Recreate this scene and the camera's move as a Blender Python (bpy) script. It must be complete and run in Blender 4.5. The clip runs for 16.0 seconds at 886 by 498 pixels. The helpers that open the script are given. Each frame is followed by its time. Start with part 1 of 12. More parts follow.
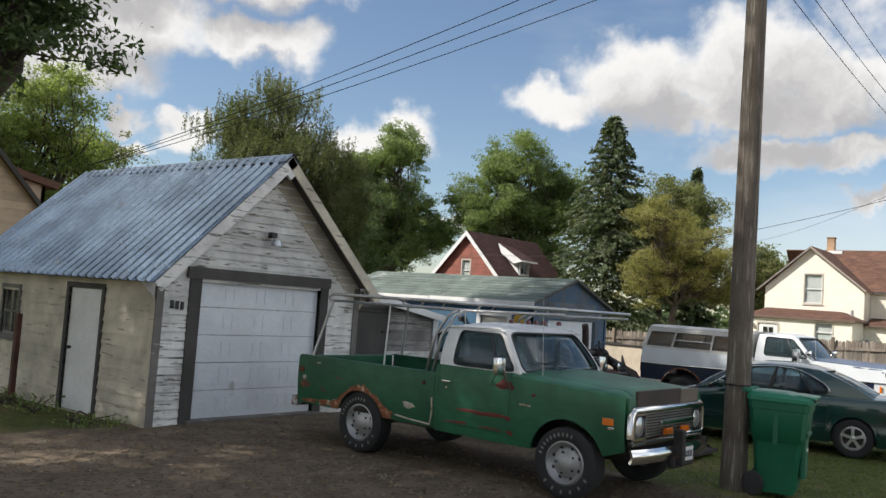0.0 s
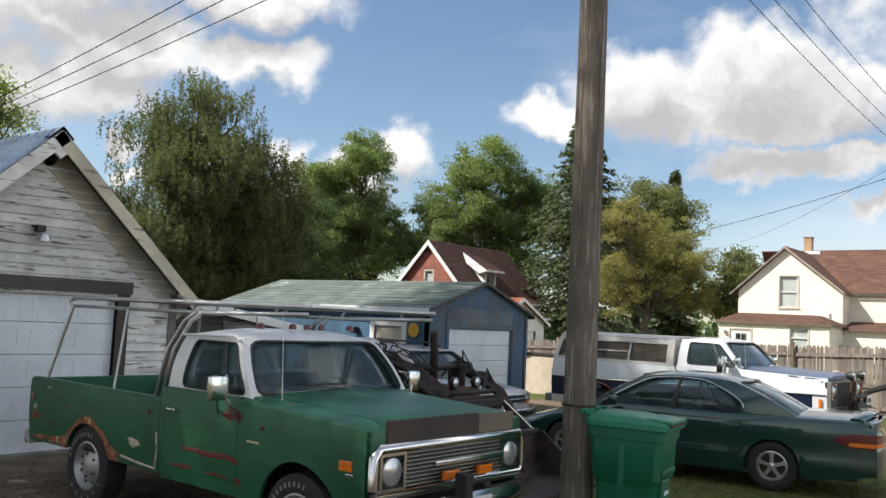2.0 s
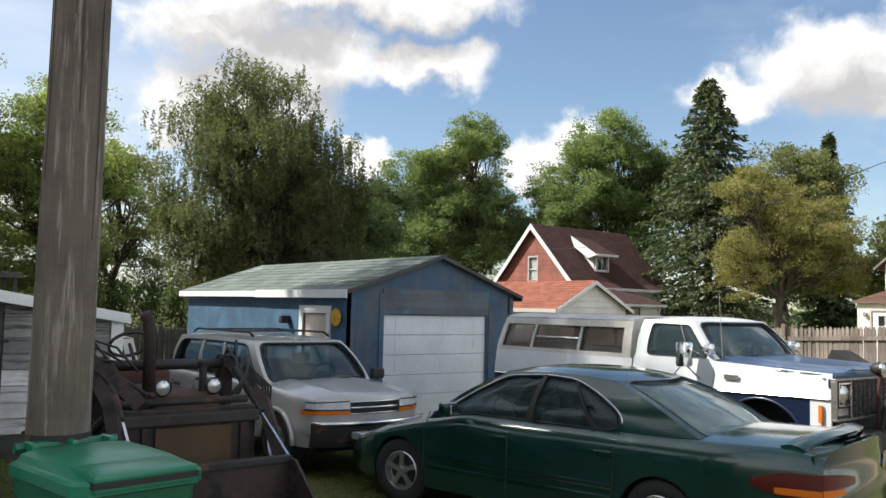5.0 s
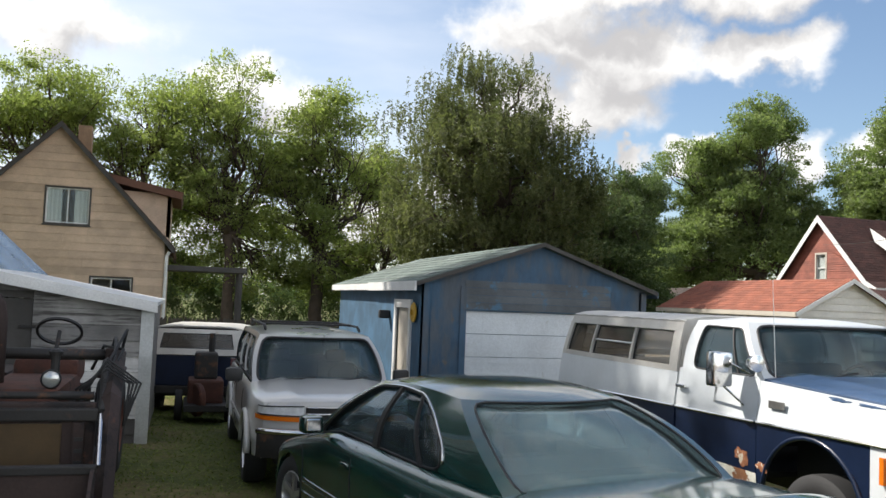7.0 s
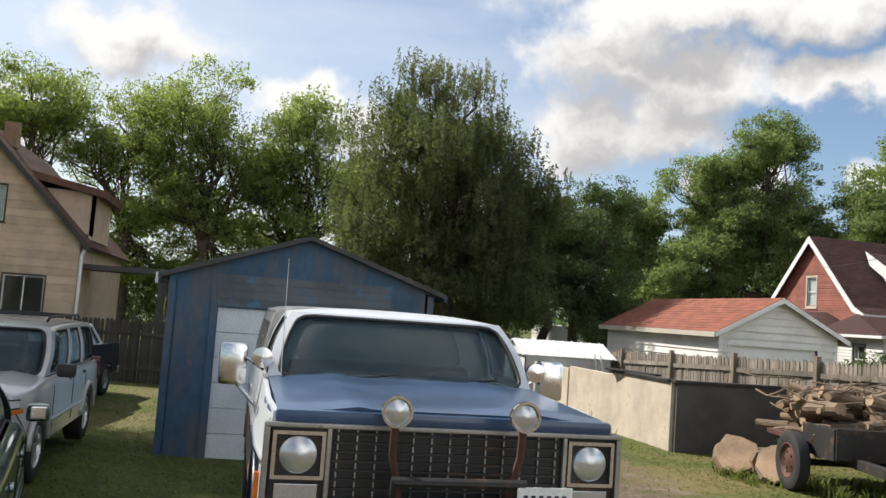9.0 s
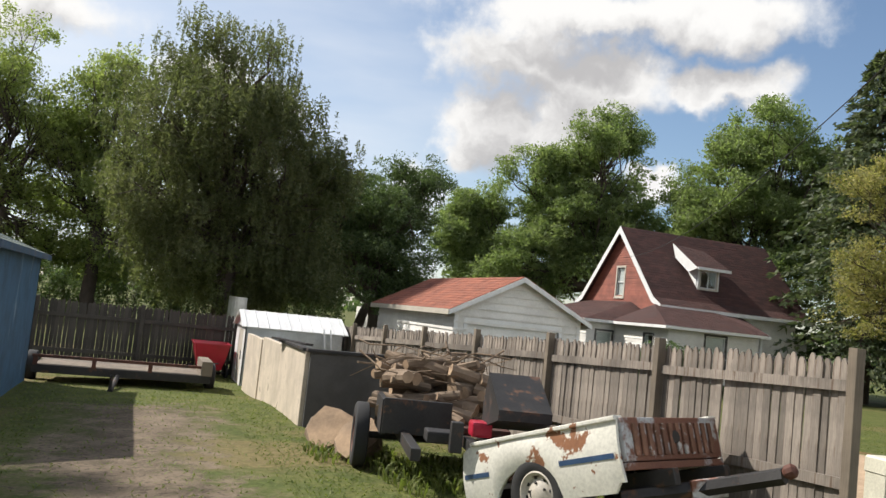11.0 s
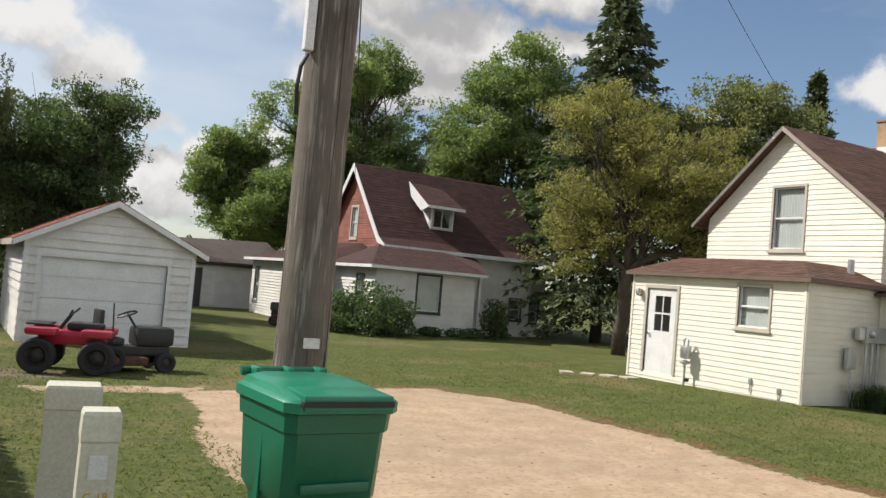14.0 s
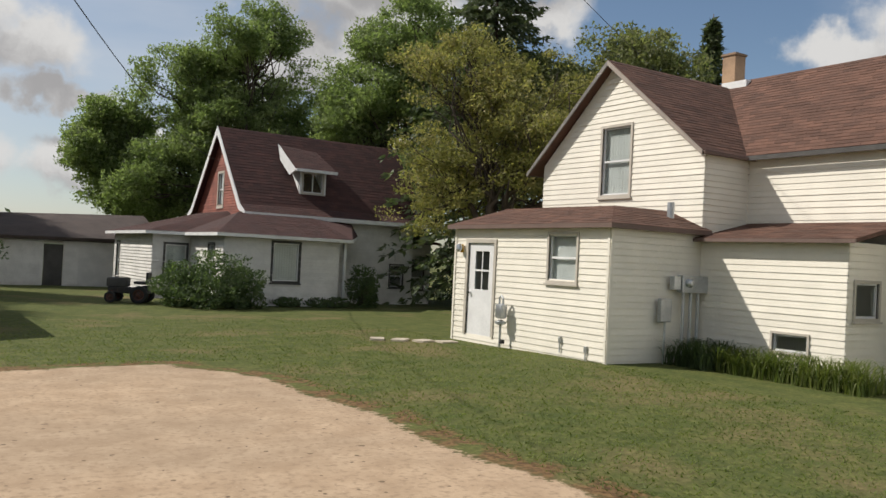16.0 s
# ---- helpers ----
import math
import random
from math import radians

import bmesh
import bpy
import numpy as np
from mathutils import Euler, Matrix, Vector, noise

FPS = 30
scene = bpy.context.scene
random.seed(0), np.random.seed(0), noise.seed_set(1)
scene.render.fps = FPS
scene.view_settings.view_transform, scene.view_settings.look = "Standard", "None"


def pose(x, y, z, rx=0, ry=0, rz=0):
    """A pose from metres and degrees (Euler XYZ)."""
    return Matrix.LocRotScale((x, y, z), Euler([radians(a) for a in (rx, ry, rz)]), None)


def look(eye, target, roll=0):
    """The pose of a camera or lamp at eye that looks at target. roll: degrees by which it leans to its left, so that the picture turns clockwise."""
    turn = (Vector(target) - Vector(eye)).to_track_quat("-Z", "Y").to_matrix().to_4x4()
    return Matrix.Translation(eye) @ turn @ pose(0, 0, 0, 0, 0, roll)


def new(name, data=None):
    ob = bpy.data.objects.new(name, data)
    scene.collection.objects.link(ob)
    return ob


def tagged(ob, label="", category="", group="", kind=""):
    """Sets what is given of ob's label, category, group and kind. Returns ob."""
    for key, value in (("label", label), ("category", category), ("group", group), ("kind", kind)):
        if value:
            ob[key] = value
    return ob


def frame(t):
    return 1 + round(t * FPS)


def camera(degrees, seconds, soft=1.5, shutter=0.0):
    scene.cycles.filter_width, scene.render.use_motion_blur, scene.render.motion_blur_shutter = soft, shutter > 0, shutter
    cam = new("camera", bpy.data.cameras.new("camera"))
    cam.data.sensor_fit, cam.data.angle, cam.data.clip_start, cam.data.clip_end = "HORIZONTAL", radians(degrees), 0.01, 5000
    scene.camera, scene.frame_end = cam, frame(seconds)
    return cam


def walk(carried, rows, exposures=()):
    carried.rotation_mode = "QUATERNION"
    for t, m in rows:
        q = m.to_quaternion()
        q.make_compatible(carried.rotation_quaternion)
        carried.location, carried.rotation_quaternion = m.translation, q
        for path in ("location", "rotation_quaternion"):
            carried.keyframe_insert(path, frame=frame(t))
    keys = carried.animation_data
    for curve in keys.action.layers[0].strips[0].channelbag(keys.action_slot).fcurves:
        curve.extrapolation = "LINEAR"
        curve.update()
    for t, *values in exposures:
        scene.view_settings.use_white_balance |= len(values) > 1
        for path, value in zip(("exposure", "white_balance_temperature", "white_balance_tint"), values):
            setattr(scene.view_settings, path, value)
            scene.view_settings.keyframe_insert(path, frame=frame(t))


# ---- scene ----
# The camera is carried along a gravel alley: x runs along the alley, y away from it.
cam = camera(55.4, 16.0, soft=1.5)
METRES, EYE, TILT, LEAN, TURN = 32.5, 2.0, 0.0, 0.0, -51.0
ROWS = [
    (0.0, 0.0, 0.0, 0.0, -0.26, 3.73, -4.07),
    (0.5, 0.0191, 0.0207, -0.0008, -2.38, 3.25, -3.65),
    (1.0, 0.0384, 0.0407, -0.0009, -3.02, 3.37, -2.91),
    (1.5, 0.0571, 0.0616, -0.0006, -1.73, 4.19, -2.45),
    (2.0, 0.0765, 0.0832, -0.0006, -0.1, 4.8, -2.76),
    (2.5, 0.0963, 0.1041, -0.0005, 2.16, 5.27, -2.82),
    (3.0, 0.1165, 0.127, -0.001, 5.15, 5.55, -1.96),
    (5.5, 0.2226, 0.2335, -0.0025, 17.05, 3.05, -1.04),
    (6.0, 0.2426, 0.2578, -0.0026, 24.95, 2.14, -1.04),
    (6.5, 0.2641, 0.2813, -0.0027, 30.91, 1.99, -1.39),
    (7.0, 0.2854, 0.3081, -0.0023, 33.79, 3.53, -2.26),
    (7.5, 0.3081, 0.3311, -0.002, 35.81, 4.79, -3.13),
    (8.0, 0.3288, 0.3577, -0.0027, 38.26, 5.0, -3.45),
    (10.5, 0.4333, 0.4887, -0.0046, 34.34, 4.26, -7.04),
    (11.0, 0.454, 0.5166, -0.0054, 30.67, 4.53, -6.04),
    (11.5, 0.4741, 0.5427, -0.0059, 27.94, 3.47, -6.48),
    (12.0, 0.4945, 0.5676, -0.0058, 25.95, 3.21, -6.7),
    (12.5, 0.5144, 0.5926, -0.0059, 24.28, 3.17, -5.57),
    (13.0, 0.5342, 0.6174, -0.0063, 22.81, 2.88, -4.59),
    (13.5, 0.5533, 0.6423, -0.0065, 21.34, 2.54, -4.64),
    (14.0, 0.5717, 0.6659, -0.0066, 20.74, 2.56, -5.03),
    (14.5, 0.5922, 0.6869, -0.0058, 20.57, 3.19, -4.31),
    (15.0, 0.6109, 0.7117, -0.0068, 20.1, 3.07, -2.99),
    (15.5, 0.6296, 0.7353, -0.0069, 19.9, 2.2, -2.01),
    (16.0, 0.6509, 0.7568, -0.0075, 17.92, 0.86, -2.82),
]
walk(cam, [(t, pose(0, 0, EYE, TILT, LEAN, TURN) @ pose(METRES * x, METRES * y, METRES * z, 90 + pitch, roll, yaw)) for t, x, y, z, yaw, pitch, roll in ROWS],
     ((0.0, 0.35), (1.5, 0.47), (5.0, 0.62), (7.0, 0.66), (8.2, 0.44), (10.5, 0.45), (12.0, 0.32), (14.0, 0.2), (16.0, -0.12)))

# ---- world, sun, exposure ----
SUN_WAY = Vector((-0.80, 0.70, 1.0)).normalized()
SUN_EL = math.asin(SUN_WAY.z)
SUN_AZ = math.atan2(SUN_WAY.x, SUN_WAY.y)
world = bpy.data.worlds.new("sky")
scene.world = world
world.use_nodes = True
wn, wl = world.node_tree.nodes, world.node_tree.links
wn.clear()


def wnode(kind, **values):
    n = wn.new(kind)
    for key, value in values.items():
        n.inputs[key.replace("_", " ")].default_value = value
    return n


sky = wn.new("ShaderNodeTexSky")
sky.sky_type, sky.sun_disc = "NISHITA", False
sky.sun_elevation, sky.sun_rotation = SUN_EL, SUN_AZ
sky.air_density, sky.dust_density, sky.ozone_density = 1.0, 0.6, 1.6
geo = wn.new("ShaderNodeTexCoord")


def wmath(op, a, b=None, clamp=False):
    n = wn.new("ShaderNodeMath")
    n.operation, n.use_clamp = op, clamp
    if op == "SMOOTH_MAX":
        n.inputs[2].default_value = 0.25
    for i, v in enumerate((a, b)):
        if v is None:
            continue
        if isinstance(v, (int, float)):
            n.inputs[i].default_value = v
        else:
            wl.new(v, n.inputs[i])
    return n.outputs[0]


# Cumulus clouds, each lobe an azimuth, an elevation and two half widths in degrees.
CLOUDS = [
    (70.8, 16.4, 5.6, 3.7), (64.0, 15.6, 5.2, 2.9), (58.4, 13.9, 3.9, 1.5), (76.0, 15.3, 4.6, 2.3), (70.8, 13.4, 9.6, 1.4), (83.0, 14.0, 5.0, 3.0),
    (71.5, 10.9, 4.8, 1.2), (76.2, 11.0, 4.2, 1.1), (78.1, 8.2, 2.0, 0.7),
    (47.6, 10.8, 2.9, 2.3), (45.4, 9.6, 2.4, 2.2), (33.2, 9.9, 1.9, 1.4), (40.4, 9.8, 2.0, 2.0), (51.1, 5.3, 1.5, 0.9),
    (23.0, 17.9, 5.6, 2.5), (22.4, 13.0, 3.6, 2.9), (27.4, 13.2, 4.6, 2.5), (29.2, 16.2, 6.2, 2.6), (37.7, 16.4, 4.3, 1.6), (35.5, 20.6, 8.2, 2.2), (27.5, 20.4, 8.0, 2.0),
    (20.2, 11.3, 1.7, 1.4), (17.2, 7.9, 2.3, 2.0),
    (6.9, 12.0, 3.7, 2.1), (2.9, 13.9, 3.7, 1.9), (8.0, 9.2, 3.6, 0.9), (10.6, 5.2, 5.0, 2.2), (12.9, 7.6, 1.9, 1.4), (2.0, 4.6, 4.0, 2.4),
    (33.6, 10.3, 1.9, 1.1), (30.4, 8.4, 1.4, 0.7), (30.1, 10.1, 1.1, 0.6), (-8.0, 16.0, 6.0, 2.2), (-16.0, 10.0, 5.0, 2.4),
]
warp = wnode("ShaderNodeTexNoise", Scale=19.0, Detail=4.0, Roughness=0.5)
wl.new(geo.outputs["Generated"], warp.inputs["Vector"])
fine = wnode("ShaderNodeTexNoise", Scale=46.0, Detail=6.0, Roughness=0.6)
wl.new(geo.outputs["Generated"], fine.inputs["Vector"])


def wvec(op, a, b):
    n = wn.new("ShaderNodeVectorMath")
    n.operation = op
    for i, v in enumerate((a, b)):
        if isinstance(v, (tuple, Vector)):
            n.inputs[i].default_value = v
        elif isinstance(v, float):
            n.inputs["Scale"].default_value = v
        else:
            wl.new(v, n.inputs[i])
    return n.outputs[0]


bent = wvec("ADD", geo.outputs["Generated"], wvec("SCALE", wvec("SUBTRACT", warp.outputs["Color"], (0.5, 0.5, 0.5)), 0.078))
bent = wvec("ADD", bent, wvec("SCALE", wvec("SUBTRACT", fine.outputs["Color"], (0.5, 0.5, 0.5)), 0.016))


def cloud_field(way):
    """How deep a direction lies inside the nearest lobe of cloud."""
    total = None
    for az, el, wide, high in CLOUDS:
        m = wn.new("ShaderNodeMapping")
        m.vector_type = "TEXTURE"
        m.inputs["Location"].default_value = (math.sin(radians(az)) * math.cos(radians(el)), math.cos(radians(az)) * math.cos(radians(el)), math.sin(radians(el)))
        m.inputs["Rotation"].default_value = (0, 0, -radians(az))
        m.inputs["Scale"].default_value = (radians(wide), 0.5, radians(high))
        wl.new(way, m.inputs["Vector"])
        ln = wn.new("ShaderNodeVectorMath")
        ln.operation = "LENGTH"
        wl.new(m.outputs[0], ln.inputs[0])
        near = wmath("SUBTRACT", 1.0, ln.outputs["Value"])
        total = near if total is None else wmath("SMOOTH_MAX", total, near)
    return total


field = cloud_field(bent)
# cloud that lies between a place and the sun shades it
shaded = cloud_field(wvec("ADD", bent, Vector((-0.012, 0.008, 0.042))))
# added broken cloud outside the view, which lights the shaded sides
rest = wnode("ShaderNodeTexNoise", Scale=2.6, Detail=6.0, Roughness=0.55)
wl.new(geo.outputs["Generated"], rest.inputs["Vector"])
wsep = wn.new("ShaderNodeSeparateXYZ")
wl.new(geo.outputs["Generated"], wsep.inputs[0])
away = wmath("SUBTRACT", -0.10, wmath("ADD", wmath("MULTIPLY", wsep.outputs["X"], 0.55), wmath("MULTIPLY", wsep.outputs["Y"], 0.83)))
high = wmath("SUBTRACT", wsep.outputs["Z"], 0.42)
gate = wmath("MINIMUM", wmath("MULTIPLY", wmath("MAXIMUM", away, high), 4.0), 0.0)
field = wmath("MAXIMUM", field, wmath("ADD", wmath("MULTIPLY", wmath("SUBTRACT", rest.outputs["Fac"], 0.49), 3.0), gate))
body = wmath("ADD", field, wmath("MULTIPLY", wmath("SUBTRACT", fine.outputs["Fac"], 0.5), 0.55))
alpha = wn.new("ShaderNodeMapRange")
alpha.interpolation_type = "SMOOTHSTEP"
alpha.inputs["From Min"].default_value, alpha.inputs["From Max"].default_value = -0.16, 0.46
wl.new(body, alpha.inputs["Value"])
# thin high haze that whitens parts of the blue
veil = wnode("ShaderNodeTexNoise", Scale=2.2, Detail=5.0, Roughness=0.5)
vmap = wn.new("ShaderNodeMapping")
vmap.inputs["Scale"].default_value = (1.0, 1.0, 4.0)
wl.new(geo.outputs["Generated"], vmap.inputs["Vector"])
wl.new(vmap.outputs[0], veil.inputs["Vector"])
vr = wn.new("ShaderNodeMapRange")
vr.inputs["From Min"].default_value, vr.inputs["From Max"].default_value, vr.inputs["To Max"].default_value = 0.45, 0.75, 0.45
wl.new(veil.outputs["Fac"], vr.inputs["Value"])
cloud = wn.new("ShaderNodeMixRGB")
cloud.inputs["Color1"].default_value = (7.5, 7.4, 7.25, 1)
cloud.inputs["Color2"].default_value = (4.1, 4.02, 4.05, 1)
lump = wnode("ShaderNodeTexNoise", Scale=16.0, Detail=6.0, Roughness=0.6)
wl.new(bent, lump.inputs["Vector"])
dim = wn.new("ShaderNodeMapRange")
dim.interpolation_type = "SMOOTHSTEP"
dim.inputs["From Min"].default_value, dim.inputs["From Max"].default_value = -0.30, 0.86
wl.new(wmath("ADD", shaded, wmath("MULTIPLY", wmath("SUBTRACT", lump.outputs["Fac"], 0.5), 1.5)), dim.inputs["Value"])
wl.new(dim.outputs[0], cloud.inputs["Fac"])
# unseen clouds opposite the sun, boosted up to threefold as fill light
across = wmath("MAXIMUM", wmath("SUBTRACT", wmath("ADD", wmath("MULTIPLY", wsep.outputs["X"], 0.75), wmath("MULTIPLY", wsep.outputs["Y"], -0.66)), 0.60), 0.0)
fill_cloud = wn.new("ShaderNodeVectorMath")
fill_cloud.operation = "SCALE"
wl.new(cloud.outputs[0], fill_cloud.inputs[0])
wl.new(wmath("ADD", wmath("MULTIPLY", across, 5.0), 1.0), fill_cloud.inputs["Scale"])
hazed = wn.new("ShaderNodeMixRGB")
hazed.inputs["Color2"].default_value = (6.9, 7.1, 7.4, 1)
# haze scatters more light towards the sun's side
sunward = wmath("MAXIMUM", wmath("SUBTRACT", wmath("ADD", wmath("MULTIPLY", wsep.outputs["X"], -0.75), wmath("MULTIPLY", wsep.outputs["Y"], 0.66)), 0.15), 0.0)
wl.new(wmath("ADD", vr.outputs[0], wmath("MULTIPLY", sunward, 0.75), True), hazed.inputs["Fac"])
wl.new(sky.outputs[0], hazed.inputs["Color1"])
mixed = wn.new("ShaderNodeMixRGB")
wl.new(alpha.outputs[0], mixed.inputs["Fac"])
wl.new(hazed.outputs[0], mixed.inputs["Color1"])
wl.new(fill_cloud.outputs[0], mixed.inputs["Color2"])
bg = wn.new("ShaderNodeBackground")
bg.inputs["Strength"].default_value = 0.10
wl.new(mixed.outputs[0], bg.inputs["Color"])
wout = wn.new("ShaderNodeOutputWorld")
wl.new(bg.outputs[0], wout.inputs["Surface"])

sun = new("sun", bpy.data.lights.new("sun", "SUN"))
sun.data.energy, sun.data.angle, sun.data.color = 5.0, radians(0.6), (1.0, 0.94, 0.86)
sun.matrix_world = look(SUN_WAY * 60, (0, 0, 0))

# ---- materials ----
def nodes_of(name):
    m = bpy.data.materials.new(name)
    m.use_nodes = True
    t = m.node_tree
    return m, t.nodes, t.links, t.nodes["Principled BSDF"]


def ramp2(nt, lk, source, lo, hi):
    n = nt.new("ShaderNodeMapRange")
    n.interpolation_type = "SMOOTHSTEP"
    n.inputs["From Min"].default_value, n.inputs["From Max"].default_value = lo, hi
    lk.new(source, n.inputs["Value"])
    return n.outputs[0]


def noise_tex(nt, lk, scale, detail=5.0, stretch=(1, 1, 1), rough=0.6, turn=(0, 0, 0)):
    tc = nt.new("ShaderNodeTexCoord")
    mp = nt.new("ShaderNodeMapping")
    mp.inputs["Scale"].default_value, mp.inputs["Rotation"].default_value = stretch, turn
    lk.new(tc.outputs["Object"], mp.inputs["Vector"])
    n = nt.new("ShaderNodeTexNoise")
    n.inputs["Scale"].default_value, n.inputs["Detail"].default_value, n.inputs["Roughness"].default_value = scale, detail, rough
    lk.new(mp.outputs[0], n.inputs["Vector"])
    return n.outputs["Fac"]


def blend(nt, lk, fac, a, b, mode="MIX"):
    n = nt.new("ShaderNodeMixRGB")
    n.blend_type = mode
    for i, v in (("Fac", fac), ("Color1", a), ("Color2", b)):
        if isinstance(v, (int, float)):
            n.inputs[i].default_value = v
        elif isinstance(v, tuple):
            n.inputs[i].default_value = (*v[:3], 1)
        else:
            lk.new(v, n.inputs[i])
    return n.outputs[0]


def surface(name, base, rough=0.6, metal=0.0, var=0.25, scale=2.0, fine=45.0, bump=0.15, stretch=(1, 1, 1), wear=None, wear2=None, each=0.0, coat=0.0, spread=0.15):
    """A material with two scales of variation; wear is a colour, its low and high threshold, scale and roughness."""
    m, nt, lk, bs = nodes_of(name)
    big, small = noise_tex(nt, lk, scale, 4.0), noise_tex(nt, lk, fine, 6.0, stretch)
    col = blend(nt, lk, ramp2(nt, lk, big, 0.3, 0.7), tuple(c * (1 - var) for c in base), tuple(min(1, c * (1 + var * 0.6)) for c in base))
    col = blend(nt, lk, ramp2(nt, lk, small, 0.35, 0.65), col, blend(nt, lk, 1.0, col, (1 - spread, 1 - spread, 1 - spread), "MULTIPLY"))
    if each:
        info = nt.new("ShaderNodeObjectInfo")
        geo_n = nt.new("ShaderNodeNewGeometry")
        add = nt.new("ShaderNodeMath")
        add.operation = "ADD"
        lk.new(info.outputs["Random"], add.inputs[0])
        lk.new(geo_n.outputs["Random Per Island"], add.inputs[1])
        fr = nt.new("ShaderNodeMath")
        fr.operation = "FRACT"
        lk.new(add.outputs[0], fr.inputs[0])
        tone = nt.new("ShaderNodeMapRange")
        tone.inputs["To Min"].default_value, tone.inputs["To Max"].default_value = 1 - each, 1 + each * 0.5
        lk.new(fr.outputs[0], tone.inputs["Value"])
        col = blend(nt, lk, 1.0, col, tone.outputs[0], "MULTIPLY")
    rough_out = None
    for w in (wear, wear2):
        if not w:
            continue
        wc, lo, hi, ws, wr = w[:5]
        st = w[5] if len(w) > 5 else (1, 1, 1)
        mask = ramp2(nt, lk, noise_tex(nt, lk, ws, 8.0, st, 0.65), lo, hi)
        wcol = blend(nt, lk, small, tuple(c * 0.6 for c in wc), tuple(min(1, c * 1.25) for c in wc))
        col = blend(nt, lk, mask, col, wcol)
        prev = rough_out if rough_out is not None else (rough, rough, rough)
        rough_out = blend(nt, lk, mask, prev, (wr, wr, wr))
        if metal:
            mm = nt.new("ShaderNodeMapRange")
            mm.inputs["To Min"].default_value, mm.inputs["To Max"].default_value = metal, 0.0
            lk.new(mask, mm.inputs["Value"])
            lk.new(mm.outputs[0], bs.inputs["Metallic"])
    lk.new(col, bs.inputs["Base Color"])
    if rough_out is not None:
        lk.new(rough_out, bs.inputs["Roughness"])
    else:
        rr = nt.new("ShaderNodeMapRange")
        rr.inputs["To Min"].default_value, rr.inputs["To Max"].default_value = max(0.02, rough - 0.1), min(1, rough + 0.1)
        lk.new(big, rr.inputs["Value"])
        lk.new(rr.outputs[0], bs.inputs["Roughness"])
    if not (wear or wear2):
        bs.inputs["Metallic"].default_value = metal
    bs.inputs["Coat Weight"].default_value = coat
    bs.inputs["Coat Roughness"].default_value = 0.08
    if bump:
        b = nt.new("ShaderNodeBump")
        b.inputs["Strength"].default_value, b.inputs["Distance"].default_value = bump, 0.01
        lk.new(small, b.inputs["Height"])
        lk.new(b.outputs[0], bs.inputs["Normal"])
    return m


def glass_mat(name, tint=(0.85, 0.9, 0.88), rough=0.0, film=0.0):
    """Clear tinted glass in thin panes: see-through, with a Fresnel gloss and a film of dust."""
    m, nt, lk, bs = nodes_of(name)
    nt.remove(bs)
    clear = nt.new("ShaderNodeBsdfTransparent")
    clear.inputs["Color"].default_value = (*(c ** 0.5 for c in tint), 1)
    dust = nt.new("ShaderNodeBsdfDiffuse")
    dust.inputs["Color"].default_value = (*tint, 1)
    body_mix = nt.new("ShaderNodeMixShader")
    smear = nt.new("ShaderNodeMapRange")
    smear.inputs["To Min"].default_value, smear.inputs["To Max"].default_value = film * 0.5, film * 1.3 + 0.015
    lk.new(noise_tex(nt, lk, 3.0, 5.0), smear.inputs["Value"])
    lk.new(smear.outputs[0], body_mix.inputs[0])
    lk.new(clear.outputs[0], body_mix.inputs[1])
    lk.new(dust.outputs[0], body_mix.inputs[2])
    gloss = nt.new("ShaderNodeBsdfGlossy")
    gloss.inputs["Roughness"].default_value = rough
    facing = nt.new("ShaderNodeLayerWeight")
    facing.inputs["Blend"].default_value = 0.5
    steep, fres = nt.new("ShaderNodeMath"), nt.new("ShaderNodeMath")
    steep.operation, fres.operation = "POWER", "MULTIPLY_ADD"
    steep.inputs[1].default_value = 5.0
    fres.inputs[1].default_value, fres.inputs[2].default_value = 0.96, 0.04
    lk.new(facing.outputs["Facing"], steep.inputs[0])
    lk.new(steep.outputs[0], fres.inputs[0])
    mx = nt.new("ShaderNodeMixShader")
    lk.new(fres.outputs[0], mx.inputs[0])
    lk.new(body_mix.outputs[0], mx.inputs[1])
    lk.new(gloss.outputs[0], mx.inputs[2])
    lk.new(mx.outputs[0], nt["Material Output"].inputs["Surface"])
    return m


def leaf_mat(name, a, b, thin=0.35):
    m, nt, lk, bs = nodes_of(name)
    g = nt.new("ShaderNodeNewGeometry")
    col = blend(nt, lk, g.outputs["Random Per Island"], a, b)
    big = noise_tex(nt, lk, 0.5, 3.0)
    col = blend(nt, lk, ramp2(nt, lk, big, 0.35, 0.65), blend(nt, lk, 1.0, col, (0.75, 0.8, 0.7), "MULTIPLY"), col)
    lk.new(col, bs.inputs["Base Color"])
    bs.inputs["Roughness"].default_value = 0.55
    bs.inputs["Specular IOR Level"].default_value = 0.3
    tr = nt.new("ShaderNodeBsdfTranslucent")
    lk.new(blend(nt, lk, 1.0, col, (1.2, 1.35, 0.75), "MULTIPLY"), tr.inputs["Color"])
    mx = nt.new("ShaderNodeMixShader")
    mx.inputs[0].default_value = thin
    lk.new(bs.outputs[0], mx.inputs[1])
    lk.new(tr.outputs[0], mx.inputs[2])
    lk.new(mx.outputs[0], nt["Material Output"].inputs["Surface"])
    return m


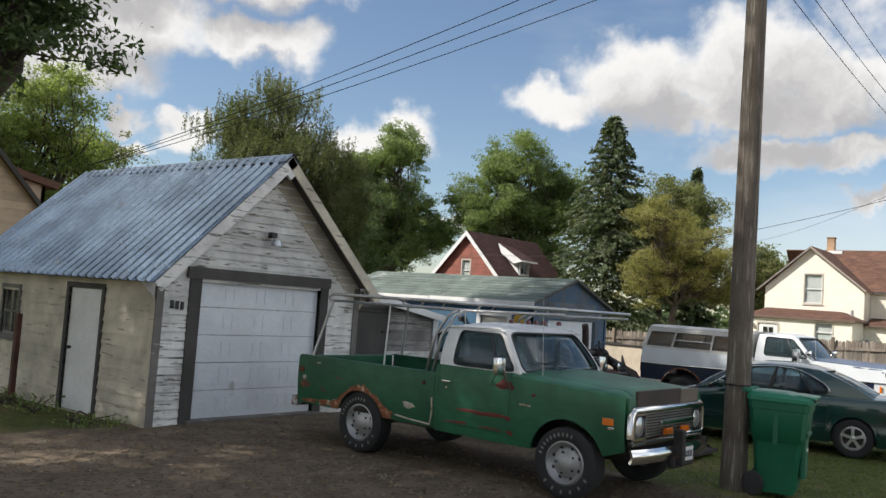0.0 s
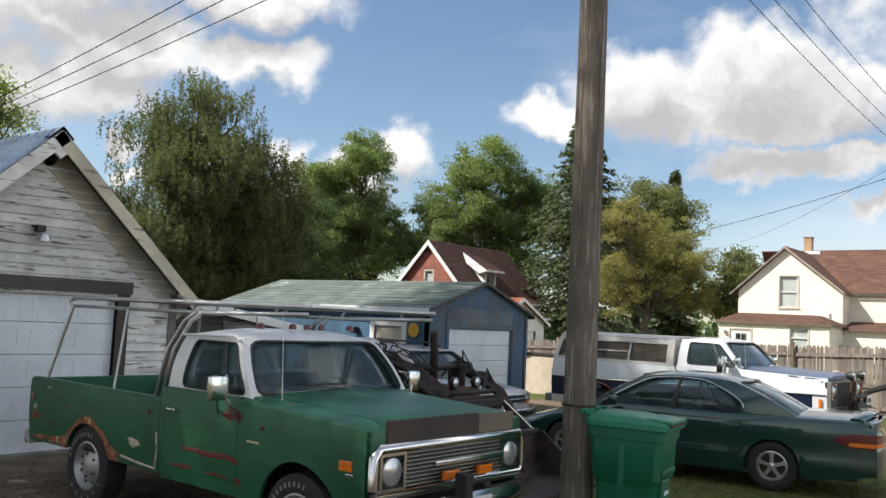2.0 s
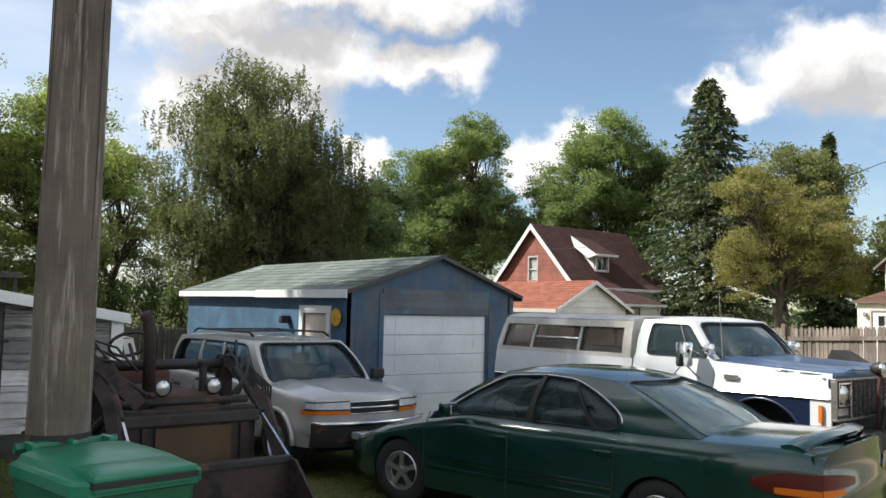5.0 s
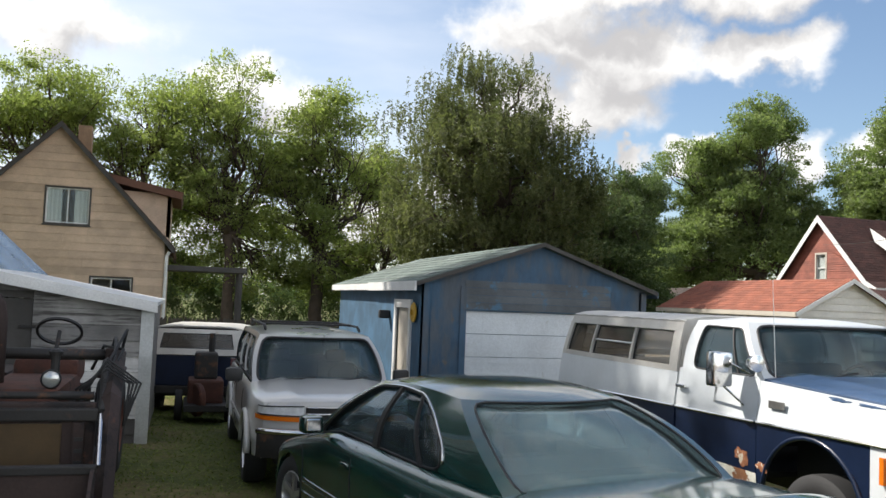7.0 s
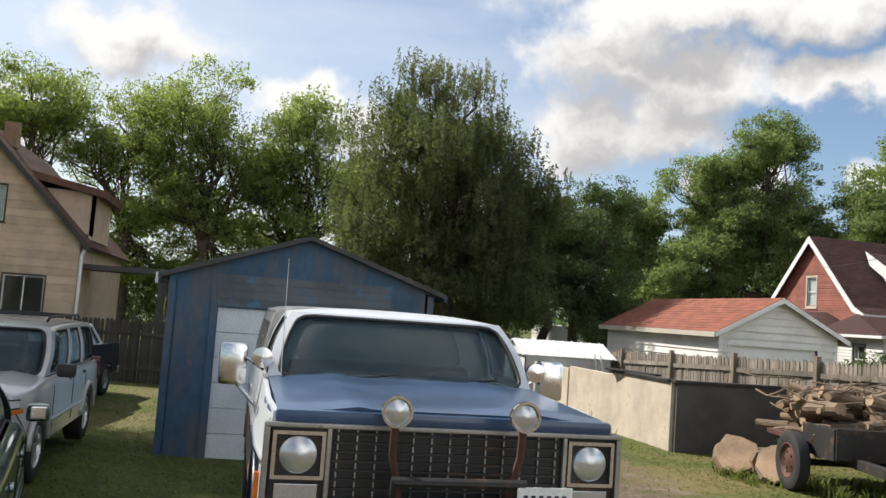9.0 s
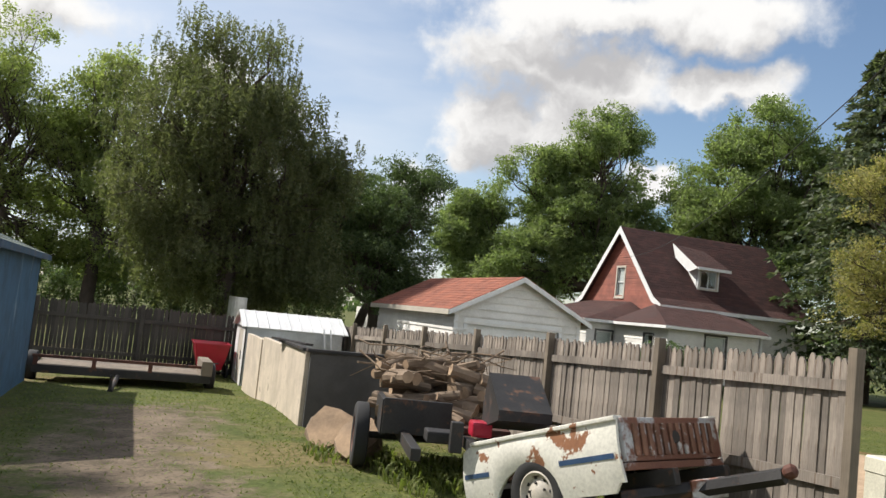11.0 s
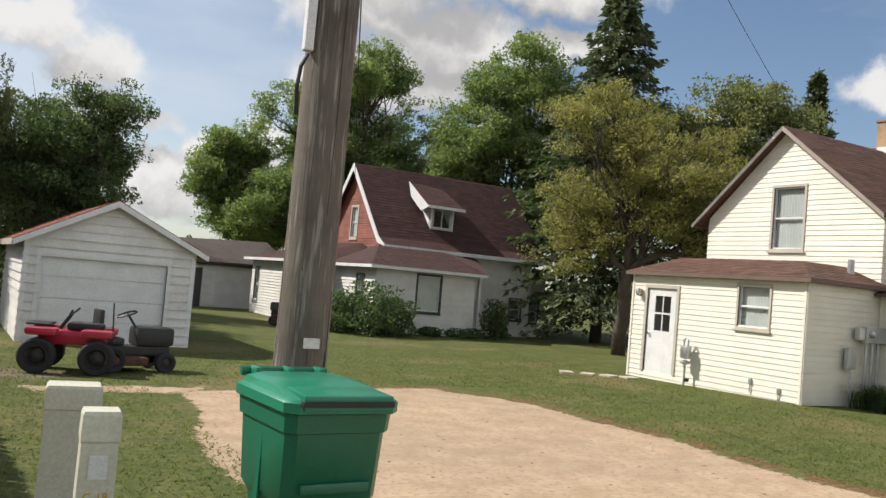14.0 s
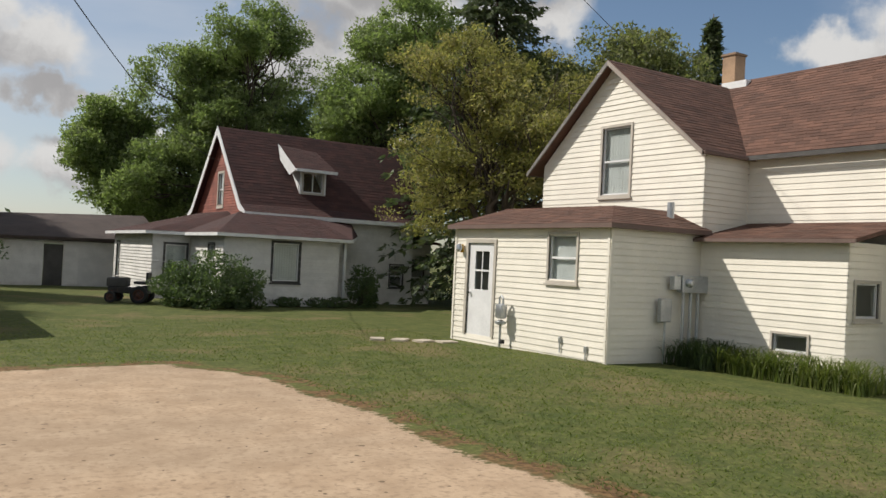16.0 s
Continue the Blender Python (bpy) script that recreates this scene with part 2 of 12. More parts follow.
GREY_WOOD = (0.20, 0.185, 0.165)
M_PEEL = surface("peeling_white_paint", (0.78, 0.77, 0.74), 0.7, fine=30, stretch=(1, 1, 8), wear=((0.17, 0.155, 0.135), 0.56, 0.62, 5.0, 0.9, (0.5, 0.5, 5)), each=0.12, bump=0.35)
M_CREAM_PEEL = surface("peeling_cream_paint", (0.62, 0.56, 0.44), 0.7, fine=30, stretch=(1, 1, 8), wear=((0.25, 0.22, 0.18), 0.6, 0.66, 4.0, 0.9, (0.5, 0.5, 4)), each=0.10, bump=0.3)
M_BARE = surface("bare_grey_boards", (0.22, 0.205, 0.19), 0.85, fine=18, stretch=(1, 1, 14), wear=((0.55, 0.53, 0.5), 0.62, 0.68, 6.0, 0.8, (0.4, 0.4, 4)), each=0.25, bump=0.5)
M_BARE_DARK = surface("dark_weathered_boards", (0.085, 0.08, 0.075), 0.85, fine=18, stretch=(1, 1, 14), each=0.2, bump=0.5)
M_SIDING = surface("cream_vinyl_siding", (0.80, 0.755, 0.65), 0.45, var=0.05, fine=60, bump=0.05, each=0.03, spread=0.05)
M_SIDING_W = surface("white_wood_siding", (0.72, 0.70, 0.66), 0.6, var=0.10, fine=40, bump=0.15, each=0.05, wear=((0.4, 0.38, 0.34), 0.68, 0.74, 5.0, 0.8, (0.4, 0.4, 4)))
M_TRIM = surface("grey_beige_trim", (0.52, 0.475, 0.405), 0.5, var=0.08, fine=50, bump=0.08)
M_BROWNTRIM = surface("dark_brown_roof_edge", (0.16, 0.105, 0.085), 0.6, var=0.12, fine=50, bump=0.08)
M_RAKE = surface("grey_brown_rake_paint", (0.34, 0.285, 0.24), 0.6, var=0.12, fine=50, bump=0.08)
M_WHITE = surface("white_paint", (0.76, 0.76, 0.75), 0.5, var=0.08, fine=50, bump=0.08)
M_DOOR_WHITE = surface("white_door_steel", (0.74, 0.78, 0.82), 0.45, var=0.08, fine=60, bump=0.05, wear=((0.5, 0.5, 0.47), 0.66, 0.74, 3.0, 0.6))
M_BLUE = surface("weathered_blue_paint", (0.055, 0.110, 0.182), 0.75, var=0.2, fine=22, stretch=(1, 1, 0.25), wear=((0.10, 0.12, 0.145), 0.48, 0.62, 2.2, 0.85, (1, 1, 0.35)), wear2=((0.14, 0.135, 0.13), 0.62, 0.68, 4.0, 0.9, (1, 1, 0.5)), each=0.1, bump=0.3)
M_BLUE_SIDE = surface("blue_paint", (0.046, 0.120, 0.205), 0.7, var=0.3, fine=22, stretch=(1, 1, 0.3), wear=((0.30, 0.38, 0.44), 0.60, 0.74, 1.9, 0.8, (1, 1, 0.3)), each=0.05, bump=0.25)
M_BLUE_GREY = surface("blue_grey_bare_boards", (0.13, 0.145, 0.16), 0.85, fine=18, stretch=(1, 1, 12), wear=((0.09, 0.18, 0.28), 0.55, 0.62, 2.5, 0.8), each=0.2, bump=0.4)
M_TAN = surface("tan_board_siding", (0.60, 0.45, 0.33), 0.7, var=0.15, fine=25, stretch=(0.4, 1, 6), each=0.16, wear=((0.36, 0.28, 0.20), 0.66, 0.72, 3.0, 0.85, (0.5, 1, 4)), bump=0.2)
M_REDWALL = surface("red_shingle_siding", (0.28, 0.090, 0.060), 0.75, fine=40, each=0.2, bump=0.3)
M_SHINGLE_BROWN = surface("brown_asphalt_shingles", (0.138, 0.070, 0.047), 0.9, var=0.2, fine=120, each=0.28, bump=0.6)
M_SHINGLE_DARK = surface("dark_red_asphalt_shingles", (0.068, 0.027, 0.022), 0.9, var=0.2, fine=120, each=0.28, bump=0.6)
M_SHINGLE_OLD = surface("old_grey_brown_shingles", (0.075, 0.055, 0.048), 0.9, var=0.25, fine=120, each=0.25, bump=0.6)
M_SHINGLE_RED = surface("orange_red_asphalt_shingles", (0.270, 0.090, 0.053), 0.9, var=0.2, fine=120, each=0.22, bump=0.6)
M_SHINGLE_GREEN = surface("grey_green_roll_roofing", (0.13, 0.165, 0.145), 0.9, var=0.3, fine=90, each=0.15, bump=0.5, wear=((0.3, 0.32, 0.31), 0.58, 0.7, 2.5, 0.9))
M_ROOFMETAL = surface("blue_grey_galvanised_roof", (0.42, 0.51, 0.60), 0.26, 0.8, var=0.3, scale=1.2, fine=25, bump=0.05, stretch=(1, 1, 1), wear=((0.5, 0.52, 0.52), 0.60, 0.75, 2.0, 0.5))
M_GALV = surface("galvanised_steel", (0.55, 0.57, 0.58), 0.42, 0.8, var=0.2, fine=40, bump=0.05)
M_RACK = surface("bare_aluminium_tube", (0.6, 0.6, 0.6), 0.38, 0.85, var=0.2, fine=40, bump=0.05)
M_CHROME = surface("dulled_chrome", (0.72, 0.72, 0.72), 0.14, 1.0, var=0.1, fine=60, bump=0.02, wear=((0.22, 0.14, 0.09), 0.68, 0.75, 9.0, 0.7))
M_ALLOY = surface("silver_alloy", (0.62, 0.62, 0.62), 0.3, 0.85, var=0.1, fine=60, bump=0.02)
M_LETTER = surface("dirty_raised_lettering", (0.20, 0.20, 0.19), 0.8, var=0.3, fine=60, bump=0.1)
M_RIM = surface("dull_grey_steel_rim", (0.40, 0.40, 0.40), 0.45, 0.6, var=0.25, fine=40, bump=0.05, wear=((0.13, 0.08, 0.05), 0.62, 0.72, 9.0, 0.8))
M_TYRE = surface("tyre_rubber", (0.022, 0.022, 0.023), 0.8, var=0.25, fine=60, bump=0.2)
M_BLACK = surface("black_plastic", (0.018, 0.018, 0.019), 0.55, var=0.2, fine=60, bump=0.1)
M_DARKMETAL = surface("dark_greasy_steel", (0.035, 0.033, 0.032), 0.6, 0.3, var=0.3, fine=40, bump=0.2, wear=((0.12, 0.06, 0.035), 0.55, 0.68, 6.0, 0.85))
M_RUST = surface("rusty_red_steel", (0.11, 0.042, 0.028), 0.75, 0.1, var=0.35, fine=35, bump=0.3, wear=((0.05, 0.035, 0.03), 0.5, 0.66, 5.0, 0.85), wear2=((0.26, 0.10, 0.05), 0.64, 0.72, 7.0, 0.9))
M_INTERIOR = surface("dark_car_cloth", (0.03, 0.03, 0.033), 0.9, var=0.2, fine=80, bump=0.2)
M_GREENPAINT = surface("brushed_green_truck_paint", (0.014, 0.105, 0.05), 0.4, var=0.25, scale=1.5, fine=20, stretch=(1, 0.25, 1), bump=0.12, wear=((0.16, 0.055, 0.04), 0.665, 0.69, 2.6, 0.8, (1, 1, 2.2)), wear2=((0.42, 0.43, 0.40), 0.715, 0.725, 4.5, 0.7))
M_CABWHITE = surface("white_cab_paint", (0.72, 0.73, 0.73), 0.4, var=0.1, fine=40, bump=0.05, wear=((0.25, 0.12, 0.07), 0.70, 0.74, 5.0, 0.8))
M_SEDAN = surface("dark_green_metallic_paint", (0.006, 0.046, 0.040), 0.22, 0.2, var=0.2, scale=1.0, fine=200, bump=0.0, coat=1.0, spread=0.1)
M_SUV = surface("pewter_metallic_paint", (0.47, 0.46, 0.44), 0.3, 0.2, var=0.1, scale=1.0, fine=200, bump=0.0, coat=0.8, spread=0.08)
M_T2WHITE = surface("chipped_white_truck_paint", (0.62, 0.65, 0.67), 0.36, var=0.06, fine=24, bump=0.0, wear=((0.22, 0.12, 0.08), 0.715, 0.735, 4.0, 0.85), coat=0.2, spread=0.03)
M_T2BLUE = surface("dark_blue_truck_paint", (0.007, 0.015, 0.042), 0.32, var=0.2, fine=30, bump=0.05, coat=0.3, wear=((0.13, 0.065, 0.045), 0.70, 0.72, 3.5, 0.85))
M_T2HOOD = surface("faded_blue_hood_paint", (0.04, 0.08, 0.16), 0.35, var=0.25, fine=30, bump=0.05, coat=0.3)
M_TOPPER = surface("cream_topper_aluminium", (0.58, 0.56, 0.52), 0.4, 0.2, var=0.15, fine=18, bump=0.03, spread=0.06, wear=((0.40, 0.31, 0.2), 0.66, 0.74, 3.0, 0.8))
M_BED = surface("rusted_white_truck_bed", (0.72, 0.70, 0.62), 0.5, var=0.1, fine=30, bump=0.1, wear=((0.26, 0.115, 0.055), 0.565, 0.585, 2.2, 0.9))
M_TAILGATE = surface("heavily_rusted_tailgate", (0.50, 0.51, 0.51), 0.6, 0.2, var=0.15, fine=30, bump=0.2, wear=((0.19, 0.085, 0.055), 0.40, 0.49, 2.4, 0.9))
M_BIN = surface("green_bin_plastic", (0.008, 0.135, 0.07), 0.42, var=0.12, fine=70, bump=0.08)
M_BINLID = surface("green_bin_lid_plastic", (0.012, 0.20, 0.11), 0.32, var=0.1, fine=70, bump=0.05)
M_CONCRETE = surface("weathered_concrete", (0.56, 0.48, 0.38), 0.9, var=0.2, fine=50, bump=0.4, wear=((0.24, 0.21, 0.17), 0.6, 0.7, 2.0, 0.95))
M_PLATE = surface("pale_green_utility_steel", (0.64, 0.62, 0.50), 0.5, var=0.1, fine=50, bump=0.05)
M_REDPLASTIC = surface("red_plastic", (0.46, 0.018, 0.045), 0.35, var=0.15, fine=50, bump=0.05, coat=0.3)
M_AMBER = surface("amber_lens", (0.75, 0.18, 0.01), 0.2, var=0.1, fine=80, bump=0.0, coat=0.5)
M_REDLENS = surface("red_lens", (0.10, 0.006, 0.006), 0.18, var=0.1, fine=80, bump=0.0, coat=0.8)
M_LENS = surface("clear_lamp_lens", (0.55, 0.57, 0.58), 0.12, 0.6, var=0.1, fine=120, bump=0.1, coat=1.0)
M_LAMPCLEAR = surface("clear_headlight_lens", (0.78, 0.80, 0.82), 0.12, 0.0, var=0.15, scale=14.0, fine=120, bump=0.1, coat=1.0)
M_YELLOW = surface("faded_yellow_plastic", (0.62, 0.36, 0.03), 0.5, var=0.15, fine=40, bump=0.1)
M_FENCE = surface("weathered_cedar_fence", (0.275, 0.235, 0.195), 0.85, var=0.35, fine=12, stretch=(6, 6, 0.35), each=0.42, bump=0.6, spread=0.3, wear=((0.115, 0.075, 0.05), 0.53, 0.66, 5.0, 0.9, (4, 4, 0.25)))
M_FENCEPOST = surface("weathered_fence_post", (0.21, 0.17, 0.125), 0.85, var=0.25, fine=12, stretch=(6, 6, 0.35), each=0.2, bump=0.5)
M_POLE = surface("weathered_utility_pole_wood", (0.15, 0.125, 0.10), 0.85, var=0.3, fine=14, stretch=(7, 7, 0.25), bump=0.8, wear=((0.30, 0.27, 0.23), 0.52, 0.64, 9.0, 0.9, (3, 3, 0.2)))
M_WOODDECK = surface("grey_trailer_planks", (0.22, 0.18, 0.14), 0.85, fine=20, stretch=(1, 8, 8), each=0.2, bump=0.4)
M_BARK = surface("tree_bark", (0.085, 0.065, 0.05), 0.9, var=0.3, fine=14, stretch=(3, 3, 0.6), bump=0.8)
M_LOG = surface("split_log_wood", (0.42, 0.29, 0.18), 0.85, var=0.3, fine=20, each=0.35, bump=0.5)
M_LOGBARK = surface("firewood_bark", (0.25, 0.18, 0.12), 0.9, var=0.3, fine=20, each=0.3, bump=0.7)
M_CURTAIN = surface("pale_curtain_cloth", (0.55, 0.56, 0.55), 0.9, var=0.15, fine=20, stretch=(8, 8, 0.3), bump=0.3)
M_WIRE = surface("black_cable", (0.015, 0.015, 0.015), 0.6, var=0.1, bump=0.0)
M_CHIMNEY = surface("tan_chimney_brick", (0.36, 0.24, 0.15), 0.9, var=0.25, fine=40, each=0.2, bump=0.4)
M_GLASS = glass_mat("window_glass")
M_CARGLASS = glass_mat("tinted_car_glass", (0.34, 0.46, 0.50), film=0.04)
# pale film lightens the rear window for sky reflection and dust together
M_HAZYGLASS = glass_mat("hazy_rear_glass", (0.42, 0.55, 0.56), 0.0, film=0.20)
M_DUSTY = glass_mat("dusty_topper_glass", (0.40, 0.37, 0.33), 0.05, film=0.12)
M_LEAF = leaf_mat("green_leaves", (0.155, 0.20, 0.09), (0.29, 0.335, 0.16), 0.55)
M_LEAF_DARK = leaf_mat("dark_green_leaves", (0.075, 0.108, 0.056), (0.145, 0.185, 0.088), 0.45)
M_LEAF_WILLOW = leaf_mat("olive_willow_leaves", (0.108, 0.120, 0.062), (0.185, 0.190, 0.100), 0.50)
M_LEAF_YELLOW = leaf_mat("yellowing_leaves", (0.2, 0.2, 0.085), (0.42, 0.35, 0.15), 0.5)
M_NEEDLE = leaf_mat("spruce_needles", (0.075, 0.1, 0.06), (0.15, 0.17, 0.09), 0.3)
M_LEAF_OLIVE = leaf_mat("olive_leaves", (0.14, 0.16, 0.085), (0.28, 0.27, 0.13), 0.5)
M_GRASS = leaf_mat("lawn_grass", (0.125, 0.165, 0.042), (0.20, 0.215, 0.070), 0.45)


def ground_mat():
    m, nt, lk, bs = nodes_of("yard_ground")
    at = nt.new("ShaderNodeAttribute")
    at.attribute_name = "zone"
    sp = nt.new("ShaderNodeSeparateColor")
    lk.new(at.outputs["Color"], sp.inputs[0])
    big, mid, small, tiny = (noise_tex(nt, lk, s, 6.0) for s in (0.35, 2.2, 14.0, 70.0))
    # lawn
    grass = blend(nt, lk, ramp2(nt, lk, mid, 0.35, 0.65), (0.092, 0.114, 0.030), (0.145, 0.154, 0.045))
    grass = blend(nt, lk, ramp2(nt, lk, big, 0.5, 0.66), grass, (0.21, 0.17, 0.075))
    grass = blend(nt, lk, ramp2(nt, lk, small, 0.4, 0.7), blend(nt, lk, 1.0, grass, (0.6, 0.62, 0.6), "MULTIPLY"), grass)
    # brown gravel with leaf litter
    dirt = blend(nt, lk, ramp2(nt, lk, mid, 0.3, 0.7), (0.105, 0.080, 0.057), (0.185, 0.145, 0.102))
    dirt = blend(nt, lk, ramp2(nt, lk, small, 0.52, 0.62), dirt, (0.075, 0.058, 0.04))
    dirt = blend(nt, lk, ramp2(nt, lk, tiny, 0.58, 0.68), dirt, (0.30, 0.25, 0.19))
    # pale sandy drive
    sand = blend(nt, lk, ramp2(nt, lk, mid, 0.3, 0.7), (0.345, 0.25, 0.165), (0.44, 0.33, 0.225))
    sand = blend(nt, lk, ramp2(nt, lk, big, 0.38, 0.62), sand, blend(nt, lk, 1.0, sand, (1.12, 1.1, 1.08), "MULTIPLY"))
    sand = blend(nt, lk, ramp2(nt, lk, small, 0.48, 0.68), sand, (0.31, 0.222, 0.145))
    grit = noise_tex(nt, lk, 9.0, 1.0)
    sand = blend(nt, lk, ramp2(nt, lk, grit, 0.70, 0.735), sand, (0.16, 0.115, 0.075))
    sand = blend(nt, lk, ramp2(nt, lk, tiny, 0.62, 0.72), sand, (0.62, 0.52, 0.40))

    def edge(channel, lo=0.36, hi=0.60):
        n = nt.new("ShaderNodeMath")
        n.operation = "ADD"
        lk.new(channel, n.inputs[0])
        s = nt.new("ShaderNodeMapRange")
        s.inputs["To Min"].default_value, s.inputs["To Max"].default_value = -0.75, 0.75
        lk.new(blend(nt, lk, 0.45, mid, small), s.inputs["Value"])
        lk.new(s.outputs[0], n.inputs[1])
        return ramp2(nt, lk, n.outputs[0], lo, hi)

    col = blend(nt, lk, edge(sp.outputs[0]), grass, dirt)
    litter = blend(nt, lk, ramp2(nt, lk, small, 0.4, 0.6), (0.10, 0.058, 0.028), (0.2, 0.12, 0.055))
    litter = blend(nt, lk, ramp2(nt, lk, mid, 0.46, 0.58), litter, col)
    rim = blend(nt, lk, edge(sp.outputs[2], 0.4, 0.7), col, litter)
    col = blend(nt, lk, edge(sp.outputs[1], 0.42, 0.54), rim, sand)
    lk.new(col, bs.inputs["Base Color"])
    bs.inputs["Roughness"].default_value = 0.95
    bs.inputs["Specular IOR Level"].default_value = 0.2
    b = nt.new("ShaderNodeBump")
    b.inputs["Strength"].default_value, b.inputs["Distance"].default_value = 0.4, 0.02
    lk.new(blend(nt, lk, 0.65, small, tiny), b.inputs["Height"])
    lk.new(b.outputs[0], bs.inputs["Normal"])
    return m


M_GROUND = ground_mat()
# ---- helpers for building ----
def wm(ob):
    """World matrix of a thing or part from its own chain."""
    m = ob.matrix_basis.copy()
    while ob.parent:
        ob = ob.parent
        m = ob.matrix_basis @ m
    return m


def thing(name, x=0.0, y=0.0, z=0.0, rz=0.0, label="", category="", group="", kind=""):
    ob = new(name)
    ob.empty_display_size = 0.2
    ob.matrix_basis = pose(x, y, z, 0, 0, rz)
    return tagged(ob, label, category, group, kind)


def part(name, bm, material, parent=None, label="", smooth=False, world=False):
    """Links a bmesh as one mesh object under a thing or part."""
    me = bpy.data.meshes.new(name)
    if world and parent:
        bm.transform(wm(parent).inverted())
    bm.normal_update()
    bm.to_mesh(me)
    bm.free()
    me.materials.append(material)
    if smooth:
        me.polygons.foreach_set("use_smooth", [True] * len(me.polygons))
        if smooth != "all":
            me.set_sharp_from_angle(angle=radians(38))
    ob = new(name, me)
    ob.parent = parent
    return tagged(ob, label) if label else ob


def bm_new():
    return bmesh.new()


def box(bm, x0, x1, y0, y1, z0, z1, bevel=0.0, m=None):
    """Adds a box, with chamfered edges if asked, to a bmesh."""
    made = bmesh.ops.create_cube(bm, size=1.0)
    vs = made["verts"]
    for v in vs:
        v.co = Vector(((x0 + x1) / 2 + v.co.x * (x1 - x0), (y0 + y1) / 2 + v.co.y * (y1 - y0), (z0 + z1) / 2 + v.co.z * (z1 - z0)))
    if bevel:
        es = list({e for v in vs for e in v.link_edges})
        got = bmesh.ops.bevel(bm, geom=es, offset=bevel, segments=2, affect="EDGES", profile=0.6)
        vs = list({v for f in got["faces"] for v in f.verts} | {v for v in vs if v.is_valid})
    if m is not None:
        bmesh.ops.transform(bm, matrix=m, verts=vs)
    return bm


def boxed(x0, x1, y0, y1, z0, z1, bevel=0.0, m=None):
    return box(bm_new(), x0, x1, y0, y1, z0, z1, bevel, m)


def tube(bm, pts, r, sides=8, r2=None, cap=True):
    """A round bar along points, tapering from r to r2."""
    pts = [Vector(p) for p in pts]
    r2 = r if r2 is None else r2
    rings, side = [], None
    for i, p in enumerate(pts):
        d = (pts[min(i + 1, len(pts) - 1)] - pts[max(i - 1, 0)]).normalized()
        if side is None:
            side = d.cross(Vector((0, 0, 1)) if abs(d.z) < 0.9 else Vector((1, 0, 0))).normalized()
        side = (side - d * side.dot(d)).normalized()
        up = d.cross(side)
        rr = r + (r2 - r) * i / max(1, len(pts) - 1)
        rings.append([bm.verts.new(p + (side * math.cos(a) + up * math.sin(a)) * rr) for a in (2 * math.pi * k / sides for k in range(sides))])
    for a, b in zip(rings, rings[1:]):
        for k in range(sides):
            bm.faces.new((a[k], a[(k + 1) % sides], b[(k + 1) % sides], b[k]))
    if cap and len(rings) > 1:
        bm.faces.new(rings[0][::-1])
        bm.faces.new(rings[-1])
    return bm


def lathe(bm, profile, sides=24, m=None):
    """Turns (radius, along) pairs round the local x axis."""
    rings = []
    for r, a in profile:
        rings.append([bm.verts.new((a, math.cos(t) * max(r, 1e-4), math.sin(t) * max(r, 1e-4))) for t in (2 * math.pi * k / sides for k in range(sides))])
    for a, b in zip(rings, rings[1:]):
        for k in range(sides):
            bm.faces.new((a[k], b[k], b[(k + 1) % sides], a[(k + 1) % sides]))
    big = max(r for r, _ in profile)
    first, last = profile[0][0] > 0.55 * big, profile[-1][0] > 0.55 * big
    if first and last and len(rings) > 2:
        for k in range(sides):
            bm.faces.new((rings[-1][k], rings[0][k], rings[0][(k + 1) % sides], rings[-1][(k + 1) % sides]))
    if not first:
        bm.faces.new(rings[0])
    if not last:
        bm.faces.new(rings[-1][::-1])
    if m is not None:
        bmesh.ops.transform(bm, matrix=m, verts=[v for ring in rings for v in ring])
    return bm


def prism(bm, outline, depth, to):
    """A flat outline in 2D, given thickness; to(u, v, w) places each point."""
    a = [bm.verts.new(to(u, v, 0)) for u, v in outline]
    b = [bm.verts.new(to(u, v, depth)) for u, v in outline]
    bm.faces.new(a[::-1])
    bm.faces.new(b)
    n = len(a)
    for i in range(n):
        bm.faces.new((a[i], a[(i + 1) % n], b[(i + 1) % n], b[i]))
    bmesh.ops.recalc_face_normals(bm, faces=bm.faces)
    return bm


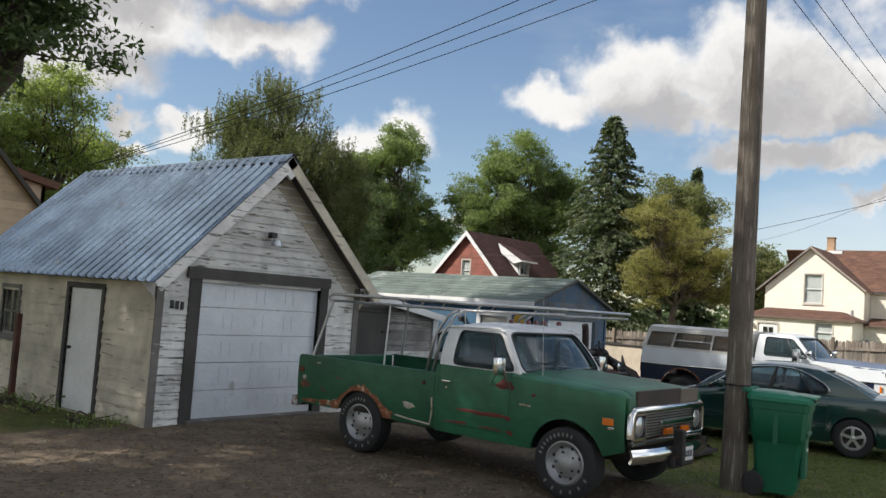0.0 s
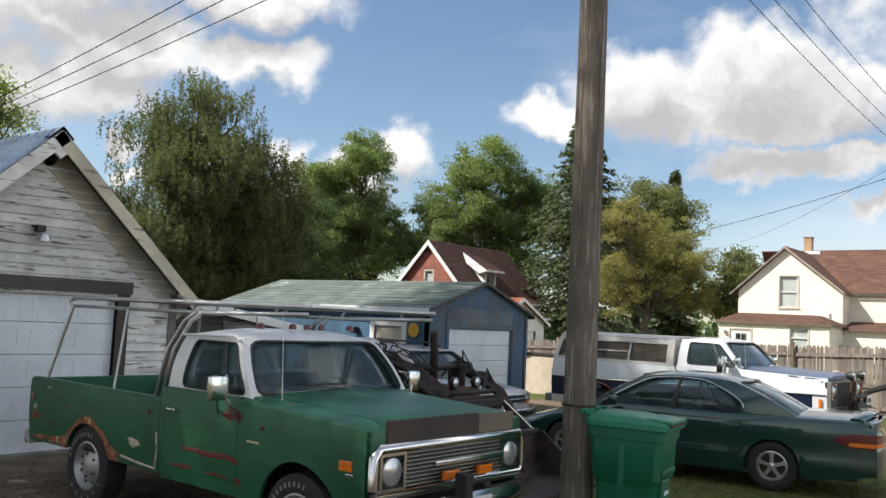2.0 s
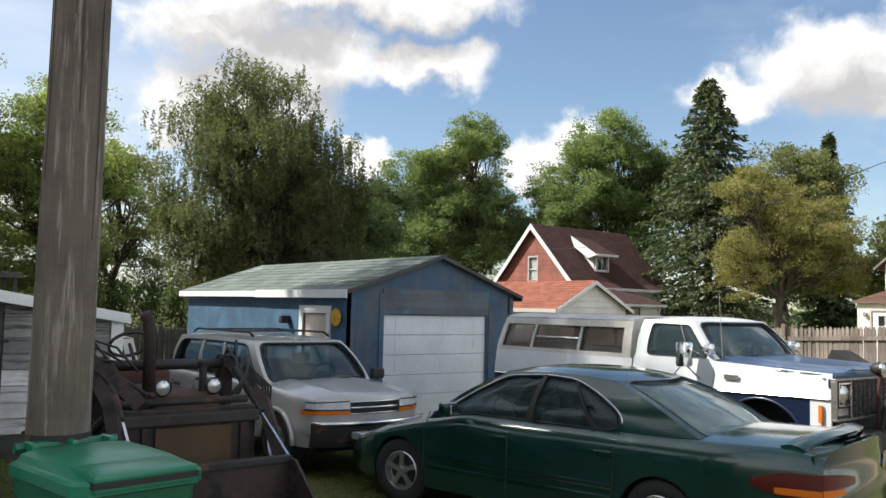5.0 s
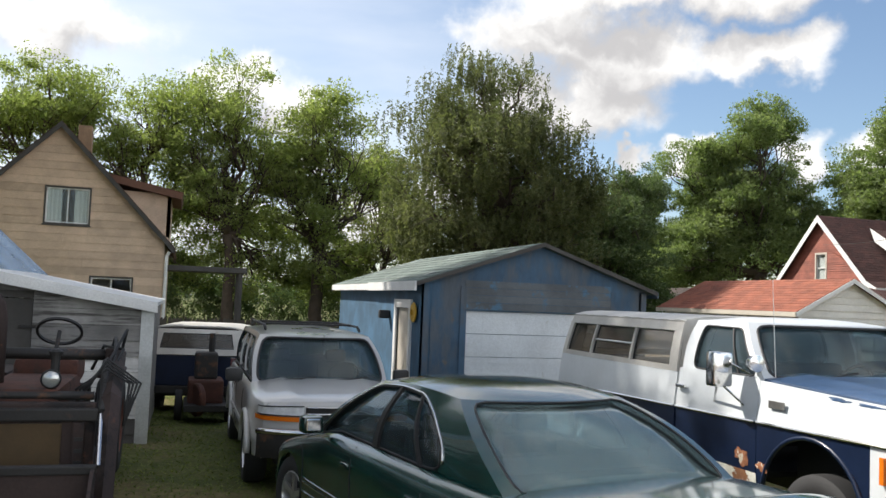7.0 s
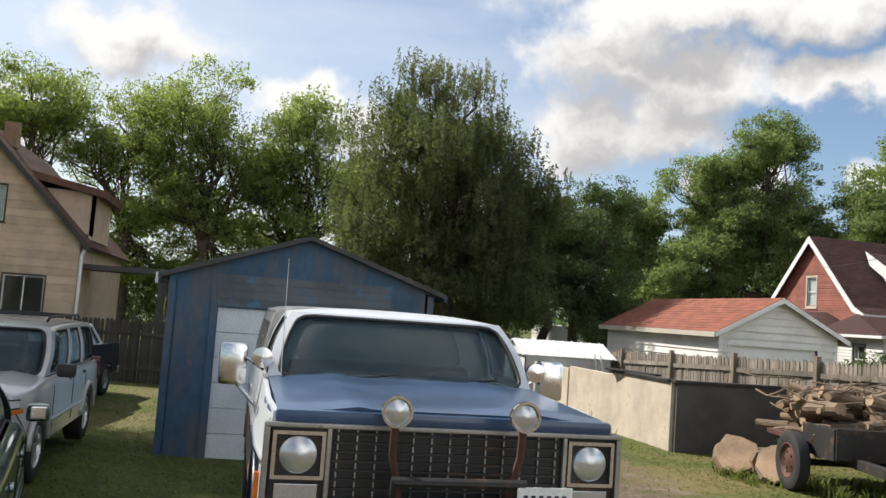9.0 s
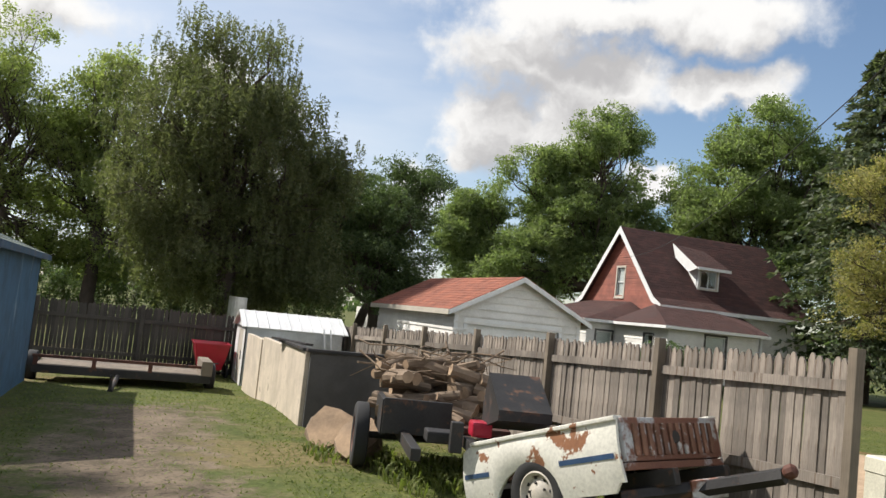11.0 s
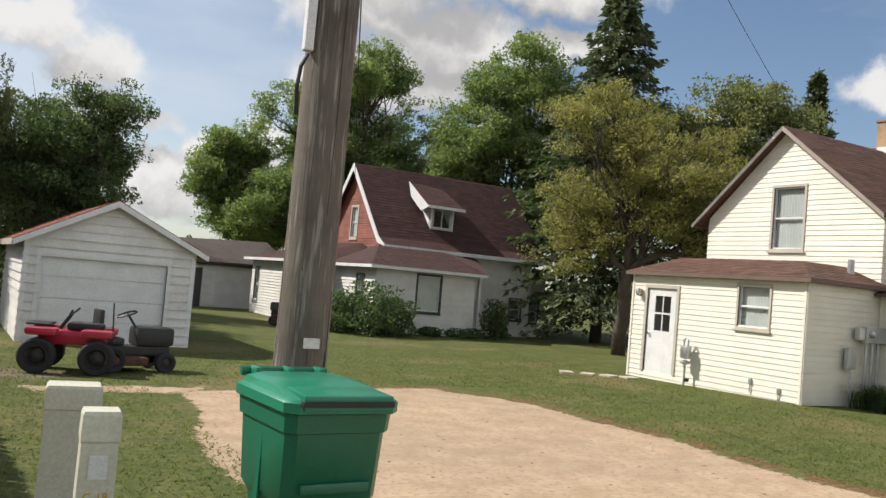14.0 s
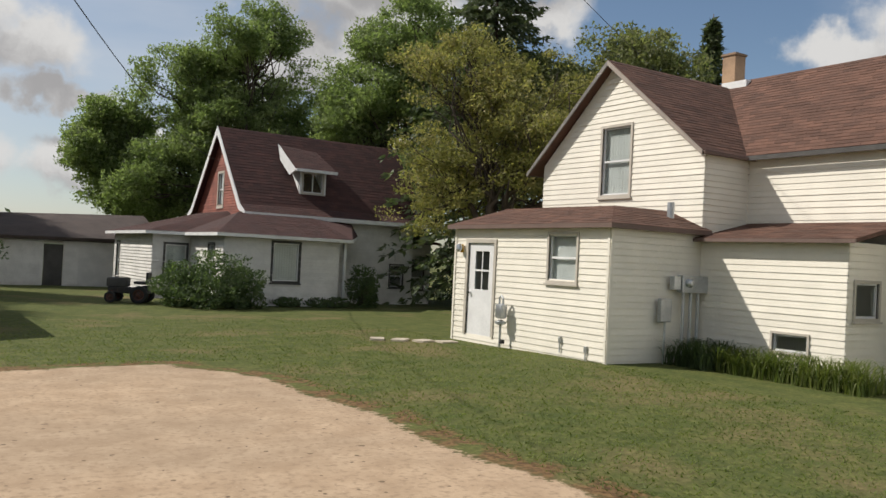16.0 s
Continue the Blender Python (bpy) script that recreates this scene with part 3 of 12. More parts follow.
def skin(parent, name, F, us, vs, material, thick=0.02, keep=None, label="", smooth=True):
    """A curved sheet F(u, v) over a grid, with thickness; keep(u, v) drops cells."""
    us, vs = sorted(set(us)), sorted(set(vs))
    P = [[Vector(F(u, v)) for v in vs] for u in us]
    bm = bm_new()
    outer, inner = {}, {}

    def vert(i, j, store, off):
        if (i, j) not in store:
            p = P[i][j]
            if off:
                du = P[min(i + 1, len(us) - 1)][j] - P[max(i - 1, 0)][j]
                dv = P[i][min(j + 1, len(vs) - 1)] - P[i][max(j - 1, 0)]
                n = du.cross(dv)
                p = p - (n.normalized() if n.length > 1e-9 else Vector((0, 0, 1))) * off
            store[(i, j)] = bm.verts.new(p)
        return store[(i, j)]

    cells = {(i, j) for i in range(len(us) - 1) for j in range(len(vs) - 1) if not keep or keep((us[i] + us[i + 1]) / 2, (vs[j] + vs[j + 1]) / 2)}
    for i, j in cells:
        k = ((i, j), (i + 1, j), (i + 1, j + 1), (i, j + 1))
        bm.faces.new([vert(a, b, outer, 0) for a, b in k])
        if thick:
            bm.faces.new([vert(a, b, inner, thick) for a, b in reversed(k)])
            for e, (a, b, nb) in enumerate(((k[0], k[1], (i, j - 1)), (k[1], k[2], (i + 1, j)), (k[2], k[3], (i, j + 1)), (k[3], k[0], (i - 1, j)))):
                if nb not in cells:
                    bm.faces.new((outer[a] if a in outer else vert(*a, outer, 0), vert(*a, inner, thick), vert(*b, inner, thick), vert(*b, outer, 0)))
    bmesh.ops.recalc_face_normals(bm, faces=bm.faces)
    return part(name, bm, material, parent, label, smooth=smooth)


def seq(a, b, n):
    return [a + (b - a) * i / n for i in range(n + 1)]


CARVED = []  # boards, shingles and pickets are laid at the end of the file


class Plane:
    """A wall plane: a foot point, the way along it and its outward normal; u along, z up, w outward."""

    def __init__(self, x, y, ux, uy):
        self.o, self.u = Vector((x, y, 0)), Vector((ux, uy, 0)).normalized()
        self.n = Vector((self.u.y, -self.u.x, 0))

    def at(self, u, z, w=0.0):
        return self.o + self.u * u + self.n * w + Vector((0, 0, z))


def wall(parent, name, pl, outline, openings, material, thick=0.12, label="", board=None):
    """A wall of real thickness with openings through it; board = (exposure, material, name) clads it."""
    bm = bm_new()
    loops = [outline] + [[(a, c), (b, c), (b, d), (a, d)] for a, b, c, d in openings]
    edges = []
    for loop in loops:
        vs = [bm.verts.new(pl.at(u, z)) for u, z in loop]
        edges += [bm.edges.new((vs[i], vs[(i + 1) % len(vs)])) for i in range(len(vs))]
    made = bmesh.ops.triangle_fill(bm, use_beauty=True, use_dissolve=False, edges=edges)
    faces = [g for g in made["geom"] if isinstance(g, bmesh.types.BMFace)]
    ext = bmesh.ops.extrude_face_region(bm, geom=faces)
    bmesh.ops.translate(bm, vec=-pl.n * thick, verts=[g for g in ext["geom"] if isinstance(g, bmesh.types.BMVert)])
    bmesh.ops.recalc_face_normals(bm, faces=bm.faces)
    ob = part(name, bm, material, parent, label, world=True)
    if board:
        CARVED.append((clad, (ob, pl, outline, openings, *board)))
    return ob


def span(outline, z):
    """The left and right end of an outline at a height."""
    us = []
    for (u0, z0), (u1, z1) in zip(outline, outline[1:] + outline[:1]):
        if (z0 - z) * (z1 - z) <= 0 and abs(z1 - z0) > 1e-6:
            us.append(u0 + (u1 - u0) * (z - z0) / (z1 - z0))
    return (min(us), max(us)) if len(us) > 1 else None


def clad(ob, pl, outline, openings, step, material, name="board", proud=0.024, gap=0.03, longest=4.8):
    """Lapped boards on a wall, each one a piece."""
    inv = wm(ob).inverted()
    zs = [z for _, z in outline]
    z = min(zs)
    rnd = random.Random(int(step * 1000) + len(outline))
    proud = 0.016 if material is M_SIDING else 0.034 if material is M_SIDING_W else proud
    pick = material if callable(material) else lambda _: material
    while z < max(zs) - 0.02:
        z1 = min(z + step, max(zs) - 0.005)
        lo, hi = span(outline, z + 0.003), span(outline, z1 - 0.003)
        if lo and hi:
            runs = [[lo[0], lo[1], hi[0], hi[1]]]
            for a, b, c, d in openings:
                if min(d, z1) - max(c, z) > 0.4 * step:
                    cut = []
                    for r in runs:
                        if b <= min(r[0], r[2]) or a >= max(r[1], r[3]):
                            cut.append(r)
                            continue
                        if a > max(r[0], r[2]) + 0.02:
                            cut.append([r[0], a, r[2], a])
                        if b < min(r[1], r[3]) - 0.02:
                            cut.append([b, r[1], b, r[3]])
                    runs = cut
            split = []
            for r in runs:
                if r[1] - r[0] > longest:
                    k = r[0] + (r[1] - r[0]) * rnd.uniform(0.35, 0.65)
                    split += [[r[0], k - 0.002, r[2], k - 0.002], [k + 0.002, r[1], k + 0.002, r[3]]]
                else:
                    split.append(r)
            for a0, a1, b0, b1 in split:
                w = proud * rnd.uniform(0.85, 1.2)
                tilt = rnd.uniform(-0.002, 0.002)
                vs = [pl.at(a0, z + tilt, 0.001), pl.at(a1, z - tilt, 0.001), pl.at(a1, z - tilt, w), pl.at(a0, z + tilt, w),
                      pl.at(b0, z1 - gap * 0.2, 0.001), pl.at(b1, z1 - gap * 0.2, 0.001), pl.at(b1, z1 - gap * 0.2, 0.004), pl.at(b0, z1 - gap * 0.2, 0.004)]
                piece(name, [inv @ v for v in vs], [(0, 1, 2, 3), (3, 2, 6, 7), (4, 7, 6, 5), (0, 3, 7, 4), (1, 5, 6, 2), (0, 4, 5, 1)], pick(z), ob)
        z += step


def piece(name, verts, faces, material, parent):
    me = bpy.data.meshes.new(name)
    me.from_pydata([tuple(v) for v in verts], [], faces)
    me.materials.append(material)
    ob = new(name, me)
    ob.parent = parent
    return ob


def slab(parent, name, corners, thick, material, label=""):
    """A roof slope from four corners of its top, running down from the ridge: eave a, eave b, ridge b, ridge a."""
    a, b, c, d = (Vector(p) for p in corners)
    n = (b - a).cross(d - a).normalized()
    if n.z < 0:
        n = -n
    bm = bm_new()
    top = [bm.verts.new(p) for p in (a, b, c, d)]
    low = [bm.verts.new(p - n * thick) for p in (a, b, c, d)]
    bm.faces.new(top)
    bm.faces.new(low[::-1])
    for i in range(4):
        bm.faces.new((top[i], low[i], low[(i + 1) % 4], top[(i + 1) % 4]))
    bmesh.ops.recalc_face_normals(bm, faces=bm.faces)
    return part(name, bm, material, parent, label, world=True)


def shingles(ob, corners, material, course=0.14, tab=0.32, seed=1, name="shingle_layer"):
    """Courses of tabs laid over a slope, as one joined part."""
    a, b, c, d = (Vector(p) for p in corners)
    inv = wm(ob).inverted()
    n = (b - a).cross(d - a).normalized()
    if n.z < 0:
        n = -n
    rnd = random.Random(seed)
    rows = max(2, int(((d - a).length + (c - b).length) / 2 / course))
    vs, fs = [], []
    for r in range(rows):
        t0, t1 = r / rows, min(1.0, (r + 1.15) / rows)
        p0, p1, q0, q1 = a.lerp(d, t0), b.lerp(c, t0), a.lerp(d, t1), b.lerp(c, t1)
        k = max(1, int((p1 - p0).length / tab))
        off = (r % 2) * 0.5 + rnd.uniform(-0.1, 0.1)
        cuts = sorted({0.0, 1.0, *(min(1, max(0, (i + off) / k)) for i in range(k + 1))})
        for s0, s1 in zip(cuts, cuts[1:]):
            if s1 - s0 < 1e-4:
                continue
            g = min(0.004 / max(0.1, (p1 - p0).length), (s1 - s0) * 0.1)
            lift = rnd.uniform(0.008, 0.014)
            i0 = len(vs)
            e0, e1, f0, f1 = p0.lerp(p1, s0 + g), p0.lerp(p1, s1 - g), q0.lerp(q1, s0 + g), q0.lerp(q1, s1 - g)
            vs += [inv @ v for v in (e0 + n * 0.001, e1 + n * 0.001, e1 + n * lift, e0 + n * lift, f1 + n * 0.003, f0 + n * 0.003)]
            fs += [(i0, i0 + 1, i0 + 2, i0 + 3), (i0 + 3, i0 + 2, i0 + 4, i0 + 5), (i0, i0 + 3, i0 + 5), (i0 + 1, i0 + 4, i0 + 2)]
    o = piece(name, vs, fs, material, ob)
    tagged(o, kind="stuff")


def window(parent, pl, a, b, c, d, frame_mat, rails=1, mullions=0, curtain=0.0, trim=0.07, label="", sill=True, name="window"):
    """A framed window in an opening u a..b, z c..d: casing, sash bars, panes, sill."""
    bm = bm_new()
    for u0, u1, z0, z1 in ((a - trim, a, c - trim, d + trim), (b, b + trim, c - trim, d + trim), (a, b, d, d + trim), (a, b, c - trim, c)):
        box_on(bm, pl, u0, u1, z0, z1, -0.02, 0.035)
    win = part(name, bm, frame_mat, parent, label, world=True)
    bm = bm_new()
    s = 0.035
    for u0, u1, z0, z1 in ((a, a + s, c, d), (b - s, b, c, d), (a + s, b - s, d - s, d), (a + s, b - s, c, c + s)):
        box_on(bm, pl, u0, u1, z0, z1, -0.06, -0.015)
    for i in range(rails):
        z = c + (d - c) * (i + 1) / (rails + 1)
        box_on(bm, pl, a + s, b - s, z - 0.02, z + 0.02, -0.055, -0.017)
    for i in range(mullions):
        u = a + (b - a) * (i + 1) / (mullions + 1)
        box_on(bm, pl, u - 0.018, u + 0.018, c + s, d - s, -0.053, -0.018)
    part("sash", bm, M_WHITE if frame_mat in (M_BARE_DARK, M_TRIM) else frame_mat, win, world=True)
    for i in range(rails + 1):
        z0, z1 = c + (d - c) * i / (rails + 1), c + (d - c) * (i + 1) / (rails + 1)
        pn = part("pane", box_on(bm_new(), pl, a + 0.02, b - 0.02, z0 + 0.008, z1 - 0.008, -0.045, -0.04), M_GLASS, win, world=True)
        pn.visible_shadow = False
    if sill:
        part("sill", box_on(bm_new(), pl, a - trim - 0.03, b + trim + 0.03, c - trim - 0.035, c - trim, 0.0, 0.06), frame_mat, win, world=True)
    if curtain:
        bm = bm_new()
        k = 28
        grid = []
        for i in range(k + 1):
            u = a + (b - a) * i / k
            if curtain < 1 and 0.5 - curtain / 2 < i / k < 0.5 + curtain / 2 and curtain < 0.9:
                grid.append(None)
                continue
            w = -0.10 + 0.015 * math.sin(i * 2.3)
            grid.append((bm.verts.new(pl.at(u, c, w)), bm.verts.new(pl.at(u, d, w))))
        for p, q in zip(grid, grid[1:]):
            if p and q:
                bm.faces.new((p[0], q[0], q[1], p[1]))
        if len({id(g) for g in grid if g is None}) == 0:
            part("curtain", bm, M_CURTAIN, win, smooth="all", world=True)
        else:
            bm.free()
            mid = [i for i, g in enumerate(grid) if g is None]
            for lo, hi in ((0, mid[0]), (mid[-1] + 1, k + 1)):
                bm, prev = bm_new(), None
                for i in range(lo, hi):
                    u, w = a + (b - a) * i / k, -0.10 + 0.015 * math.sin(i * 2.3)
                    pair = (bm.verts.new(pl.at(u, c, w)), bm.verts.new(pl.at(u, d, w)))
                    if prev:
                        bm.faces.new((prev[0], pair[0], pair[1], prev[1]))
                    prev = pair
                part("curtain", bm, M_CURTAIN, win, smooth="all", world=True)
    return win


def box_on(bm, pl, u0, u1, z0, z1, w0, w1):
    vs = [bm.verts.new(pl.at(u, z, w)) for w in (w0, w1) for u, z in ((u0, z0), (u1, z0), (u1, z1), (u0, z1))]
    for f in ((3, 2, 1, 0), (4, 5, 6, 7), (0, 1, 5, 4), (1, 2, 6, 5), (2, 3, 7, 6), (3, 0, 4, 7)):
        bm.faces.new([vs[i] for i in f])
    return bm


def sectional_door(parent, pl, a, b, c, d, panels=4, dents=4, material=None, w=-0.06):
    """An overhead garage door of hinged sections with pressed panels."""
    mat_d = material or M_DOOR_WHITE
    h = (d - c) / panels
    first = None
    for i in range(panels):
        bm = box_on(bm_new(), pl, a, b, c + i * h + 0.004, c + (i + 1) * h - 0.004, w - 0.04, w)
        for k in range(dents):
            u0, u1 = a + (b - a) * (k + 0.12) / dents, a + (b - a) * (k + 0.88) / dents
            for z0, z1 in ((c + (i + 0.22) * h, c + (i + 0.26) * h), (c + (i + 0.74) * h, c + (i + 0.78) * h)):
                box_on(bm, pl, u0, u1, z0, z1, w, w + 0.006)
            for q in (u0, u1 - 0.02):
                box_on(bm, pl, q, q + 0.02, c + (i + 0.26) * h, c + (i + 0.74) * h, w, w + 0.006)
        o = part("garage_door" if first is None else "door_section", bm, mat_d, parent if first is None else first, world=True)
        if first is None:
            first = o
            tagged(o, "white sectional overhead garage door, closed")
    return first


# ---- ground ----
LEVELS = [(8.1, 6.2, 0.0), (8.8, 10.6, 0.0), (6.9, 13.0, -0.1), (15, 5, -0.02), (14.5, 9, -0.05), (18.8, 10.6, -0.25), (17, 15, -0.28), (18, 4, -0.05),
          (24.9, 19.3, -0.29), (25, 12, -0.03), (20, 21, -0.42), (26, 6, 0.03), (30, 4, 0.0), (31.4, 18.3, -0.07), (43, 15, 0.05), (43, 9.8, 0.1), (47, 8, 0.05),
          (44, 26.2, -0.04), (50.4, 29.5, -0.15), (34, 9, 0.0), (10, 26, -0.3), (36, 0, 0.0), (0, 5, 0.0), (16, -1, 0.0)]


def ground_z(x, y):
    """The lie of the land, a few centimetres up and down."""
    a = b = 0.0
    for px, py, pz in LEVELS:
        w = 1.0 / ((x - px) ** 2 + (y - py) ** 2 + 1.5) ** 1.5
        a, b = a + w * pz, b + w
    return a / b * min(1.0, b * 4000)


def ground():
    xs = np.unique(np.round(np.concatenate([[-1500, -700, -350, -180, -90, -50, -30], np.arange(-18, 5, 1.0), np.arange(5, 40, 0.25), np.arange(40, 62, 0.7), [66, 75, 90, 130, 200, 400, 800, 1500]]), 3))
    ys = np.unique(np.round(np.concatenate([[-1500, -600, -250, -100, -50, -25, -12], np.arange(-8, 1.5, 0.8), np.arange(1.5, 24, 0.25), np.arange(24, 48, 0.8), [52, 60, 75, 100, 150, 250, 500, 1000, 1500]]), 3))
    gx, gy = np.meshgrid(xs, ys)
    lev = np.array(LEVELS)
    w = 1.0 / ((gx[..., None] - lev[:, 0]) ** 2 + (gy[..., None] - lev[:, 1]) ** 2 + 1.5) ** 1.5
    b = w.sum(-1)
    gz = (w * lev[:, 2]).sum(-1) / b * np.minimum(1.0, b * 4000)
    nx, ny = len(xs), len(ys)
    me = bpy.data.meshes.new("ground")
    idx = np.arange(nx * ny).reshape(ny, nx)
    quads = np.stack([idx[:-1, :-1], idx[:-1, 1:], idx[1:, 1:], idx[1:, :-1]], -1).reshape(-1, 4)
    me.from_pydata(np.stack([gx, gy, gz], -1).reshape(-1, 3).tolist(), [], quads.tolist())
    x, y = gx.ravel(), gy.ravel()

    def soft(d, s=0.5):
        return np.clip(0.5 - d / (2 * s), 0, 1)

    # bare brown gravel: the alley, the yard round the green pickup, the track beside the blue garage
    alley = soft(y - 1.2 + 0.3 * np.sin(x * 0.5), 0.9)
    yard = soft(np.maximum(np.maximum(x - 9.9 - 0.25 * (y - 4), y - 11.3), -40 - x), 0.7)
    bare = soft(np.hypot((x - 13.0) / 2.6, (y - 8.6) / 2.3) * 2 - 2, 0.8) * 0.30
    track = soft(np.maximum(np.abs(x - 22.7 + 0.05 * (y - 8) + 0.25 * np.sin(y * 0.9)) - 1.2, y - 14.0), 1.5) * 0.8
    spot = soft(np.hypot((x - 29.2) / 1.5, (y - 13.4) / 1.0) * 2 - 2, 0.8) * 0.55
    dirt = np.maximum.reduce([alley, yard, bare, track, spot])
    # pale drive that runs in from the alley and ends rounded
    left = 31.35 + 0.12 * np.sin(y * 1.3) - 0.65 * np.clip((9.4 - y) / 2.6, 0, 1)
    right = 36.95 - 0.9 * np.clip((y - 9.2) / 2.4, 0, 1) ** 2 + 0.1 * np.sin(y * 1.9)
    end = 11.9 - 0.25 * np.sin((x - 31) * 0.9) - 0.05 * (x - 34) ** 2
    sd = np.maximum(np.maximum(left - x, x - right), y - end)
    spill = np.maximum(np.maximum(29.9 + 0.6 * np.sin(y * 2) - x, x - 32), np.abs(y - 11.6) - 0.45)
    sand = np.maximum(soft(sd, 0.28), soft(spill, 0.4) * 0.7)
    rim = np.maximum(soft(np.abs(sd - 0.25) - 0.28, 0.3), 0) * (x > 33)
    rgba = np.stack([dirt, sand, rim, np.ones_like(x)], -1).astype(np.float32)
    at = me.color_attributes.new("zone", "FLOAT_COLOR", "POINT")
    at.data.foreach_set("color", rgba.ravel())
    me.materials.append(M_GROUND)
    me.polygons.foreach_set("use_smooth", [True] * len(me.polygons))
    return tagged(new("ground", me), "lawn, brown gravel and a pale sandy drive", "ground", kind="structure")


ground()


# ---- white weathered garage with a metal roof ----
def old_garage():
    g = thing("garage", 8.9, 13.6, 0, label="weathered white clapboard garage with a ribbed metal roof", category="garage")
    x0, x1, y0, y1, ez, pz = 6.86, 10.92, 10.75, 16.4, 2.16, 4.08
    xm = 8.87
    front = Plane(x0, y0, 1, 0)
    L = x1 - x0
    dl, dr, dt = 0.72, 3.14, 2.12
    wall(g, "front_wall", front, [(0, -0.05), (L, -0.05), (L, ez), (xm - x0, pz), (0, ez)], [(dl, dr, 0.0, dt)], M_PEEL, board=(0.125, M_PEEL, "clapboard"), label="peeling white clapboard gable wall")
    west = Plane(x0, y1, 0, -1)
    W = y1 - y0
    # u runs from the back to the front corner
    wall(g, "side_wall", west, [(0, -0.15), (W, -0.08), (W, ez), (0, ez)], [(W - 2.42, W - 1.42, -0.08, 1.86), (W - 4.75, W - 4.15, 0.95, 1.75)], M_CREAM_PEEL, board=(0.17, M_CREAM_PEEL, "clapboard"), label="faded cream plank side wall")
    back = Plane(x1, y1, -1, 0)
    wall(g, "back_wall", back, [(0, -0.15), (L, -0.15), (L, ez), (x1 - xm, pz), (0, ez)], [], M_PEEL)
    wall(g, "side_wall", Plane(x1, y0, 0, 1), [(0, -0.15), (W, -0.15), (W, ez), (0, ez)], [], M_PEEL)
    # corner boards
    part("corner_board", box_on(bm_new(), front, -0.02, 0.10, -0.05, ez, 0.02, 0.04), M_BARE, g, world=True)
    part("corner_board", box_on(bm_new(), west, W - 0.1, W + 0.02, -0.08, ez, 0.02, 0.042), M_CREAM_PEEL, g, world=True)
    part("corner_board", box_on(bm_new(), front, L - 0.1, L + 0.02, -0.05, ez, 0.02, 0.04), M_BARE, g, world=True)
    # overhead door with its dark weathered casing
    part("door_jamb", box_on(bm_new(), front, dl - 0.2, dl, -0.03, dt, -0.05, 0.045), M_BARE_DARK, g, world=True)
    part("door_jamb", box_on(bm_new(), front, dr, dr + 0.17, -0.03, dt, -0.05, 0.045), M_BARE_DARK, g, world=True)
    part("door_header", box_on(bm_new(), front, dl - 0.26, dr + 0.2, dt, dt + 0.17, -0.05, 0.06), M_BARE_DARK, g, world=True)
    sectional_door(g, front, dl, dr, 0.02, dt, 5, 4)
    part("threshold", box_on(bm_new(), front, dl - 0.1, dr + 0.15, -0.06, 0.02, -0.1, 0.12), M_BARE, g, world=True)
    # side door, ajar at the foot, and small window
    dfr = bm_new()
    for u0, u1, z0, z1 in ((W - 2.50, W - 2.42, -0.08, 1.94), (W - 1.42, W - 1.34, -0.08, 1.94), (W - 2.42, W - 1.42, 1.86, 1.94)):
        box_on(dfr, west, u0, u1, z0, z1, -0.06, 0.04)
    part("door_frame", dfr, M_BARE_DARK, g, world=True)
    side = part("side_door", box_on(bm_new(), west, W - 2.41, W - 1.43, -0.06, 1.85, -0.05, -0.01), M_WHITE, g, "plain grey-white flush door", world=True)
    part("door_knob", tube(bm_new(), [west.at(W - 2.3, 0.9, -0.01), west.at(W - 2.3, 0.9, 0.05)], 0.025), M_DARKMETAL, side, world=True)
    window(g, west, W - 4.75, W - 4.15, 0.95, 1.75, M_BARE, rails=1, mullions=1)
    # number on the corner boards
    for k in range(3):
        part("number_bar", box_on(bm_new(), front, 0.22 + k * 0.085, 0.275 + k * 0.085, 1.66 - k * 0.01, 1.78 - k * 0.01, 0.024, 0.034), M_BLACK, g, "small dark number bar", world=True)
    # roof: deck, ribbed sheets, ridge cap, rake boards, exposed purlin ends
    fy, by = y0 - 0.32, y1 + 0.25
    ov = 0.22
    sl = (pz - ez) / (xm - x0)
    part("ridge_block", prism(bm_new(), [(xm - 0.19, pz + 0.08 - 0.19 * sl), (xm, pz + 0.08), (xm + 0.19, pz + 0.08 - 0.19 * sl), (xm, pz - 0.27)], 0.05, lambda u, v, w: Vector((u, fy - 0.02 + w, v))), M_PEEL, g, world=True)
    for sgn, xe in ((-1, x0 - ov), (1, x1 + ov)):
        k = sl if sgn < 0 else (pz - ez) / (x1 - xm)
        ze = ez - ov * k + 0.10
        zr = pz + 0.10
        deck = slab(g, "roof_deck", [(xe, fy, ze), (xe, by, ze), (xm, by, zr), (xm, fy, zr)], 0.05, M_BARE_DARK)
        n = Vector((sgn * k, 0, 1)).normalized()
        bm = bm_new()
        top = Vector((xm, 0, zr))
        low = Vector((xe + sgn * 0.04, 0, ze - 0.04 * k))
        prof = []
        y = fy - 0.02
        while y < by + 0.02:
            prof += [(y, 0.012), (y + 0.05, 0.012), (y + 0.06, 0.022), (y + 0.075, 0.022), (y + 0.085, 0.012), (y + 0.15, 0.012), (y + 0.175, 0.062), (y + 0.205, 0.062), (y + 0.23, 0.012)]
            y += 0.23
        a = [bm.verts.new(Vector((low.x, yy, low.z)) + n * h) for yy, h in prof]
        b = [bm.verts.new(Vector((top.x, yy, top.z)) + n * h) for yy, h in prof]
        for i in range(len(prof) - 1):
            bm.faces.new((a[i], a[i + 1], b[i + 1], b[i]))
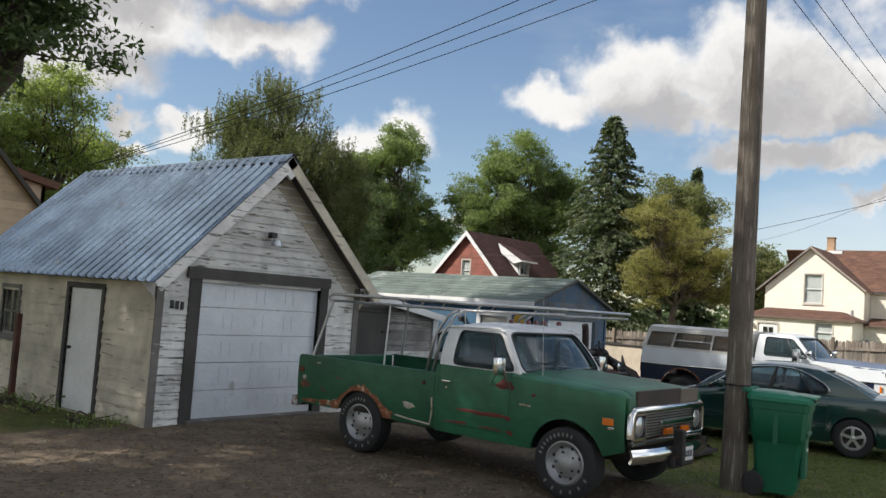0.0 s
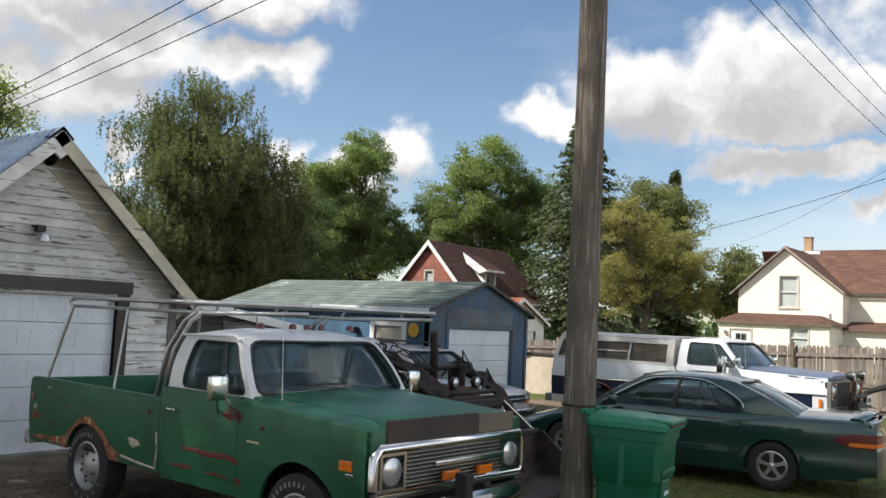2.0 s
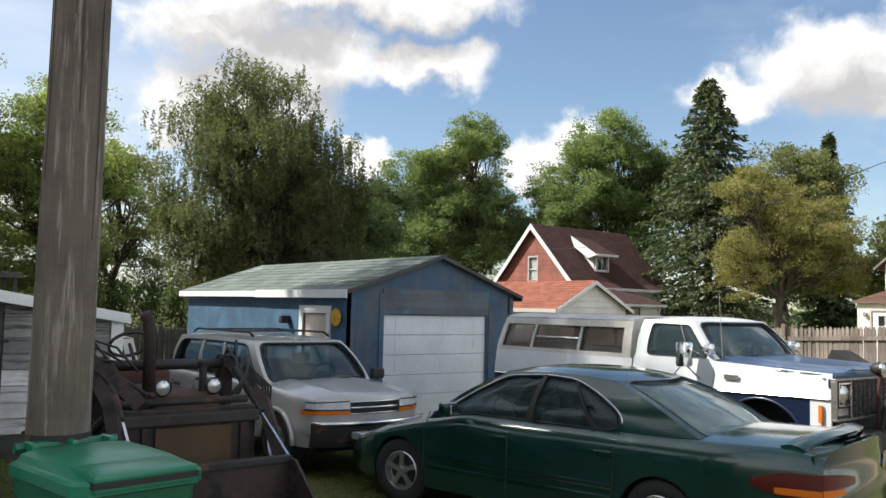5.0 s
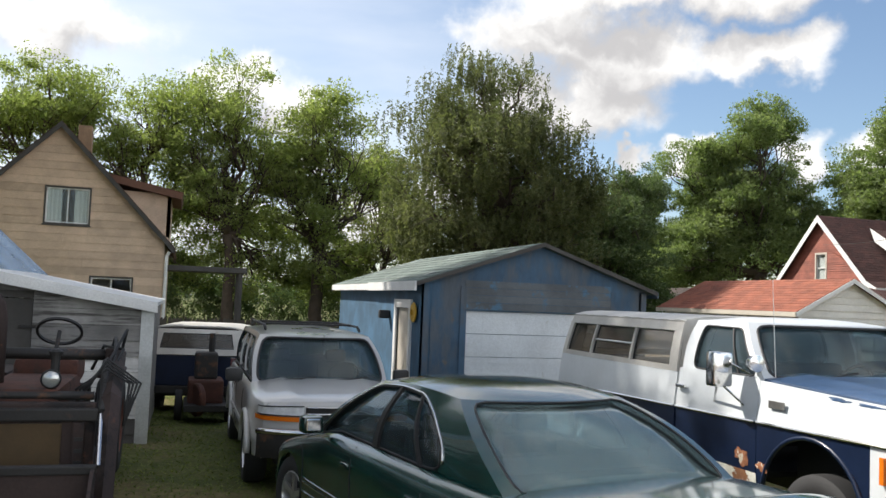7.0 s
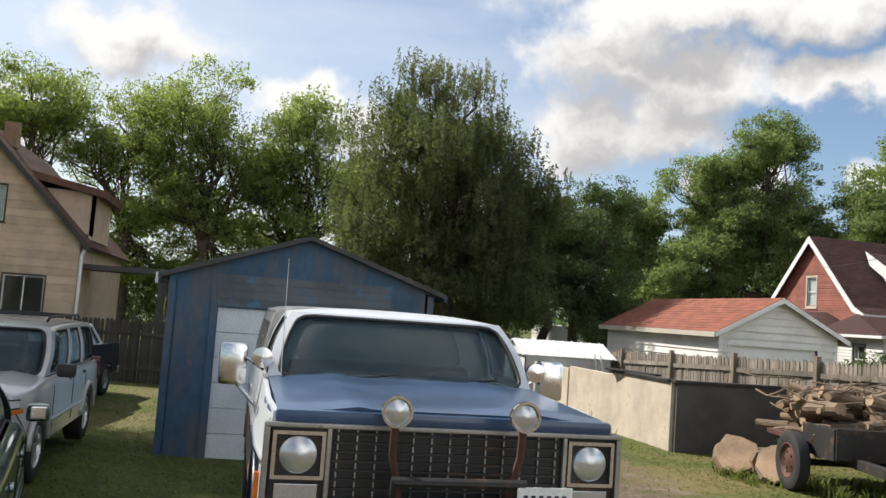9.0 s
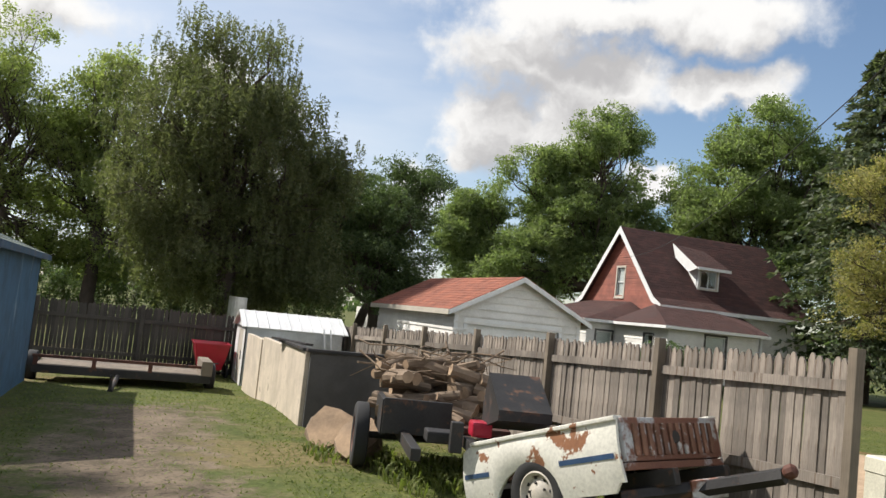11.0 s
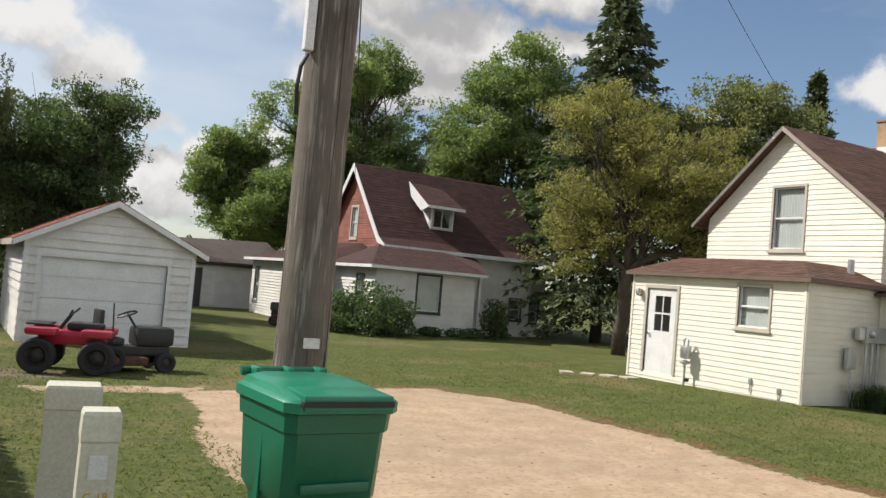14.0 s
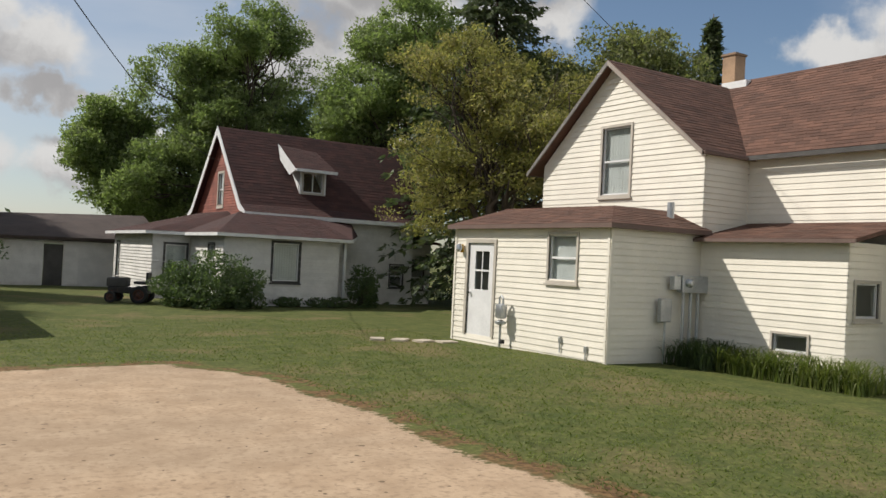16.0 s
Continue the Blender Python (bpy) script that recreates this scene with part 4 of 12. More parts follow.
        part("roof_sheet", bm, M_ROOFMETAL, g, "ribbed blue-grey metal roof sheet", world=True)
        # rake board on the front edge
        bm = bm_new()
        for yy0, yy1, drop in ((fy - 0.025, fy, 0.16), (y0 - 0.02, y0 + 0.0, 0.34)):
            vs = [bm.verts.new(Vector((p.x, yy, p.z)) - n * h) for yy in (yy0, yy1) for p, h in ((low, -0.005), (top, -0.005), (top, drop), (low, drop))]
            for f in ((0, 1, 2, 3), (7, 6, 5, 4), (0, 4, 5, 1), (1, 5, 6, 2), (2, 6, 7, 3), (3, 7, 4, 0)):
                bm.faces.new([vs[i] for i in f])
        bmesh.ops.recalc_face_normals(bm, faces=bm.faces)
        part("rake_board", bm, M_CREAM_PEEL if sgn > 0 else M_PEEL, g, world=True)
    bm = bm_new()
    for sgn in (-1, 1):
        k = sl
        vs = [bm.verts.new((xm, fy - 0.03, pz + 0.155)), bm.verts.new((xm, by + 0.03, pz + 0.155)), bm.verts.new((xm + sgn * 0.16, by + 0.03, pz + 0.155 - 0.16 * k)), bm.verts.new((xm + sgn * 0.16, fy - 0.03, pz + 0.155 - 0.16 * k))]
        bm.faces.new(vs)
    part("ridge_cap", bm, M_ROOFMETAL, g, world=True)
    # gable lamp
    lamp = thing("wall_lamp", 8.8, 10.70, 2.86, label="small dark floodlight with a white shade on the gable", category="lamp")
    part("bracket", boxed(-0.06, 0.06, -0.09, 0.0, 0.0, 0.09, 0.01), M_BLACK, lamp)
    part("arm", tube(bm_new(), [(-0.06, -0.05, 0.05), (-0.14, -0.12, 0.06)], 0.02), M_BLACK, lamp)
    part("shade", lathe(bm_new(), [(0.05, 0), (0.085, 0.05), (0.09, 0.10), (0.07, 0.105)], 16, pose(0.02, -0.12, -0.02, 0, 90, 0)), M_LENS, lamp, smooth=True)
    post = thing("iron_post", 6.55, 14.2, -0.1, label="rusty iron post standing beside the garage wall", category="post")
    part("shaft", boxed(-0.04, 0.04, -0.05, 0.05, 0, 1.45, 0.008), M_RUST, post)


old_garage()


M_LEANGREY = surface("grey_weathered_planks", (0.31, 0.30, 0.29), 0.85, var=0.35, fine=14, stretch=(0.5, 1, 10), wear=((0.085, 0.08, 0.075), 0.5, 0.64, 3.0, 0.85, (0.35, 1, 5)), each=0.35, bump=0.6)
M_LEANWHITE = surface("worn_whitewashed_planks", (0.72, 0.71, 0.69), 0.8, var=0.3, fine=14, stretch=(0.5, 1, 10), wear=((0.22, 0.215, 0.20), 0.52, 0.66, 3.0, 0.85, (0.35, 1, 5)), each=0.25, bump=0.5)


def lean_to():
    s = thing("lean_to_shed", 12.1, 12.2, 0, label="grey board lean-to shed with a white sloping metal roof", category="shed")
    x0, x1, y0, y1 = 10.99, 13.27, 10.80, 15.5
    z0, z1 = 2.10, 1.74
    pl = Plane(x0, y0, 1, 0)
    L = x1 - x0
    # planks by height: grey above 1.0 m, whitewashed below, dark under 0.2
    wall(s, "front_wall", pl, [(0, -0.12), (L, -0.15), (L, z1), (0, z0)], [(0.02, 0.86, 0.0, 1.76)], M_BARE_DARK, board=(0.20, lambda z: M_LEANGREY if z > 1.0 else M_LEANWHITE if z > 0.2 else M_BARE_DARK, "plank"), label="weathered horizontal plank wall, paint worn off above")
    wall(s, "side_wall", Plane(x1, y0, 0, 1), [(0, -0.15), (y1 - y0, -0.2), (y1 - y0, z1), (0, z1)], [], M_BARE)
    wall(s, "back_wall", Plane(x1, y1, -1, 0), [(0, -0.2), (L, -0.2), (L, z0), (0, z1)], [], M_BARE)
    d = part("plank_door", box_on(bm_new(), pl, 0.03, 0.85, 0.0, 1.75, -0.04, -0.005), M_BARE_DARK, s, "dark grey plank door", world=True)
    part("hinge", box_on(bm_new(), pl, 0.70, 0.92, 1.38, 1.42, -0.005, 0.022), M_DARKMETAL, d, world=True)
    part("corner_post", box_on(bm_new(), pl, L - 0.13, L + 0.03, -0.15, z1, 0.0, 0.05), M_GALV, s, "pale metal corner post", world=True)
    end = Plane(x1, y0, 0, 1)
    for k in range(5):
        # vertical corrugated sheets, each lapped over the next
        u0 = 0.04 + 0.92 * k
        skin(s, "metal_sheet", lambda u, v: tuple(end.at(u0 + u * 0.94, -0.14 + (z1 + 0.14) * v, 0.012 + 0.003 * (k % 2) + 0.009 * math.sin(u * 0.94 / 0.076 * 2 * math.pi))), seq(0, 1, 72), [0, 1], M_GALV, 0.002, label="pale corrugated metal sheet")
    ex = [(x1 + 0.07, y0 - 0.2, z1 + 0.02), (x1 + 0.07, y1 + 0.1, z1 + 0.02), (x0 - 0.05, y1 + 0.1, z0 + 0.07), (x0 - 0.05, y0 - 0.2, z0 + 0.07)]
    slab(s, "roof", ex, 0.05, M_WHITE, "white painted metal sheet roof")
    part("fascia", prism(bm_new(), [(x0 - 0.05, z0 + 0.02), (x1 + 0.07, z1 - 0.03), (x1 + 0.07, z1 - 0.11), (x0 - 0.05, z0 - 0.08)], 0.022, lambda u, v, w: Vector((u, y0 - 0.2 - w, v))), M_WHITE, s, world=True)


lean_to()


def blue_garage():
    g = thing("blue_garage", 18.8, 14.2, -0.25, label="weathered blue wooden garage with a grey-green roof", category="garage")
    x0, x1, y0, y1 = 16.97, 20.60, 10.86, 17.55
    ez, pz, xm, bz = 2.18, 2.80, 18.8, -0.32
    pl = Plane(x0, y0, 1, 0)
    L, W = x1 - x0, y1 - y0
    d0, d1, dt = 0.66, 2.98, 1.80
    wall(g, "front_wall", pl, [(0, bz), (L, bz), (L, ez), (xm - x0, pz), (0, ez)], [(d0, d1, -0.24, dt)], M_BLUE, label="blue wall with paint worn to grey")
    # plain boards over the door, vertical joints
    for i in range(4):
        part("header_board", box_on(bm_new(), pl, d0 - 0.03, d1 + 0.03, dt + 0.02 + i * 0.108, dt + 0.122 + i * 0.108, 0.0, 0.014 + 0.003 * (i % 2)), M_BLUE_GREY, g, world=True)
    for u in (0.0, d0 - 0.10, d1 + 0.03, L - 0.09):
        part("corner_board", box_on(bm_new(), pl, u, u + 0.09, bz, ez - 0.02, 0.0, 0.02), M_BLUE, g, world=True)
    door = sectional_door(g, pl, d0, d1, -0.24, dt, 6, 1, w=-0.05)
    side = Plane(x0, y1, 0, -1)
    wall(g, "side_wall", side, [(0, bz - 0.05), (W, bz), (W, ez), (0, ez)], [(W - 1.52, W - 0.72, -0.2, 1.80)], M_BLUE_SIDE, label="blue side wall with pale streaks")
    fr = bm_new()
    for u0, u1, z0, z1 in ((W - 1.64, W - 1.52, -0.2, 1.93), (W - 0.72, W - 0.60, -0.2, 1.93), (W - 1.52, W - 0.72, 1.80, 1.93)):
        box_on(fr, side, u0, u1, z0, z1, -0.05, 0.03)
    part("door_frame", fr, M_WHITE, g, world=True)
    sd = part("side_door", box_on(bm_new(), side, W - 1.51, W - 0.73, -0.19, 1.79, -0.06, -0.02), M_TRIM, g, "worn cream side door", world=True)
    part("door_knob", tube(bm_new(), [side.at(W - 1.42, 0.75, -0.02), side.at(W - 1.42, 0.75, 0.04)], 0.025), M_DARKMETAL, sd, world=True)
    wall(g, "side_wall", Plane(x1, y0, 0, 1), [(0, bz), (W, bz), (W, ez), (0, ez)], [], M_BLUE_SIDE)
    wall(g, "back_wall", Plane(x1, y1, -1, 0), [(0, bz), (L, bz), (L, ez), (x1 - xm, pz), (0, ez)], [], M_BLUE_SIDE)
    fy, by, ov = y0 - 0.10, y1 + 0.15, 0.14
    for sgn, xe in ((-1, x0 - ov), (1, x1 + ov)):
        k = (pz - ez) / (xm - x0)
        ze = ez - ov * k + 0.06
        cs = [(xe, fy, ze), (xe, by, ze), (xm, by, pz + 0.06), (xm, fy, pz + 0.06)]
        sl = slab(g, "roof", cs, 0.05, M_SHINGLE_GREEN, "worn grey-green roll roofing")
        CARVED.append((shingles, (sl, cs, M_SHINGLE_GREEN, 0.23, 0.9, 3)))
        if sgn < 0:
            # eave board in two lengths, the far one lower
            part("fascia", boxed(xe - 0.03, xe, fy, y0 + 3.1, ze - 0.13, ze + 0.01), M_WHITE, g, world=True)
            part("fascia", boxed(xe - 0.028, xe - 0.002, y0 + 3.12, by, ze - 0.12, ze - 0.005), M_WHITE, g, world=True)
        else:
            part("fascia", boxed(xe, xe + 0.03, fy, by, ze - 0.1, ze), M_BLUE, g, world=True)
        part("rake_board", prism(bm_new(), [(xe, ze - 0.0), (xm, pz + 0.06), (xm, pz + 0.0), (xe, ze - 0.06)], 0.02, lambda u, v, w: Vector((u, fy - 0.022 + w, v))), M_BARE_DARK, g, world=True)
    disc = thing("yellow_disc", 16.94, 11.24, 1.58, label="round yellow plastic disc hung on the blue wall", category="sign")
    part("disc", lathe(bm_new(), [(0.02, -0.03), (0.14, -0.028), (0.15, -0.015), (0.14, 0.0), (0.02, 0.0)], 24, pose(0, 0, 0.16)), M_YELLOW, disc, smooth=True)
    part("hub", lathe(bm_new(), [(0.04, -0.045), (0.045, -0.03), (0.045, -0.02)], 12, pose(0, 0, 0.16)), M_YELLOW, disc)
    lamp = thing("wall_lamp", 16.9, 12.9, 1.6, label="small dark lamp on the blue wall", category="lamp")
    part("body", boxed(-0.12, 0.07, -0.06, 0.06, 0, 0.14, 0.03), M_BLACK, lamp)


blue_garage()


def tan_house():
    h = thing("tan_house", 9.9, 30.0, -0.3, label="tan plank-sided house with a brown gable roof", category="house")
    x0, x1, y0, y1 = 6.75, 13.05, 26.4, 35.5
    xm, pz, ez, bz = 9.95, 6.75, 3.45, -0.6
    pl = Plane(x0, y0, 1, 0)
    L = x1 - x0
    wins = [(2.88, 4.08, 3.80, 4.85), (4.25, 5.4, 1.1, 2.22)]
    wall(h, "gable_wall", pl, [(0, bz), (L, bz), (L, ez), (xm - x0, pz), (0, ez)], wins, M_TAN, board=(0.24, M_TAN, "plank"), label="tan horizontal plank wall")
    for i, w in enumerate(wins):
        window(h, pl, *w, M_BARE_DARK, rails=0, mullions=1, curtain=0.25 if i == 0 else 0.0, trim=0.05)
    wall(h, "side_wall", Plane(x1, y0, 0, 1), [(0, bz), (y1 - y0, bz), (y1 - y0, ez), (0, ez)], [], M_TAN)
    wall(h, "side_wall", Plane(x0, y1, 0, -1), [(0, bz), (y1 - y0, bz), (y1 - y0, ez), (0, ez)], [], M_TAN)
    wall(h, "back_wall", Plane(x1, y1, -1, 0), [(0, bz), (L, bz), (L, ez), (x1 - xm, pz), (0, ez)], [], M_TAN)
    fy, by, ov = y0 - 0.25, y1 + 0.25, 0.3
    k = (pz - ez) / (xm - x0)
    for sgn, xe in ((-1, x0 - ov), (1, x1 + ov)):
        ze = ez - ov * k + 0.08
        cs = [(xe, fy, ze), (xe, by, ze), (xm, by, pz + 0.08), (xm, fy, pz + 0.08)]
        sl = slab(h, "roof", cs, 0.09, M_SHINGLE_BROWN, "brown shingle roof")
        CARVED.append((shingles, (sl, cs, M_SHINGLE_BROWN, 0.2, 0.4, 5)))
        part("rake_board", prism(bm_new(), [(xe, ze - 0.01), (xm, pz + 0.07), (xm, pz - 0.12), (xe, ze - 0.2)], 0.025, lambda u, v, w: Vector((u, fy - 0.03 + w, v))), M_BARE_DARK, h, world=True)
    # shed dormer on the roof's near slope
    wall(h, "dormer_wall", Plane(11.4, 27.6, 1, 0), [(0, 4.3), (1.75, 3.6), (1.75, 5.0), (0, 5.05)], [], M_TAN)
    wall(h, "dormer_wall", Plane(13.15, 27.6, 0, 1), [(0, 3.5), (3.2, 3.5), (3.2, 5.0), (0, 5.0)], [], M_TAN)
    cs = [(13.5, 27.3, 5.06), (13.5, 31.0, 5.06), (11.0, 31.0, 5.55), (11.0, 27.3, 5.55)]
    sl = slab(h, "dormer_roof", cs, 0.22, M_SHINGLE_BROWN, "brown shingle dormer roof")
    CARVED.append((shingles, (sl, cs, M_SHINGLE_BROWN, 0.2, 0.4, 6)))
    part("chimney", boxed(10.25, 10.65, 27.6, 28.0, 6.2, 7.0, 0.01), M_CHIMNEY, h, world=True)
    # downpipe and small side porch roof
    part("downpipe", tube(bm_new(), [(13.2, 26.32, 3.1), (13.12, 26.32, 2.95), (13.12, 26.32, -0.4)], 0.05), M_WHITE, h, world=True)
    part("porch_roof", boxed(13.1, 15.6, 26.8, 28.6, 2.55, 2.72, 0.02), M_BARE_DARK, h, "dark side porch roof", world=True)
    part("porch_post", boxed(15.35, 15.47, 26.9, 27.02, -0.5, 2.55), M_BARE_DARK, h, world=True)
    part("porch_post", boxed(15.35, 15.47, 28.4, 28.52, -0.5, 2.55), M_BARE_DARK, h, world=True)


tan_house()


def far_garage():
    g = thing("white_garage", 31.5, 21.5, -0.07, label="white clapboard garage with an orange-red shingle roof", category="garage")
    x0, x1, y0, y1, xm, ez, pz, bz = 29.78, 33.22, 18.35, 25.0, 31.47, 2.06, 2.93, -0.2
    pl = Plane(x0, y0, 1, 0)
    L, W = x1 - x0, y1 - y0
    wall(g, "front_wall", pl, [(0, bz), (L, bz), (L, ez), (xm - x0, pz), (0, ez)], [(0.32, 2.86, -0.07, 1.76)], M_SIDING_W, board=(0.19, M_SIDING_W, "clapboard"), label="white clapboard gable front")
    sectional_door(g, pl, 0.32, 2.86, -0.07, 1.76, 4, 1, M_WHITE)
    fr = bm_new()
    for u0, u1, z0, z1 in ((0.24, 0.32, -0.1, 1.85), (2.86, 2.94, -0.1, 1.85), (0.32, 2.86, 1.76, 1.85)):
        box_on(fr, pl, u0, u1, z0, z1, -0.05, 0.03)
    part("door_frame", fr, M_WHITE, g, world=True)
    for u in (-0.02, L - 0.08):
        part("corner_board", box_on(bm_new(), pl, u, u + 0.1, bz, ez, 0.018, 0.03), M_WHITE, g, world=True)
    wall(g, "side_wall", Plane(x0, y1, 0, -1), [(0, bz), (W, bz), (W, ez), (0, ez)], [], M_SIDING_W, board=(0.19, M_SIDING_W, "clapboard"))
    wall(g, "side_wall", Plane(x1, y0, 0, 1), [(0, bz), (W, bz), (W, ez), (0, ez)], [], M_SIDING_W)
    wall(g, "back_wall", Plane(x1, y1, -1, 0), [(0, bz), (L, bz), (L, ez), (x1 - xm, pz), (0, ez)], [], M_SIDING_W)
    fy, by, ov = y0 - 0.2, y1 + 0.2, 0.24
    k = (pz - ez) / (xm - x0)
    for sgn, xe in ((-1, x0 - ov), (1, x1 + ov)):
        ze = ez - ov * k + 0.07
        cs = [(xe, fy, ze), (xe, by, ze), (xm, by, pz + 0.07), (xm, fy, pz + 0.07)]
        sl = slab(g, "roof", cs, 0.05, M_SHINGLE_RED, "faded orange-red shingle roof")
        CARVED.append((shingles, (sl, cs, M_SHINGLE_RED, 0.16, 0.33, 7)))
        part("fascia", boxed(min(xe, xe + sgn * 0.025), max(xe, xe + sgn * 0.025), fy, by, ze - 0.13, ze), M_TRIM, g, world=True)
        part("rake_board", prism(bm_new(), [(xe, ze - 0.01), (xm, pz + 0.06), (xm, pz - 0.07), (xe, ze - 0.13)], 0.02, lambda u, v, w: Vector((u, fy - 0.022 + w, v))), M_WHITE, g, world=True)


far_garage()


def red_house():
    h = thing("red_house", 46.5, 31.5, -0.1, label="old house with a steep dark red roof and white lower walls", category="house")
    # upper gable, west face
    ym, pz, ez, gx = 33.27, 6.75, 3.3, 43.65
    ya, yb, xb = 30.0, 36.5, 51.0
    west = Plane(gx, yb, 0, -1)
    W = yb - ya
    wall(h, "gable_wall", west, [(0, -0.3), (W, -0.3), (W, ez), (yb - ym, pz), (0, ez)], [(2.88, 3.50, 3.62, 4.95)], M_REDWALL, board=(0.11, M_REDWALL, "shingle_course"), label="red shingled gable wall")
    window(h, west, 2.88, 3.50, 3.62, 4.95, M_TRIM, rails=1, curtain=0.9, trim=0.09)
    south = Plane(gx, ya, 1, 0)
    D = xb - gx
    wall(h, "south_wall", south, [(0, -0.4), (D, -0.4), (D, ez), (0, ez)], [(6.3, 6.9, 0.6, 1.5)], M_SIDING_W, board=(0.12, M_SIDING_W, "clapboard"), label="white clapboard wall")
    window(h, south, 6.3, 6.9, 0.6, 1.5, M_BARE_DARK, trim=0.06)
    wall(h, "east_wall", Plane(xb, ya, 0, 1), [(0, -0.4), (W, -0.4), (W, ez), (ym - ya, pz), (0, ez)], [], M_SIDING_W)
    wall(h, "north_wall", Plane(xb, yb, -1, 0), [(0, -0.4), (D, -0.4), (D, ez), (0, ez)], [], M_SIDING_W)
    # steep roof with a flared foot
    fx, bx = gx - 0.28, xb + 0.75
    for sgn, yw in ((-1, ya), (1, yb)):
        ye, yk = yw + sgn * 0.45, yw - sgn * 0.15
        zk, ze = ez + 0.30, ez - 0.02
        up = [(fx, yk, zk), (bx, yk, zk), (bx, ym, pz + 0.12), (fx, ym, pz + 0.12)]
        lo = [(fx, ye, ze), (bx, ye, ze), (bx, yk, zk), (fx, yk, zk)]
        for cs in (up, lo):
            sl = slab(h, "roof", cs, 0.08, M_SHINGLE_DARK, "dark red shingle roof")
            CARVED.append((shingles, (sl, cs, M_SHINGLE_DARK, 0.17, 0.36, 11)))
        part("fascia", boxed(fx, bx, min(ye, ye + sgn * 0.03), max(ye, ye + sgn * 0.03), ze - 0.16, ze), M_WHITE, h, world=True)
        part("rake_board", prism(bm_new(), [(ye, ze), (yk, zk), (ym, pz + 0.13), (ym, pz - 0.20), (yk + sgn * -0.1, zk - 0.22), (ye, ze - 0.17)], 0.03, lambda u, v, w: Vector((fx - 0.035 + w, u, v))), M_WHITE, h, "white rake board", world=True)
    # gabled dormer with its own flared roof
    dx0, dx1 = 46.0, 47.15
    dface = Plane(dx0, 30.72, 1, 0)
    wall(h, "dormer_wall", dface, [(0, 3.9), (1.15, 3.9), (1.15, 5.2), (0, 5.2)], [(0.14, 1.01, 4.28, 5.08)], M_WHITE, label="small white dormer face")
    window(h, dface, 0.14, 1.01, 4.28, 5.08, M_TRIM, rails=0, mullions=1, trim=0.05)
    wall(h, "dormer_wall", Plane(dx0, 32.2, 0, -1), [(0, 4.9), (1.42, 3.9), (1.42, 5.2), (0, 5.9)], [], M_WHITE)
    wall(h, "dormer_wall", Plane(dx1, 30.8, 0, 1), [(0, 3.9), (1.4, 4.9), (1.4, 5.9), (0, 5.2)], [], M_WHITE)
    cs = [(dx0 - 0.35, 30.32, 5.16), (dx1 + 0.3, 30.32, 5.16), (dx1 + 0.2, 32.2, 6.12), (dx0 - 0.35, 32.3, 6.28)]
    sl = slab(h, "dormer_roof", cs, 0.06, M_SHINGLE_DARK, "dark red dormer roof with a white edge")
    CARVED.append((shingles, (sl, cs, M_SHINGLE_DARK, 0.17, 0.36, 12)))
    part("dormer_trim", prism(bm_new(), [(30.30, 5.12), (32.3, 6.30), (32.0, 5.62), (30.95, 4.95)], 0.03, lambda u, v, w: Vector((dx0 - 0.37 + w, u, v))), M_WHITE, h, world=True)
    part("dormer_trim", boxed(dx0 - 0.35, dx1 + 0.3, 30.27, 30.31, 5.06, 5.18), M_WHITE, h, world=True)

    # low wing to the south, hip-roofed
    def low_wing(x0, x1, y0, y1, ez2, top, wins_w, wins_s, back=True):
        pw = Plane(x0, y1, 0, -1)
        ps = Plane(x0, y0, 1, 0)
        wall(h, "wing_wall", pw, [(0, -0.3), (y1 - y0, -0.3), (y1 - y0, ez2), (0, ez2)], wins_w, M_SIDING_W, board=(0.12, M_SIDING_W, "clapboard"))
        wall(h, "wing_wall", ps, [(0, -0.3), (x1 - x0, -0.3), (x1 - x0, ez2), (0, ez2)], wins_s, M_SIDING_W, board=(0.12, M_SIDING_W, "clapboard"))
        wall(h, "wing_wall", Plane(x1, y0, 0, 1), [(0, -0.3), (y1 - y0, -0.3), (y1 - y0, ez2), (0, ez2)], [], M_SIDING_W)
        for w in wins_w:
            window(h, pw, *w, M_BARE_DARK, rails=0 if w[1] - w[0] > 0.9 else 1, mullions=1 if w[1] - w[0] > 0.9 else 0, trim=0.08, curtain=0.5)
        for w in wins_s:
            window(h, ps, *w, M_BARE_DARK, rails=0, trim=0.08, curtain=1.0)
        return pw, ps

    low_wing(41.55, 45.75, 26.3, 30.0, 2.30, 3.2, [(2.15, 2.75, 0.85, 1.95)], [(1.72, 2.66, 0.82, 2.12)])
    low_wing(40.2, 43.6, 30.05, 36.2, 2.30, 3.2, [(0.5, 1.0, 0.5, 1.9)], [(0.45, 1.2, 0.7, 1.9)])
    o = 0.32
    ez2, tz = 2.36, 3.28
    faces = {
        "a": [(41.55 - o, 26.3 - o, ez2), (46.1, 26.3 - o, ez2), (46.1, 29.9, tz), (43.3, 29.9, tz)],
        "b": [(41.55 - o, 30.0, ez2), (41.55 - o, 26.3 - o, ez2), (43.3, 29.9, tz), (43.6, 30.2, tz)],
        "c": [(40.2 - o, 36.6, ez2), (40.2 - o, 30.05 - o, ez2), (43.7, 32.4, tz + 0.1), (43.7, 36.0, tz + 0.1)],
        "d": [(40.2 - o, 30.05 - o, ez2), (43.7, 30.05 - o, ez2 + 0.02), (43.7, 32.3, tz + 0.1), (43.65, 32.4, tz + 0.1)],
        "e": [(46.1, 26.3 - o, ez2), (48.2, 29.7, ez2 + 0.25), (48.0, 29.9, tz - 0.2), (46.1, 29.9, tz)],
    }
